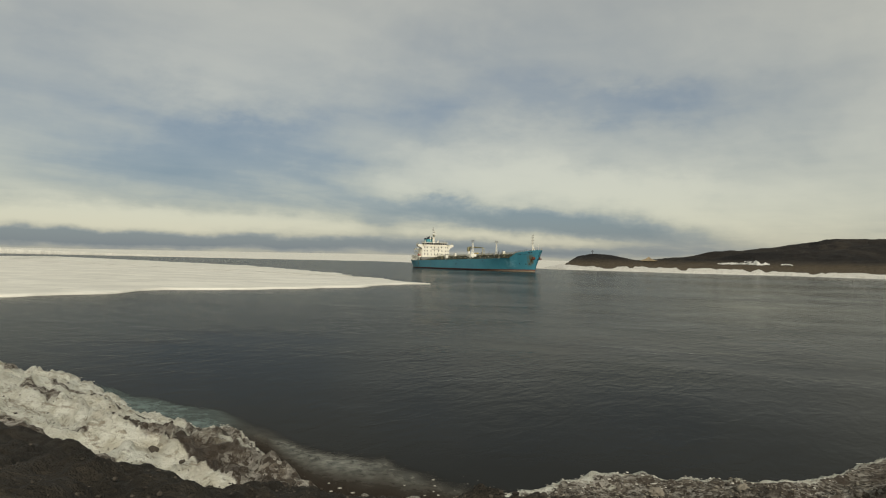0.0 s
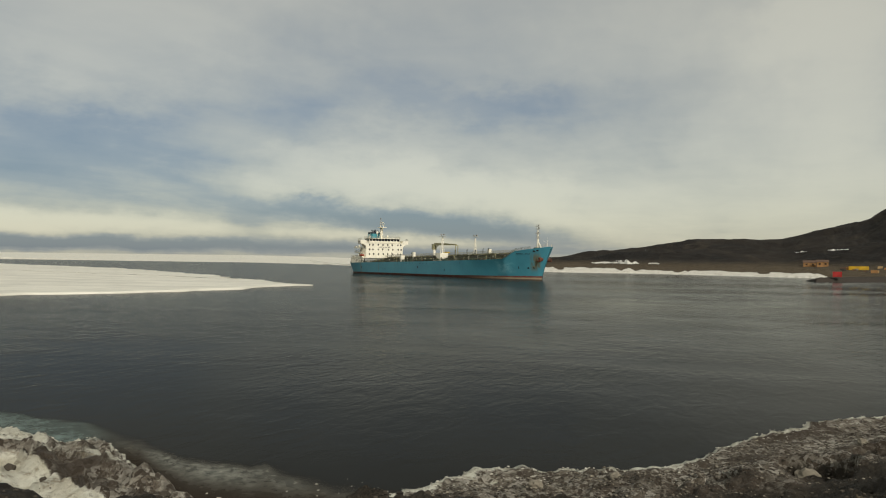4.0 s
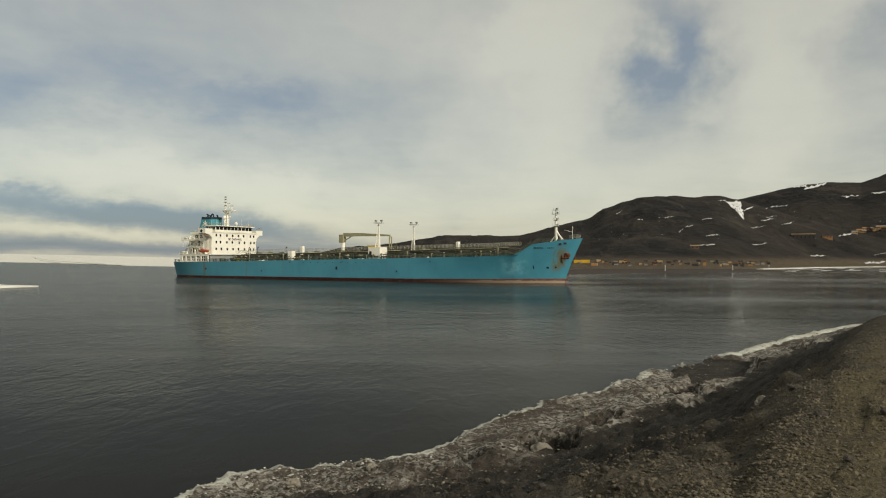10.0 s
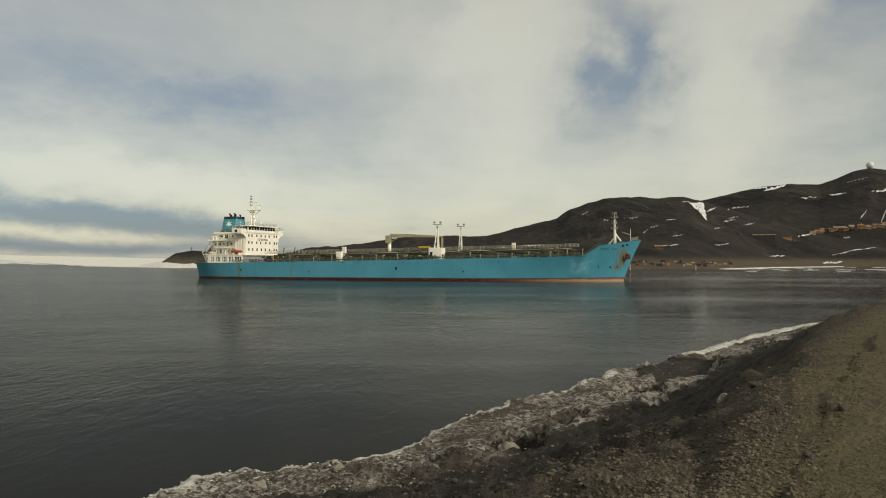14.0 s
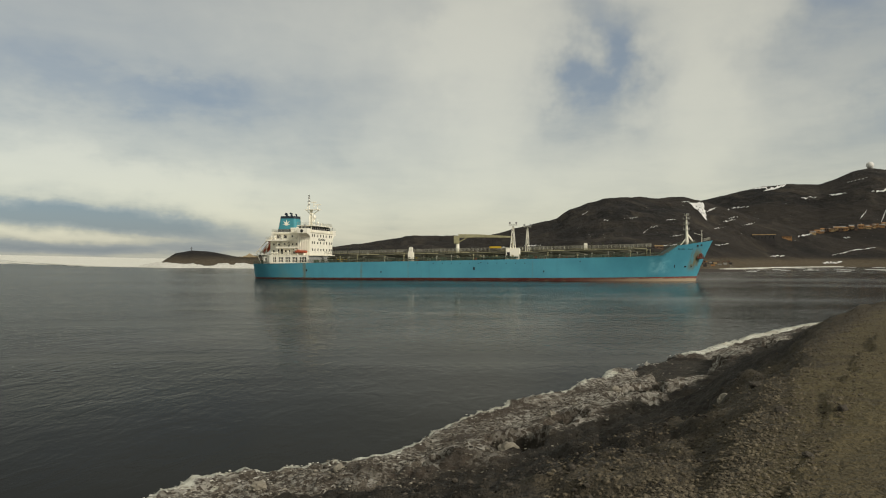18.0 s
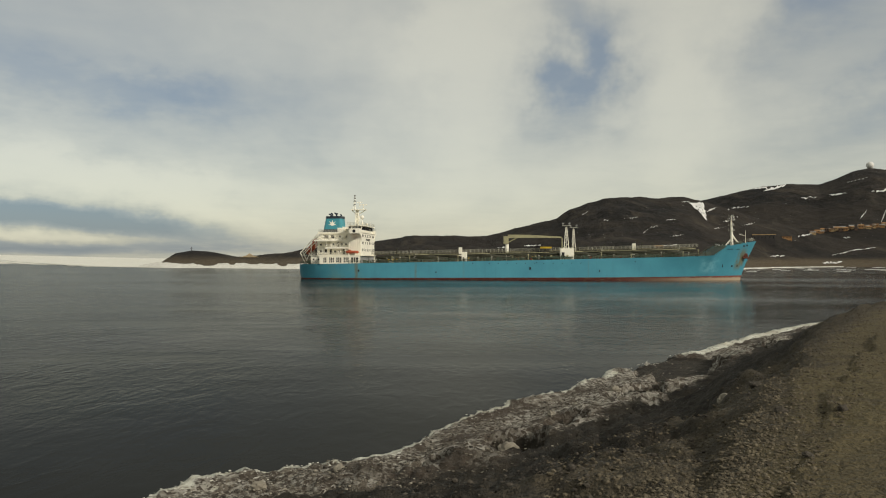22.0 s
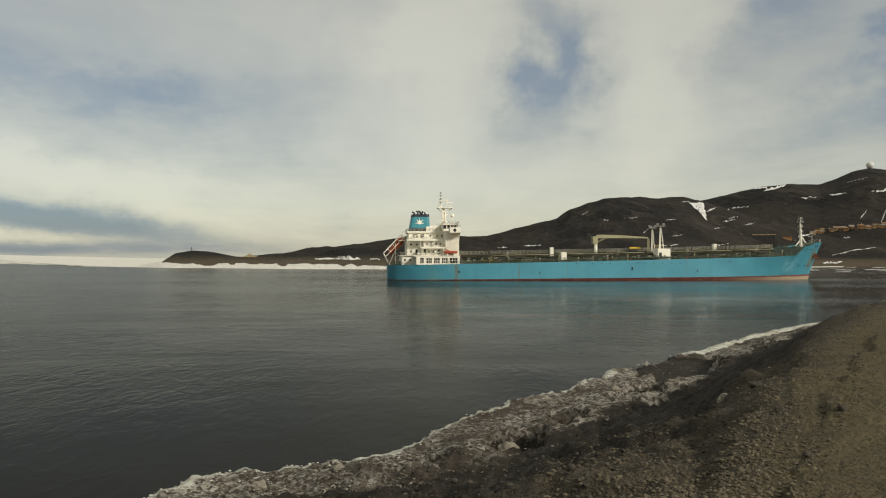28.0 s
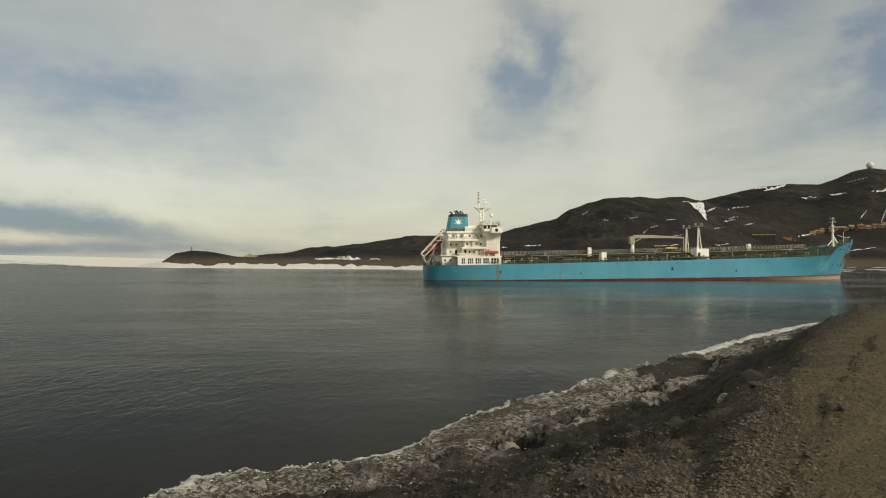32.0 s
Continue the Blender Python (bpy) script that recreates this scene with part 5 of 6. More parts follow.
clutter("bollard", RAIL_DARK, [(x + d, s * 14.6) for x in (32, 52, 76, 118, 140) for s in (-1, 1) for d in (-0.6, 0.6)],
        lambda bm, x, y: (rod(bm, (sx(x), y, deck_z(x)), (sx(x), y, deck_z(x) + 0.8), 0.28, seg=8), rod(bm, (sx(x), y, deck_z(x) + 0.8), (sx(x), y, deck_z(x) + 0.95), 0.36, seg=8)))
clutter("valve_stand", YELLOW, [(98.0, -8.0), (99.6, -9.2), (94.5, -8.4), (38.5, -9.0), (40.5, -10.2), (41.8, -8.6), (70, -9)],
        lambda bm, x, y: (rod(bm, (sx(x), y, deck_z(x)), (sx(x), y, deck_z(x) + 1.3), 0.12, seg=6), rod(bm, (sx(x), y - 0.35, deck_z(x) + 1.3), (sx(x), y + 0.35, deck_z(x) + 1.3), 0.35, seg=8)))
clutter("pipe_riser", PIPE, [(x, y) for x, y in ((41, -5), (46, -5.2), (52, 5), (112, -5), (116, 5), (122, -4.6), (136, -5), (140, -4.8))],
        lambda bm, x, y: (rod(bm, (sx(x), y, deck_z(x)), (sx(x), y, deck_z(x) + 5.4), 0.14, seg=6), rod(bm, (sx(x), y, deck_z(x) + 5.4), (sx(x) + 0.5, y, deck_z(x) + 5.6), 0.2, seg=6)))
clutter("white_locker", WHITE, [(68.4, -11.0, 2.0, 2.2, 3.6), (66.2, -2.0, 1.3, 1.4, 5.6), (134.0, 0.5, 1.3, 1.6, 5.6), (36, 7.5, 3.0, 2.6, 2.4), (118, 6, 2, 2, 2.2)],
        lambda bm, x, y, l, w2, h: box(bm, sx(x - l / 2), sx(x + l / 2), y - w2 / 2, y + w2 / 2, deck_z(x), deck_z(x) + h, 0.05))
clutter("deck_valve", PIPE, [(rnd.uniform(31, 158), -rnd.uniform(4.5, 14.5), rnd.uniform(0.5, 1.9), rnd.uniform(0.1, 0.35)) for _ in range(90)],
        lambda bm, x, y, h, r: (rod(bm, (sx(x), y, deck_z(x)), (sx(x), y, deck_z(x) + h), r * 0.6, seg=5), rod(bm, (sx(x), y, deck_z(x) + h), (sx(x), y, deck_z(x) + h + 0.15), r + 0.15, seg=7)))
clutter("deck_fitting", DECK_GREEN, [(rnd.uniform(31, 158), -rnd.uniform(3, 14), rnd.uniform(0.5, 2.2), rnd.uniform(0.5, 1.4), rnd.uniform(0.4, 1.7)) for _ in range(50)],
        lambda bm, x, y, l, w2, h: box(bm, sx(x - l / 2), sx(x + l / 2), y - w2 / 2, y + w2 / 2, deck_z(x), deck_z(x) + h, 0.05))
clutter("deck_fitting", RUST, [(rnd.uniform(31, 158), -rnd.uniform(5, 14), rnd.uniform(0.3, 0.8), rnd.uniform(0.3, 0.6), rnd.uniform(0.4, 1.1)) for _ in range(24)],
        lambda bm, x, y, l, w2, h: box(bm, sx(x - l / 2), sx(x + l / 2), y - w2 / 2, y + w2 / 2, deck_z(x), deck_z(x) + h, 0.05))
clutter("vent_cowl", RAIL, [(rnd.uniform(31, 158), -rnd.uniform(5, 14), rnd.uniform(0.8, 1.8)) for _ in range(40)],
        lambda bm, x, y, h: (rod(bm, (sx(x), y, deck_z(x)), (sx(x), y, deck_z(x) + h), 0.1, seg=5), box(bm, sx(x) - 0.22, sx(x) + 0.22, y - 0.2, y + 0.2, deck_z(x) + h, deck_z(x) + h + 0.35, 0.04)))
clutter("cross_pipe", PIPE, [(x + rnd.uniform(-1, 1), rnd.uniform(1.0, 1.5)) for x in range(38, 158, 5)],
        lambda bm, x, h: rod(bm, (sx(x), -12.5, deck_z(x) + h), (sx(x), 0, deck_z(x) + h), 0.16, seg=6))
# inclined stairs up to the catwalk
for x in (48.0, 92.5, 121.0, 150.0):
    bm = bmesh.new()
    z = deck_z(x)
    for s in (-0.4, 0.4):
        rod(bm, (sx(x - 1.0), -2.2 + s, z), (sx(x + 1.0), -2.2 + s, z + 3.6), 0.09, seg=5)
        rod(bm, (sx(x - 1.0), -2.2 + s, z + 1.0), (sx(x + 1.0), -2.2 + s, z + 4.6), 0.05, seg=5)
    for k in range(10):
        box(bm, sx(x - 0.95 + 0.2 * k) - 0.12, sx(x - 0.95 + 0.2 * k) + 0.12, -2.6, -1.8, z + 0.3 + 0.35 * k, z + 0.34 + 0.35 * k)
    part("deck_stairs", bm, RAIL, ship)
# manifold: cross pipes amidships
for k in range(7):
    x = 95.5 + k * 2.0
    bm = bmesh.new()
    rod(bm, (sx(x), -13.2, deck_z(x) + 1.3), (sx(x), 13.2, deck_z(x) + 1.3), 0.24, seg=8)
    for s in (-1, 1):
        rod(bm, (sx(x), s * 13.0, deck_z(x) + 1.3), (sx(x), s * 13.3, deck_z(x) + 1.3), 0.42, seg=10)
    part("manifold_pipe", bm, PALE_PIPE if k % 3 == 0 else PIPE, ship)
for s in (-1, 1):
    bm = bmesh.new()
    box(bm, sx(94), sx(109.5), s * 12.6 - 1.0, s * 12.6 + 1.0, 8.35, 8.75)
    part("drip_tray", bm, DECK_GREEN, ship)

# hose crane: pedestal, slewing house, boom with tapering web
crane_x = 84.6
bm = bmesh.new()
rod(bm, (sx(crane_x), 0, 7.7), (sx(crane_x), 0, 14.0), 0.75, 0.65, 12)
smooth(part("crane_pedestal", bm, WHITE, ship))
bm = bmesh.new()
box(bm, sx(crane_x - 1.4), sx(crane_x + 0.6), -1.0, 1.0, 13.9, 17.0, 0.1)
rod(bm, (sx(crane_x - 1.4), 0, 14.2), (sx(crane_x + 1.2), 0, 17.4), 0.25)
rod(bm, (sx(crane_x + 0.2), 0, 14.4), (sx(crane_x + 4.5), 0, 16.6), 0.2)
part("crane_house", bm, PALE_PIPE, ship, "pale grey slewing house of the hose crane")
bm = bmesh.new()
v = [bm.verts.new((sx(x), y, z)) for x, z0, z1, h in ((crane_x + 0.4, 16.2, 17.6, 0.55), (crane_x + 8, 16.3, 17.5, 0.5), (crane_x + 21.4, 16.15, 16.7, 0.3)) for y, z in ((-h, z0), (h, z0), (h, z1), (-h, z1))]
for a in (0, 4):
    for k in range(4):
        bm.faces.new((v[a + k], v[a + (k + 1) % 4], v[a + 4 + (k + 1) % 4], v[a + 4 + k]))
bm.faces.new(v[:4])
bm.faces.new(v[8:])
bmesh.ops.recalc_face_normals(bm, faces=bm.faces)
part("crane_boom", bm, PALE_PIPE, ship, "pale box-girder crane boom lowered on its rest")
bm = bmesh.new()
for y in (-0.7, 0.7):
    rod(bm, (sx(106.2), y, 8.2), (sx(106.2), y, 16.0), 0.22)
rod(bm, (sx(106.2), -0.9, 15.9), (sx(106.2), 0.9, 15.9), 0.2)
part("boom_rest", bm, PALE_PIPE, ship)
bm = bmesh.new()
box(bm, sx(97.5), sx(102.0), -2.8, -1.6, 12.0, 12.7, 0.05)
part("gangway", bm, YELLOW, ship, "yellow stowed gangway")

# lamp posts beside the manifold, the near one on a white deckhouse
for s in (-1, 1):
    bm = bmesh.new()
    px, py = (107.3, -9.6) if s < 0 else (111.3, 8.4)
    base = 11.9 if s < 0 else 7.6
    for dx, dy in ((-0.9, -0.7), (0.9, -0.7), (0.0, 0.9)):
        rod(bm, (sx(px) + dx, py + dy, base), (sx(px) + dx * 0.25, py + dy * 0.25, 20.0), 0.17, 0.12, 6)
    rod(bm, (sx(px), py, base), (sx(px), py, 20.2), 0.14, seg=6)
    for k in range(4):
        z = base + (19.0 - base) * k / 4
        u = 1 - 0.75 * (z - base) / (20.0 - base)
        rod(bm, (sx(px) - 0.9 * u, py - 0.7 * u, z), (sx(px) + 0.7 * u, py - 0.55 * u, z + 1.8), 0.07, seg=5)
    post = part("lamp_post", bm, WHITE, ship, "white three-legged lamp tower")
    bm = bmesh.new()
    box(bm, sx(px - 1.5), sx(px + 1.5), py - 1.2, py + 1.2, 20.5, 20.7)
    part("lamp_platform", bm, RAIL, post)
    for dx in (-1.2, 1.2):
        bm = bmesh.new()
        rod(bm, (sx(px + dx), py, 20.6), (sx(px + dx), py, 21.2), 0.1)
        box(bm, sx(px + dx) - 0.35, sx(px + dx) + 0.35, py - 0.4, py + 0.4, 21.1, 21.7, 0.05)
        part("floodlight", bm, GREY, post)
bm = bmesh.new()
box(bm, sx(104.9), sx(109.9), -12.8, -8.0, 7.5, 11.9, 0.08)
house = part("manifold_house", bm, WHITE, ship, "small white deckhouse with a dark door")
bm = bmesh.new()
box(bm, sx(105.4), sx(106.4), -12.86, -12.76, 8.2, 10.4)
part("house_door", bm, BLACK, house)

# forecastle: mast, winches, fairleads, anchors, name bars
bm = bmesh.new()
rod(bm, (sx(170.9), 0, 12.4), (sx(170.7), 0, 22.2), 0.6, 0.32, 10)
rod(bm, (sx(170.7), 0, 22.0), (sx(170.7), 0, 24.6), 0.14, 0.1, 6)
rod(bm, (sx(173.8), 0, 13.0), (sx(171.0), 0, 17.0), 0.3)
rod(bm, (sx(168.6), 0, 13.0), (sx(170.7), 0, 15.6), 0.25)
foremast = part("foremast", bm, WHITE, ship, "white foremast with small platforms and lamps")
for z, w2 in ((18.6, 1.0), (20.6, 0.9), (22.6, 1.2), (23.9, 0.8)):
    bm = bmesh.new()
    box(bm, sx(170.7 - w2), sx(170.7 + w2), -0.8, 0.8, z, z + 0.12)
    for dx in (-w2, w2):
        rod(bm, (sx(170.7 + dx), 0, z), (sx(170.7 + dx), 0, z + 0.9), 0.06, seg=5)
    part("mast_platform", bm, RAIL, foremast)
    bm = bmesh.new()
    box(bm, sx(170.7 + w2 * 0.5) - 0.25, sx(170.7 + w2 * 0.5) + 0.25, -0.3, 0.3, z + 0.12, z + 0.8, 0.05)
    part("mast_light", bm, GREY, foremast)
clutter("mooring_winch", RAIL_DARK, [(166.5, -4.0), (166.5, 4.0), (173, -2.6), (173, 2.6), (28.0, -7.0), (6.2, -6.5), (6.2, 6.5)],
        lambda bm, x, y: (rod(bm, (sx(x), y - 1.3, max(deck_z(x) - 0.9, 6) + 0.9), (sx(x), y + 1.3, max(deck_z(x) - 0.9, 6) + 0.9), 0.75, seg=12), box(bm, sx(x - 0.9), sx(x + 0.9), y + 1.3, y + 1.8, max(deck_z(x) - 1.0, 5.9), max(deck_z(x) - 1.0, 5.9) + 1.7, 0.05)))
bm = bmesh.new()
rod(bm, (sx(176.2), 0.8, 13.6), (sx(176.2), 0.8, 18.6), 0.12, 0.07, 6)
rod(bm, (sx(176.2), 0.8, 16.6), (sx(173.4), 0.8, 17.4), 0.06, seg=5)
part("jackstaff", bm, WHITE, ship)
rails_between([((sx(162.2), s * 12.0, 9.2), (sx(166.9), s * 9.9, 12.6)) for s in (-1, 1)] + [((sx(167.1), s * 9.8, 12.7), (sx(173.0), s * 6.2, 13.5)) for s in (-1, 1)], edge_rail, 8.0, ship)
for s in (-1, 1):
    for x, z in ((173.6, 12.6), (175.0, 12.9)):
        bm = bmesh.new()
        h = hull_side(x, z)
        h2 = hull_side(x + 0.7, z)
        v = [bm.verts.new((sx(xx), s * (hh + 0.05), zz)) for xx, hh, zz in ((x, h, z - 0.3), (x + 0.7, h2, z - 0.3), (x + 0.7, h2 + 0.08, z + 0.3), (x, h + 0.08, z + 0.3))]
        bm.faces.new(v)
        g = bmesh.ops.extrude_face_region(bm, geom=list(bm.faces))
        for e in g["geom"]:
            if isinstance(e, bmesh.types.BMVert):
                e.co.y -= s * 0.3
        bmesh.ops.recalc_face_normals(bm, faces=bm.faces)
        part("fairlead", bm, BLACK, ship)
    for x, z, wide, high in ((165.4, 4.6, 0.3, 1.1), (169.2, 4.7, 0.7, 0.6), (171.6, 4.8, 0.45, 0.55)) + tuple((78.0 + 3.4 * k, 6.2, 0.35, 0.22) for k in range(11)):
        bm = bmesh.new()
        h0, h1 = hull_side(x, z), hull_side(x + wide, z)
        t0, t1 = hull_side(x, z + high), hull_side(x + wide, z + high)
        v = [bm.verts.new((sx(xx), s * (hh + 0.04), zz)) for xx, hh, zz in ((x, h0, z), (x + wide, h1, z), (x + wide, t1, z + high), (x, t0, z + high))]
        bm.faces.new(v)
        g = bmesh.ops.extrude_face_region(bm, geom=list(bm.faces))
        for e in g["geom"]:
            if isinstance(e, bmesh.types.BMVert):
                e.co.y -= s * 0.3
        bmesh.ops.recalc_face_normals(bm, faces=bm.faces)
        part("hull_port" if high > 0.3 else "scupper", bm, BLACK, ship)
    # anchor in a raised pocket
    bm = bmesh.new()
    ax, az = 175.0, 8.8
    ay = s * (hull_side(ax, az) + 0.1)
    rod(bm, (sx(ax), ay - s * 1.2, az + 0.5), (sx(ax), ay + s * 0.35, az), 1.25, 1.0, 12)
    pocket = smooth(part("anchor_pocket", bm, RUST, ship, "rust-stained anchor bolster"), False)
    bm = bmesh.new()
    rod(bm, (sx(ax), ay, az + 0.7), (sx(ax + 0.2), ay + s * 0.8, az - 0.8), 0.22)
    rod(bm, (sx(ax - 1.0), ay + s * 0.7, az - 0.7), (sx(ax + 1.3), ay + s * 0.7, az - 0.7), 0.26)
    for d in (-0.95, 1.2):
        rod(bm, (sx(ax + d), ay + s * 0.7, az - 0.8), (sx(ax + d * 1.05), ay + s * 0.95, az + 0.6), 0.26, 0.08)
    part("anchor", bm, RUST, pocket, "rusty stockless anchor")
    # the name as plain bars that follow the plating
    for x0, n in ((166.6, 6), (170.4, 4)):
        for k in range(n):
            x = x0 + k * 0.46
            bm = bmesh.new()
            h0, h1 = hull_side(x, 11.4), hull_side(x + 0.22, 11.4)
            v = [bm.verts.new((sx(xx), s * (hh + 0.06), zz)) for xx, hh, zz in ((x, h0 - 0.03, 11.2), (x + 0.22, h1 - 0.03, 11.2), (x + 0.22, h1 + 0.05, 11.65), (x, h0 + 0.05, 11.65))]
            bm.faces.new(v)
            g = bmesh.ops.extrude_face_region(bm, geom=list(bm.faces))
            for e in g["geom"]:
                if isinstance(e, bmesh.types.BMVert):
                    e.co.y -= s * 0.2
            bmesh.ops.recalc_face_normals(bm, faces=bm.faces)
            part("name_bar", bm, NAVY, ship)
    # small marks on the side: fender sockets, draught marks, tug marks
    for x, z, w2, h2, mat in ((28, 3.6, 0.25, 0.8, BLACK), (93.5, 4.4, 0.3, 1.0, BLACK), (119, 3.4, 0.2, 0.6, BLACK), (96, 6.6, 0.2, 0.3, NAVY), (58, 3.0, 0.2, 0.5, NAVY), (72, 6.4, 0.2, 0.3, NAVY), (132, 6.9, 0.2, 0.3, NAVY)):
        bm = bmesh.new()
        hb = hull_side(x, z)
        box(bm, sx(x - w2), sx(x + w2), s * hb - 0.12, s * hb + 0.12, z - h2 / 2, z + h2 / 2)
        part("hull_mark", bm, mat, ship)

# ---- the far shore ----
def on_land(a, el):
    """Where the sight line at that azimuth and height meets the far slopes."""
    r = lerp(a, COAST_AZ, COAST_R) + 2
    while r < 2000:
        z = land_height(a, r)
        if math.degrees(math.atan2(z - HEIGHT, r)) >= el:
            return r, z
        r += 2.0
    return 1400.0, land_height(a, 1400.0)


PATCH = snow_material("hill_snow", (0.78, 0.77, 0.73), 0.25, (0.2, 0.17, 0.14), 0.05)


def snow_patch(a, el, wide, deep, lean=0.0, seed=0, tri=0.0, label="old snow lying in a hollow of the hill"):
    """A drift draped over the slope, wide across and deep up the slope."""
    r0, z0 = on_land(a, el)
    rings, n = 5, 22
    verts, faces = [], []
    for k in range(rings + 1):
        for q in range(n):
            t = math.tau * q / n
            rad = (k / rings) * max(0.12, 0.7 + 0.95 * fbm(math.cos(t) * 1.7 + seed * 3.1, math.sin(t) * 1.7, seed, 5))
            u, v = rad * math.cos(t), rad * math.sin(t)
            u *= 1 + tri * v
            du, dv = u * wide / 2 + lean * v * deep / 2, v * deep / 2
            rr = r0 + dv
            aa = a + math.degrees(du / r0)
            verts.append((*polar(aa, rr), land_height(aa, rr) + 0.5))
    for k in range(rings):
        for q in range(n):
            p = (q + 1) % n
            faces.append((k * n + q, k * n + p, (k + 1) * n + p, (k + 1) * n + q))
    me = bpy.data.meshes.new("snow_patch")
    me.from_pydata(verts, [], faces)
    me.materials.append(PATCH)
    return tagged(new("snow_patch", me), label, "snow", "snow patches on the hill")


def quick_land(a, el):
    """As on_land, in long strides that are then halved."""
    r, step = lerp(a, COAST_AZ, COAST_R) + 2, 16.0
    while r < 1990:
        if math.degrees(math.atan2(land_height(a, r) - HEIGHT, r)) >= el:
            if step < 1.5:
                break
            r -= step
            step /= 4
        r += step
    return r


def snow_streak(a0, a1, el0, el1, thick, seed, taper=0.0, label="thin snow streak in a fold of the hill"):
    """A drift that follows a line of the hillside from a0, el0 to a1, el1, its edges broken."""
    n = max(10, int((a1 - a0) * 26))
    verts, faces = [], []
    for i in range(n + 1):
        u = i / n
        a = a0 + (a1 - a0) * u + 0.04 * fbm(u * 4, seed, 3.0, 3)
        half = thick * (0.25 + 0.75 * math.sin(math.pi * min(1, max(0, u))) ** 0.6) * (1 - taper * u) * max(0.1, 0.55 + 1.1 * fbm(u * 6 + seed, seed, 1.0, 5))
        mid = el0 + (el1 - el0) * u + 0.09 * fbm(u * 5, seed * 2, 0, 4)
        for k in (-1, 0, 1):
            r = min(quick_land(a, mid + k * half / 2), 1740)
            verts.append((*polar(a, r), land_height(a, r) + 0.6))
    for i in range(n):
        for k in (0, 1):
            faces.append((i * 3 + k, i * 3 + k + 1, i * 3 + k + 4, i * 3 + k + 3))
    me = bpy.data.meshes.new("snow_streak")
    me.from_pydata(verts, [], faces)
    me.materials.append(PATCH)
    return tagged(new("snow_streak", me), label, "snow", "snow streaks on the hill")


# the snow-filled gully: wide at the skyline, narrowing downhill
def build_gully():
    verts, faces = [], []
    rows, cols = 26, 9
    for i in range(rows + 1):
        u = i / rows
        el = 4.12 - 1.3 * u
        wide = 0.95 * (1 - u) ** 1.5 + 0.1 + 0.16 * fbm(u * 6.0, 2.0, 0.0, 4)
        c = 19.0 + 0.75 * u ** 0.8 + 0.08 * fbm(u * 5.0, 7.0, 1.0, 3)
        for k in range(cols):
            v = k / (cols - 1) - 0.5
            a = c + max(0.04, wide) * v + 0.07 * fbm(i * 0.9, k * 1.3, 5.0, 3)
            r = min(quick_land(a, el + 0.1 * fbm(k * 0.9, i * 0.5, 1.0, 3)), 1400)
            verts.append((*polar(a, r), land_height(a, r) + 0.7))
    for i in range(rows):
        for k in range(cols - 1):
            if fbm(i * 0.45, k * 0.9, 4.0, 3) > 0.46 and i > 3:
                continue
            p = i * cols + k
            faces.append((p, p + 1, p + cols + 1, p + cols))
    me = bpy.data.meshes.new("snow_gully")
    me.from_pydata(verts, [], faces)
    me.materials.append(PATCH)
    tagged(new("snow_gully", me), "white snow filling a gully that narrows downhill", "snow")


build_gully()
for k, (a0, a1, e0, e1, th) in enumerate((
        (19.6, 20.4, 3.4, 3.75, 0.13), (18.0, 18.6, 4.25, 4.2, 0.08), (23.0, 24.9, 5.0, 5.45, 0.3), (23.6, 25.1, 4.85, 5.25, 0.22), (24.6, 25.3, 5.35, 5.5, 0.12), (26.0, 27.0, 4.25, 4.3, 0.08), (27.7, 28.8, 4.42, 4.52, 0.09),
        (30.3, 31.4, 4.5, 4.62, 0.13), (27.3, 27.9, 5.55, 5.75, 0.12), (21.2, 22.6, 3.6, 3.78, 0.1), (20.9, 21.7, 2.7, 2.85, 0.07), (21.2, 21.9, 2.95, 3.05, 0.05), (29.6, 30.0, 2.75, 3.3, 0.12), (30.85, 31.1, 2.5, 3.3, 0.12),
        (25.8, 26.7, 1.52, 1.75, 0.12), (29.4, 29.75, 2.05, 2.4, 0.13), (27.3, 28.5, -0.28, -0.22, 0.14), (27.9, 30.5, 0.3, 0.8, 0.09), (24.0, 25.0, 0.18, 0.22, 0.1), (28.6, 29.0, 1.45, 1.5, 0.06), (22.2, 23.0, 2.4, 2.6, 0.06),
        (14.2, 14.9, 3.05, 3.1, 0.05), (15.7, 16.3, 2.3, 2.45, 0.06), (16.9, 17.6, 2.85, 2.95, 0.05), (12.3, 12.9, 2.9, 3.0, 0.05), (17.2, 18.2, 1.65, 1.8, 0.07), (15.2, 15.6, 1.9, 2.2, 0.06), (20.2, 21.2, 2.2, 2.3, 0.05),
        (6.3, 7.6, 0.95, 1.02, 0.1), (4.2, 5.0, 0.82, 0.86, 0.07), (-8.1, -7.2, 0.08, 0.12, 0.08), (16.6, 17.8, 0.95, 1.0, 0.09), (20.3, 21.3, 1.0, 1.08, 0.06), (10.7, 11.2, 3.3, 3.6, 0.06))):
    snow_streak(a0, a1, e0, e1, th, 1.7 * k + 0.4)


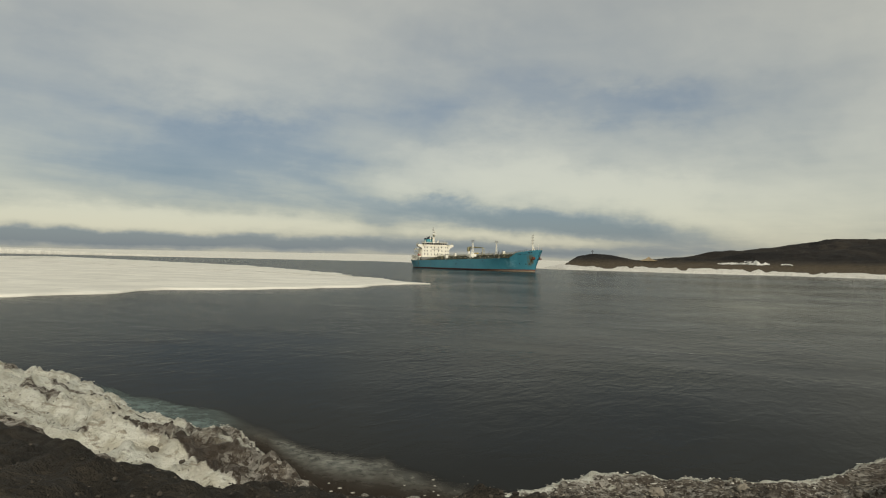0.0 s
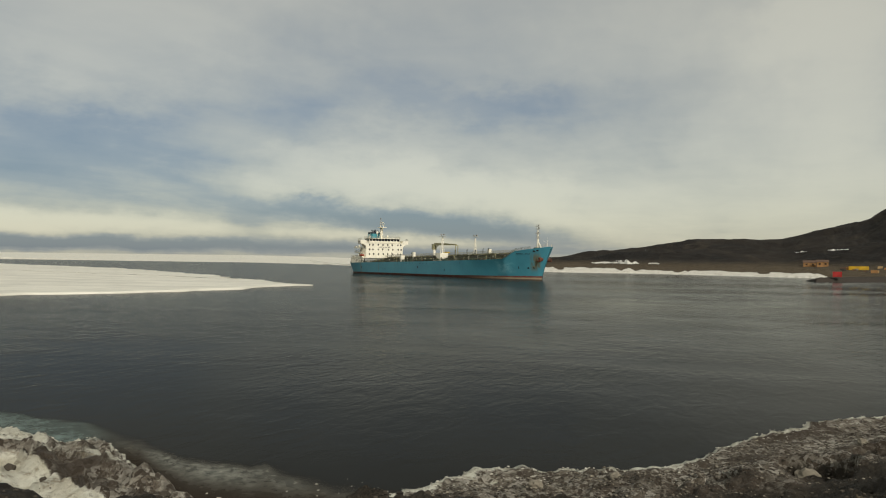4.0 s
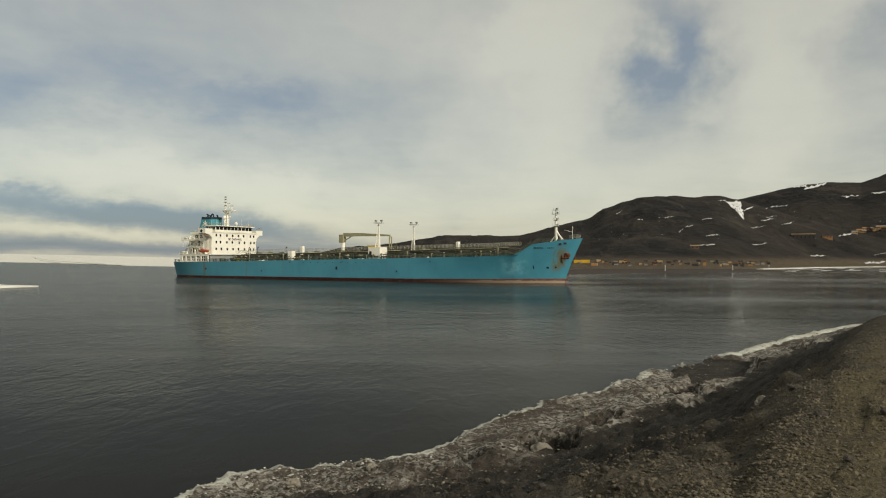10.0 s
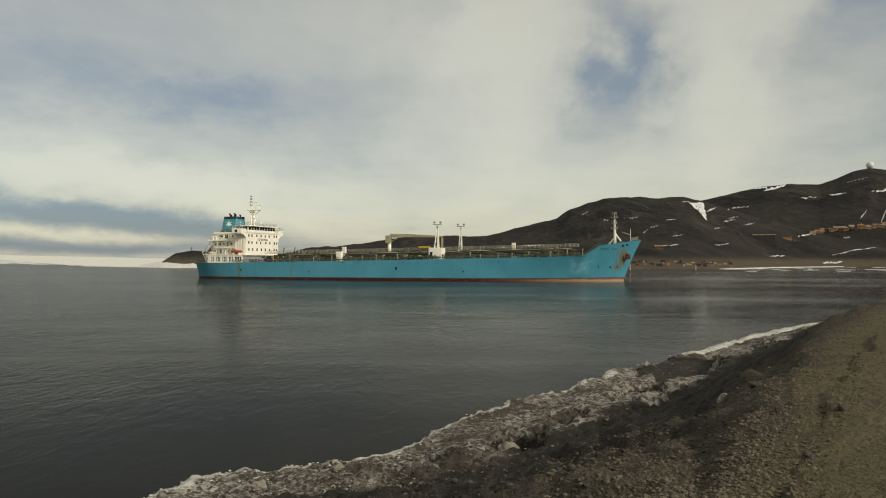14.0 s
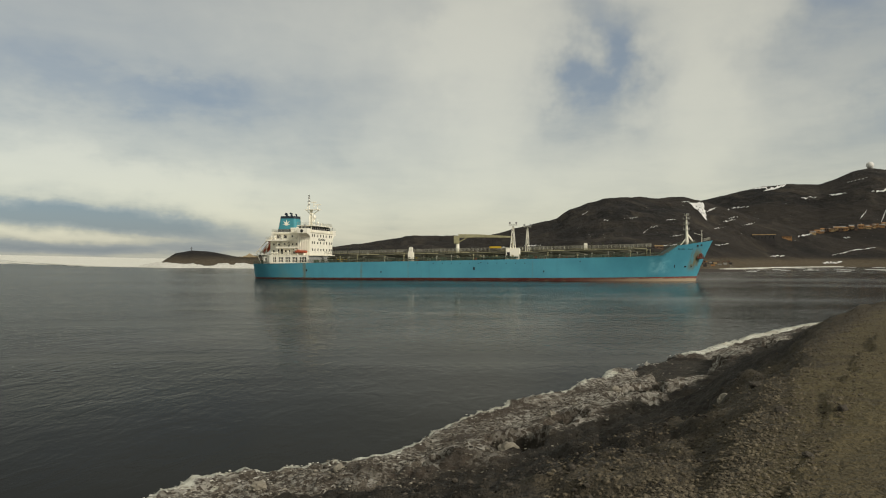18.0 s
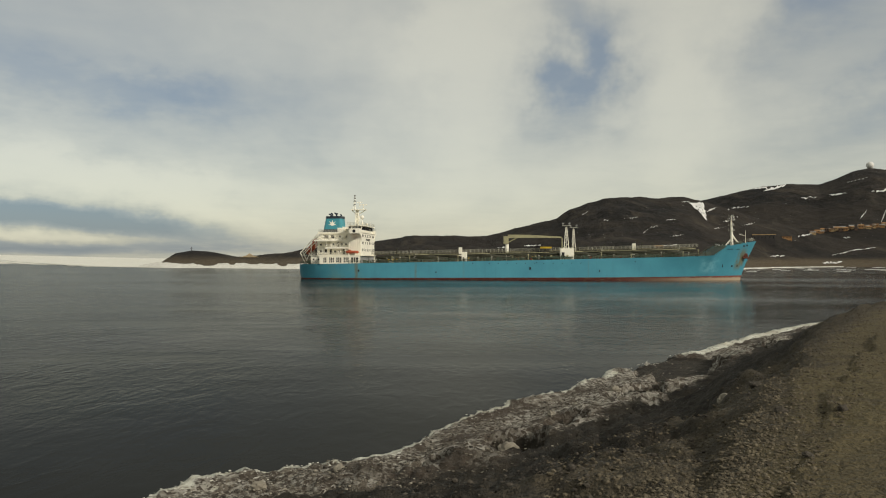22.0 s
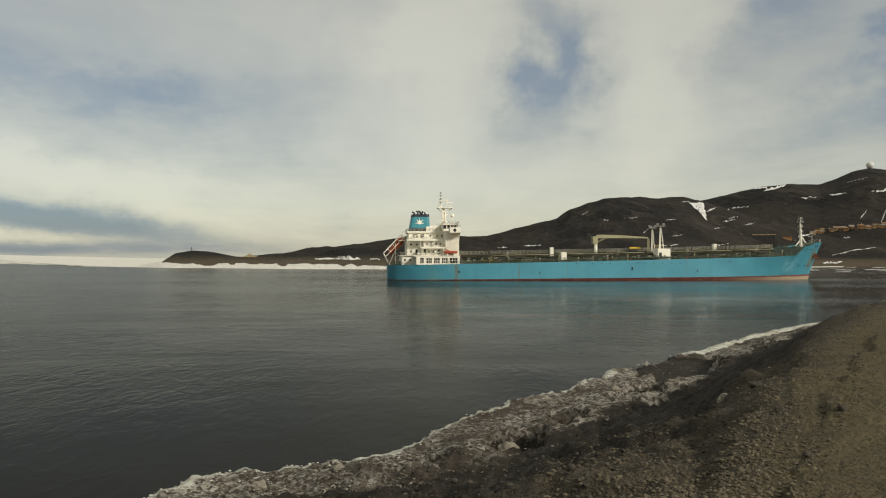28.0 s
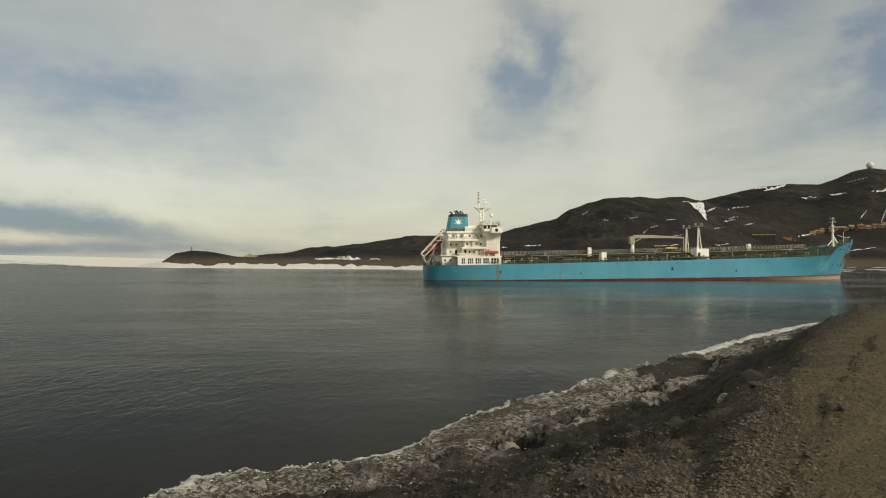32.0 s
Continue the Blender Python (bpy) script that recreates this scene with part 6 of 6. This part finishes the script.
def snow_bank(a0, a1, high, seed):
    """A long low drift lying on the flat above the far beach."""
    n, m = 44, 8

    def at(i, j):
        u, v = i / n, j / m
        a = a0 + (a1 - a0) * u
        r = quick_land(a, -0.06) + 16 * (v - 0.5) + 3.0 * fbm(u * 5, seed, 1.0, 3)
        swell = max(0.0, math.sin(math.pi * u)) ** 0.6 * (0.55 + 0.6 * fbm(u * 6 + seed, 0.0, 2.0, 4))
        return (*polar(a, r), land_height(a, r) - 0.4 + (0.5 + high * max(0.0, swell)) * math.sin(math.pi * v) ** 0.7)

    me = grid_mesh("snow_bank", n + 1, m + 1, at)
    me.materials.append(SNOW)
    tagged(new("snow_bank", me), "long white snow bank above the far beach", "snow", "snow banks above the beach")


snow_bank(-9.9, -8.2, 1.2, 2.0)
snow_bank(-8.5, -6.4, 3.4, 5.0)
snow_bank(-5.7, -4.9, 0.9, 8.0)
srng = random.Random(11)
for k in range(90):
    a = srng.uniform(9.5, 31)
    el = srng.uniform(1.2, min(4.2, 0.3 * a - 0.8)) if a < 16 else srng.uniform(1.2, 4.4)
    snow_patch(a, el, srng.uniform(0.3, 1.5), srng.uniform(0.3, 1.3), srng.uniform(-0.6, 0.8), 50 + k * 0.37)


# snow and ice banked along the far shore
def shore_snow(a0, a1, label, inner=18, high=2.2, seed=0.0):
    azs = list(np.arange(a0, a1 + 0.01, 0.05))
    rows = 14

    def at(i, j):
        a = azs[j]
        u = i / rows
        taper = max(0.0, min(1.0, (a - a0) / 0.8, (a1 - a) / 0.8))
        gap = ease(2.2 * (fbm(a * 0.7 + seed, 3.0, 0, 4) + 0.5))
        wob = (0.8 + 0.28 * fbm(a * 0.6 + seed, 0, 0, 3)) * taper * (0.4 + 0.6 * gap)
        r = lerp(a, COAST_AZ, COAST_R) - 9 + 1.6 * fbm(a * 3.0, seed, 2.0, 4) + (inner * wob + 10) * u
        ledge = abs(noise.noise(Vector((a * 1.1, u * 7.0 + 0.6 * fbm(a * 0.8, 0, 4.0, 3), seed))))
        z = 0.45 * min(1, u * 10) + high * wob * min(1.0, u * 1.25) ** 0.75 + high * 0.3 * (ledge - 0.3) * gap + 0.22 * fbm(a * 2.5, u * 8, seed, 3)
        if u == 0:
            return (*polar(a, r), -0.6)
        return (*polar(a, r), max(z, 0.05) if u < 0.93 else min(z, land_height(a, r)) - 0.4)

    me = grid_mesh("shore_ice", rows + 1, len(azs), at)
    me.materials.append(SHORE_ICE)
    return tagged(new("shore_ice", me), label, "ice")


SHORE_ICE = snow_material("dirty_ice_foot", (0.74, 0.72, 0.64), 0.85, (0.24, 0.19, 0.13), 0.12)
shore_snow(-22.5, -6.3, "white ice foot banked along the far headland", 34, 3.9, 1.0)
shore_snow(-7.0, 6.5, "broken ice foot along the far beach", 26, 2.7, 4.0)
shore_snow(20.5, 28.6, "thin shore ice at the head of the bay", 9, 0.25, 7.0)

# rock causeway in front of the settlement
DARK_FILL = stone_material("causeway_fill", (0.022, 0.019, 0.016), (0.05, 0.042, 0.034), (0.08, 0.07, 0.058))


def build_causeway():
    azs = list(np.arange(5.0, 23.6, 0.12))

    def at(i, j):
        a = azs[j]
        near = lerp(a, [5, 5.6, 9, 14, 18, 21, 23.5], [392, 374, 400, 432, 462, 492, 525])
        far = near + lerp(a, [5, 5.8, 8, 18, 23.5], [3, 14, 26, 30, 6])
        top = lerp(a, [5, 5.8, 9, 20, 23.5], [0.3, 2.0, 2.3, 2.0, 0.4]) + 0.25 * fbm(a * 5, 0, 0, 4)
        u = (0, 0.12, 0.2, 0.5, 0.8, 0.9, 1.0)[i]
        z = (-0.8, 0.6 * top, top, top + 0.2 * fbm(a * 3, 9, 0, 3), top, 0.6 * top, -0.8)[i]
        return (*polar(a, near + (far - near) * u + 0.8 * fbm(a * 8, i, 2, 3)), z)

    me = grid_mesh("causeway", 7, len(azs), at)
    me.materials.append(DARK_FILL)
    return tagged(new("causeway", me), "low dark rock-fill causeway along the water", "causeway", kind="structure")


build_causeway()


def paint_flat(name, c, r=0.6):
    return paint(name, c, r, 0.3, 0.55, 0.4)


FAR_YELLOW = paint_flat("container_yellow", (0.6, 0.38, 0.02))
FAR_RED = paint_flat("crate_red", (0.42, 0.03, 0.025))
FAR_BROWN = paint_flat("cladding_brown", (0.14, 0.085, 0.055))
FAR_TAN = paint_flat("cladding_tan", (0.48, 0.33, 0.16))
HUT_TAN = paint_flat("old_timber", (0.3, 0.23, 0.13))
FAR_ORANGE = paint_flat("cladding_orange", (0.36, 0.19, 0.07))
FAR_GREY = paint_flat("roof_grey", (0.3, 0.29, 0.26))
FAR_DARK = paint_flat("cladding_dark", (0.035, 0.03, 0.027))
FAR_WHITE = paint_flat("far_white", (0.7, 0.69, 0.63))


def seat(name, a, r, label, category, group="", z=None):
    """An empty standing on the far ground, its x axis along the shore."""
    e = tagged(new(name), label, category, group)
    zz = z if z is not None else land_height(a, r) - 0.15
    e.matrix_basis = pose(*polar(a, r), zz, 0, 0, -a)
    return e


def far_building(a, el, w2, d, h, wall, roof, label, group="", flat=False, r=None, z=None):
    rr = r if r is not None else on_land(a, el)[0]
    b = seat("building", a, rr, label, "building", group, z)
    bm = bmesh.new()
    box(bm, -w2 / 2, w2 / 2, -d / 2, d / 2, -6.0, h, 0.05)
    part("wall", bm, wall, b)
    bm = bmesh.new()
    if flat:
        box(bm, -w2 / 2 - 0.4, w2 / 2 + 0.4, -d / 2 - 0.4, d / 2 + 0.4, h, h + 0.9)
    else:
        v = [bm.verts.new(p) for p in ((-w2 / 2 - 0.4, -d / 2 - 0.5, h), (w2 / 2 + 0.4, -d / 2 - 0.5, h), (w2 / 2 + 0.4, d / 2 + 0.5, h), (-w2 / 2 - 0.4, d / 2 + 0.5, h), (-w2 / 2 - 0.4, 0, h + d * 0.28), (w2 / 2 + 0.4, 0, h + d * 0.28))]
        for f in ((0, 1, 5, 4), (2, 3, 4, 5), (1, 2, 5), (3, 0, 4), (3, 2, 1, 0)):
            bm.faces.new([v[i] for i in f])
    part("roof", bm, roof, b)
    n = max(2, int(w2 / 4))
    for k in range(n):
        x = -w2 / 2 + w2 * (k + 0.5) / n
        bm = bmesh.new()
        box(bm, x - 0.7, x + 0.7, -d / 2 - 0.06, -d / 2 + 0.1, h * 0.4, h * 0.75)
        part("window", bm, GLASS, b)
    return b


def container(a, r, mat, label, l=6.06, z=None, turn=0.0):
    e = seat("shipping_container", a, r, label, "container", "", z)
    e.matrix_basis = e.matrix_basis @ pose(0, 0, 0, 0, 0, turn)
    bm = bmesh.new()
    box(bm, -l / 2, l / 2, -1.2, 1.2, 0.15, 2.6, 0.04)
    part("container_box", bm, mat, e)
    n = int(l / 0.6)
    for k in range(n):
        bm = bmesh.new()
        x = -l / 2 + l * (k + 0.5) / n
        box(bm, x - 0.12, x + 0.12, -1.26, -1.18, 0.3, 2.45)
        part("side_rib", bm, mat, e)
    for s in (-1, 1):
        bm = bmesh.new()
        box(bm, s * l / 2 - 0.1, s * l / 2 + 0.1, -1.27, 1.27, -0.1, 2.65)
        part("corner_frame", bm, mat, e)


def on_plain(a, el):
    return on_land(a, el)[0]


container(7.9, on_plain(8.0, -0.35), FAR_YELLOW, "yellow steel container beside the beach road")
container(8.45, on_plain(8.4, -0.35), FAR_YELLOW, "yellow steel container beside the beach road", 6.06, None, 6)
container(6.9, 384, FAR_RED, "bright red crate on the causeway", 3.6, 2.2)
far_building(5.2, -0.15, 9, 6, 3.2, FAR_ORANGE, FAR_BROWN, "low orange-brown shed above the beach")
far_building(6.0, -0.15, 8, 6, 3.6, FAR_ORANGE, FAR_BROWN, "low orange-brown shed above the beach")
far_building(16.4, 0.75, 7, 4, 2.6, FAR_BROWN, FAR_TAN, "brown hut beside the hill road", flat=True)
big = far_building(23.6, 1.3, 27, 14, 7.5, FAR_DARK, FAR_TAN, "large dark hall with a pale roof edge", flat=True)
far_building(25.1, 1.45, 12, 6, 3.0, FAR_ORANGE, FAR_BROWN, "low orange shed beside the dark hall", flat=True)
crng = random.Random(3)
mats = (FAR_BROWN, FAR_TAN, FAR_ORANGE, FAR_TAN, FAR_ORANGE, FAR_TAN)
for k in range(30):
    a = 26.65 + k * 0.15 + crng.uniform(-0.06, 0.06)
    el = 1.78 + 0.1 * (a - 26.6) + crng.uniform(-0.05, 0.1)
    far_building(a, el, crng.uniform(4, 8), crng.uniform(4, 7), crng.uniform(2.4, 4.0), mats[k % 6], (FAR_BROWN, FAR_GREY, FAR_ORANGE)[k % 3], "brown and orange station building on the slope", "station buildings", flat=k % 3 == 0)
# vehicles, drums and crates scattered on the yard behind the causeway
def crate(a, r, w2, d, h, mat, name, label, category):
    e = seat(name, a, r, label, category, "stores on the yard")
    bm = bmesh.new()
    box(bm, -w2 / 2, w2 / 2, -d / 2, d / 2, 0.0, h, 0.06)
    part("box", bm, mat, e)
    bm = bmesh.new()
    box(bm, -w2 / 2 - 0.08, w2 / 2 + 0.08, -d / 2 - 0.08, d / 2 + 0.08, h, h + 0.15)
    part("cover", bm, mat, e)


def vehicle(a, r, mat, label):
    e = seat("loader", a, r, label, "vehicle")
    bm = bmesh.new()
    box(bm, -2.4, 1.4, -1.1, 1.1, 0.8, 2.0, 0.1)
    part("body", bm, mat, e)
    bm = bmesh.new()
    box(bm, -0.6, 0.9, -0.9, 0.9, 2.0, 3.2, 0.1)
    cab = part("cab", bm, mat, e)
    bm = bmesh.new()
    box(bm, -0.5, 0.8, -0.95, -0.88, 2.3, 3.0)
    part("cab_window", bm, GLASS, cab)
    bm = bmesh.new()
    rod(bm, (1.2, 0, 1.2), (3.2, 0, 0.9), 0.18)
    box(bm, 2.8, 3.6, -1.2, 1.2, 0.3, 1.2, 0.05)
    part("bucket", bm, FAR_DARK, e)
    for x in (-1.6, 0.8):
        for y in (-1.15, 1.15):
            bm = bmesh.new()
            rod(bm, (x, y - 0.2, 0.7), (x, y + 0.2, 0.7), 0.7, seg=12)
            part("wheel", bm, FAR_DARK, e)


for k in range(92):
    a = crng.uniform(6.8, 21.5)
    r = on_plain(a, crng.uniform(-0.55, -0.2))
    crate(a, r, crng.uniform(1.2, 4), crng.uniform(1.2, 2.4), crng.uniform(0.6, 1.8), crng.choice((FAR_BROWN, FAR_TAN, FAR_DARK, FAR_ORANGE, FAR_BROWN, FAR_GREY, FAR_DARK)), "storage_crate", "weathered stores stacked on the gravel yard", "crate")
for a, mat in ((11.4, FAR_ORANGE), (13.6, FAR_BROWN), (17.9, FAR_DARK), (19.6, FAR_BROWN)):
    vehicle(a, on_plain(a, -0.38), mat, "wheeled loader parked on the gravel yard")
for a, r, h in ((14.3, 436, 2.6), (19.0, 474, 2.0), (21.4, 510, 2.0)):
    e = seat("marker_post", a, r, "white marker post on the causeway", "post", "marker posts", 1.7)
    bm = bmesh.new()
    rod(bm, (0, 0, -0.5), (0, 0, h), 0.14, seg=8)
    part("pole", bm, FAR_WHITE, e)
    bm = bmesh.new()
    rod(bm, (0, 0, h), (0, 0, h + 0.35), 0.25, 0.12, 8)
    part("cap", bm, FAR_WHITE, e)

# historic hut with a pyramid roof, and the cross on the headland
hr = on_plain(-14.75, 0.05)
hut = seat("wooden_hut", -14.75, hr, "old tan timber hut with a low pyramid roof", "hut")
hz = 8 + hr * math.tan(radians(0.06)) - land_height(-14.75, hr)
bm = bmesh.new()
box(bm, -6.0, 6.0, -6.0, 6.0, -3.0, hz + 0.6, 0.05)
part("wall", bm, FAR_BROWN, hut)
bm = bmesh.new()
v = [bm.verts.new(p) for p in ((-9.5, -9.5, hz + 0.2), (9.5, -9.5, hz + 0.2), (9.5, 9.5, hz + 0.2), (-9.5, 9.5, hz + 0.2), (-3.2, -3.2, hz + 2.2), (3.2, -3.2, hz + 2.2), (3.2, 3.2, hz + 2.2), (-3.2, 3.2, hz + 2.2), (0, 0, hz + 4.4))]
for f in ((0, 1, 5, 4), (1, 2, 6, 5), (2, 3, 7, 6), (3, 0, 4, 7), (4, 5, 8), (5, 6, 8), (6, 7, 8), (7, 4, 8), (3, 2, 1, 0)):
    bm.faces.new([v[i] for i in f])
part("roof", bm, HUT_TAN, hut)
for x in (-8.8, -4.4, 0, 4.4, 8.8):
    bm = bmesh.new()
    rod(bm, (x, -8.8, -3), (x, -8.8, hz + 0.3), 0.15, seg=6)
    part("veranda_post", bm, FAR_BROWN, hut)
cr = 760.0
cross = seat("memorial_cross", -18.9, cr, "small dark wooden cross on the headland", "cross")
bm = bmesh.new()
box(bm, -0.22, 0.22, -0.22, 0.22, -0.5, 4.2)
part("upright", bm, FAR_DARK, cross)
bm = bmesh.new()
box(bm, -1.1, 1.1, -0.18, 0.18, 2.7, 3.1)
part("crossbar", bm, FAR_DARK, cross)

# radome on the hilltop
rz = land_height(30.2, 1750)
dome = seat("radome", 30.2, 1750, "white radome on the highest hilltop", "radome")
bm = bmesh.new()
ball(bm, (0, 0, 8.0), 7.4, 1.0, 20)
smooth(part("dome_shell", bm, FAR_WHITE, dome))
bm = bmesh.new()
rod(bm, (0, 0, -3), (0, 0, 2.5), 5.0, seg=16)
part("base_ring", bm, FAR_GREY, dome)
for k in range(6):
    snow_patch(28.9 + 0.22 * k, 5.25 + 0.05 * k, 4, 6, 0, 90 + k)

# brash ice and thin floes at the head of the bay
brng = random.Random(21)
for k in range(18):
    a = brng.uniform(20.5, 32.0)
    r = lerp(a, COAST_AZ, COAST_R) * brng.uniform(0.62, 0.97)
    n = 14
    sxx, syy = brng.uniform(2, 9), brng.uniform(5, 40)
    bm = bmesh.new()
    top, low = [], []
    for q in range(n):
        t = math.tau * q / n
        rad = 0.7 + 0.5 * fbm(math.cos(t) + k * 2.3, math.sin(t), 0, 3)
        top.append(bm.verts.new((sxx * rad * math.cos(t), syy * rad * math.sin(t), brng.uniform(0.05, 0.18))))
        low.append(bm.verts.new((sxx * rad * math.cos(t), syy * rad * math.sin(t), -0.2)))
    bm.faces.new(top)
    for q in range(n):
        bm.faces.new((top[q], low[q], low[(q + 1) % n], top[(q + 1) % n]))
    bmesh.ops.recalc_face_normals(bm, faces=bm.faces)
    me = bpy.data.meshes.new("brash_ice")
    bm.to_mesh(me)
    bm.free()
    me.materials.append(SNOW)
    ob = tagged(new("brash_ice", me), "flat piece of thin drift ice on the water", "ice", "drift ice pieces")
    ob.matrix_basis = pose(*polar(a, r), 0, 0, 0, -a + brng.uniform(-30, 30))

SHIP_ROWS = [
    (0, -265.6, 497.4, -32.00, 0.20), (1, -233.0, 463.2, -33.43, 0.17), (2, -200.5, 428.9, -34.85, 0.14), (3, -171.0, 397.9, -35.50, 0.10),
    (4, -146.8, 371.1, -35.20, 0.04), (5, -125.5, 347.6, -34.59, -0.02), (6, -105.8, 326.9, -33.68, -0.05), (7, -86.4, 304.2, -32.87, -0.04),
    (8, -69.0, 284.4, -31.79, -0.02), (9, -54.7, 277.9, -28.68, 0.00), (10, -46.1, 278.9, -25.96, 0.02), (10.5, -41.5, 280.1, -24.42, 0.03),
    (11, -37.0, 281.4, -22.80, 0.04), (11.5, -32.9, 282.9, -21.43, 0.05), (12, -29.3, 284.5, -20.07, 0.07), (13, -22.0, 285.9, -18.38, 0.10),
    (14, -15.8, 286.3, -16.97, 0.14), (16.5, 2.2, 285.8, -13.93, 0.27), (17, 5.2, 285.5, -13.15, 0.30), (18, 11.1, 287.5, -10.96, 0.35),
    (19, 17.1, 288.3, -8.61, 0.40), (20, 21.9, 289.4, -8.01, 0.44), (21, 26.4, 290.0, -6.67, 0.47), (22, 30.9, 291.4, -6.09, 0.51),
    (22.5, 33.6, 292.2, -5.36, 0.52), (23, 37.1, 292.8, -4.62, 0.54), (23.5, 40.6, 292.5, -3.84, 0.55), (24, 44.6, 292.2, -3.04, 0.57),
    (24.5, 48.1, 293.4, -2.36, 0.58), (25, 51.0, 294.6, -1.65, 0.60), (25.5, 53.5, 294.1, -0.32, 0.62), (27.5, 63.5, 291.9, 5.28, 0.69),
    (28, 65.9, 291.4, 6.12, 0.71), (29, 70.9, 291.4, 6.56, 0.74), (30, 73.9, 291.2, 7.01, 0.78), (31, 77.5, 290.9, 7.26, 0.81),
    (32, 80.2, 290.5, 7.95, 0.85),
]


def motions():
    walk(ship, [(t, pose(x, y, 0, 0, -0.5 * trim, head)) for t, x, y, head, trim in SHIP_ROWS])
    walk(water, [(t, pose(0.25 * t, -0.12 * t, 0)) for t in (0, 16, 32)])
    walk(cloud_dome, [(t, pose(0, 0, 0, 0, 0, turn)) for t, turn in ((0, -2.5), (6, -1.2), (13, 0), (20, 2.6), (26, 4.8), (32, 7.0))])


motions()
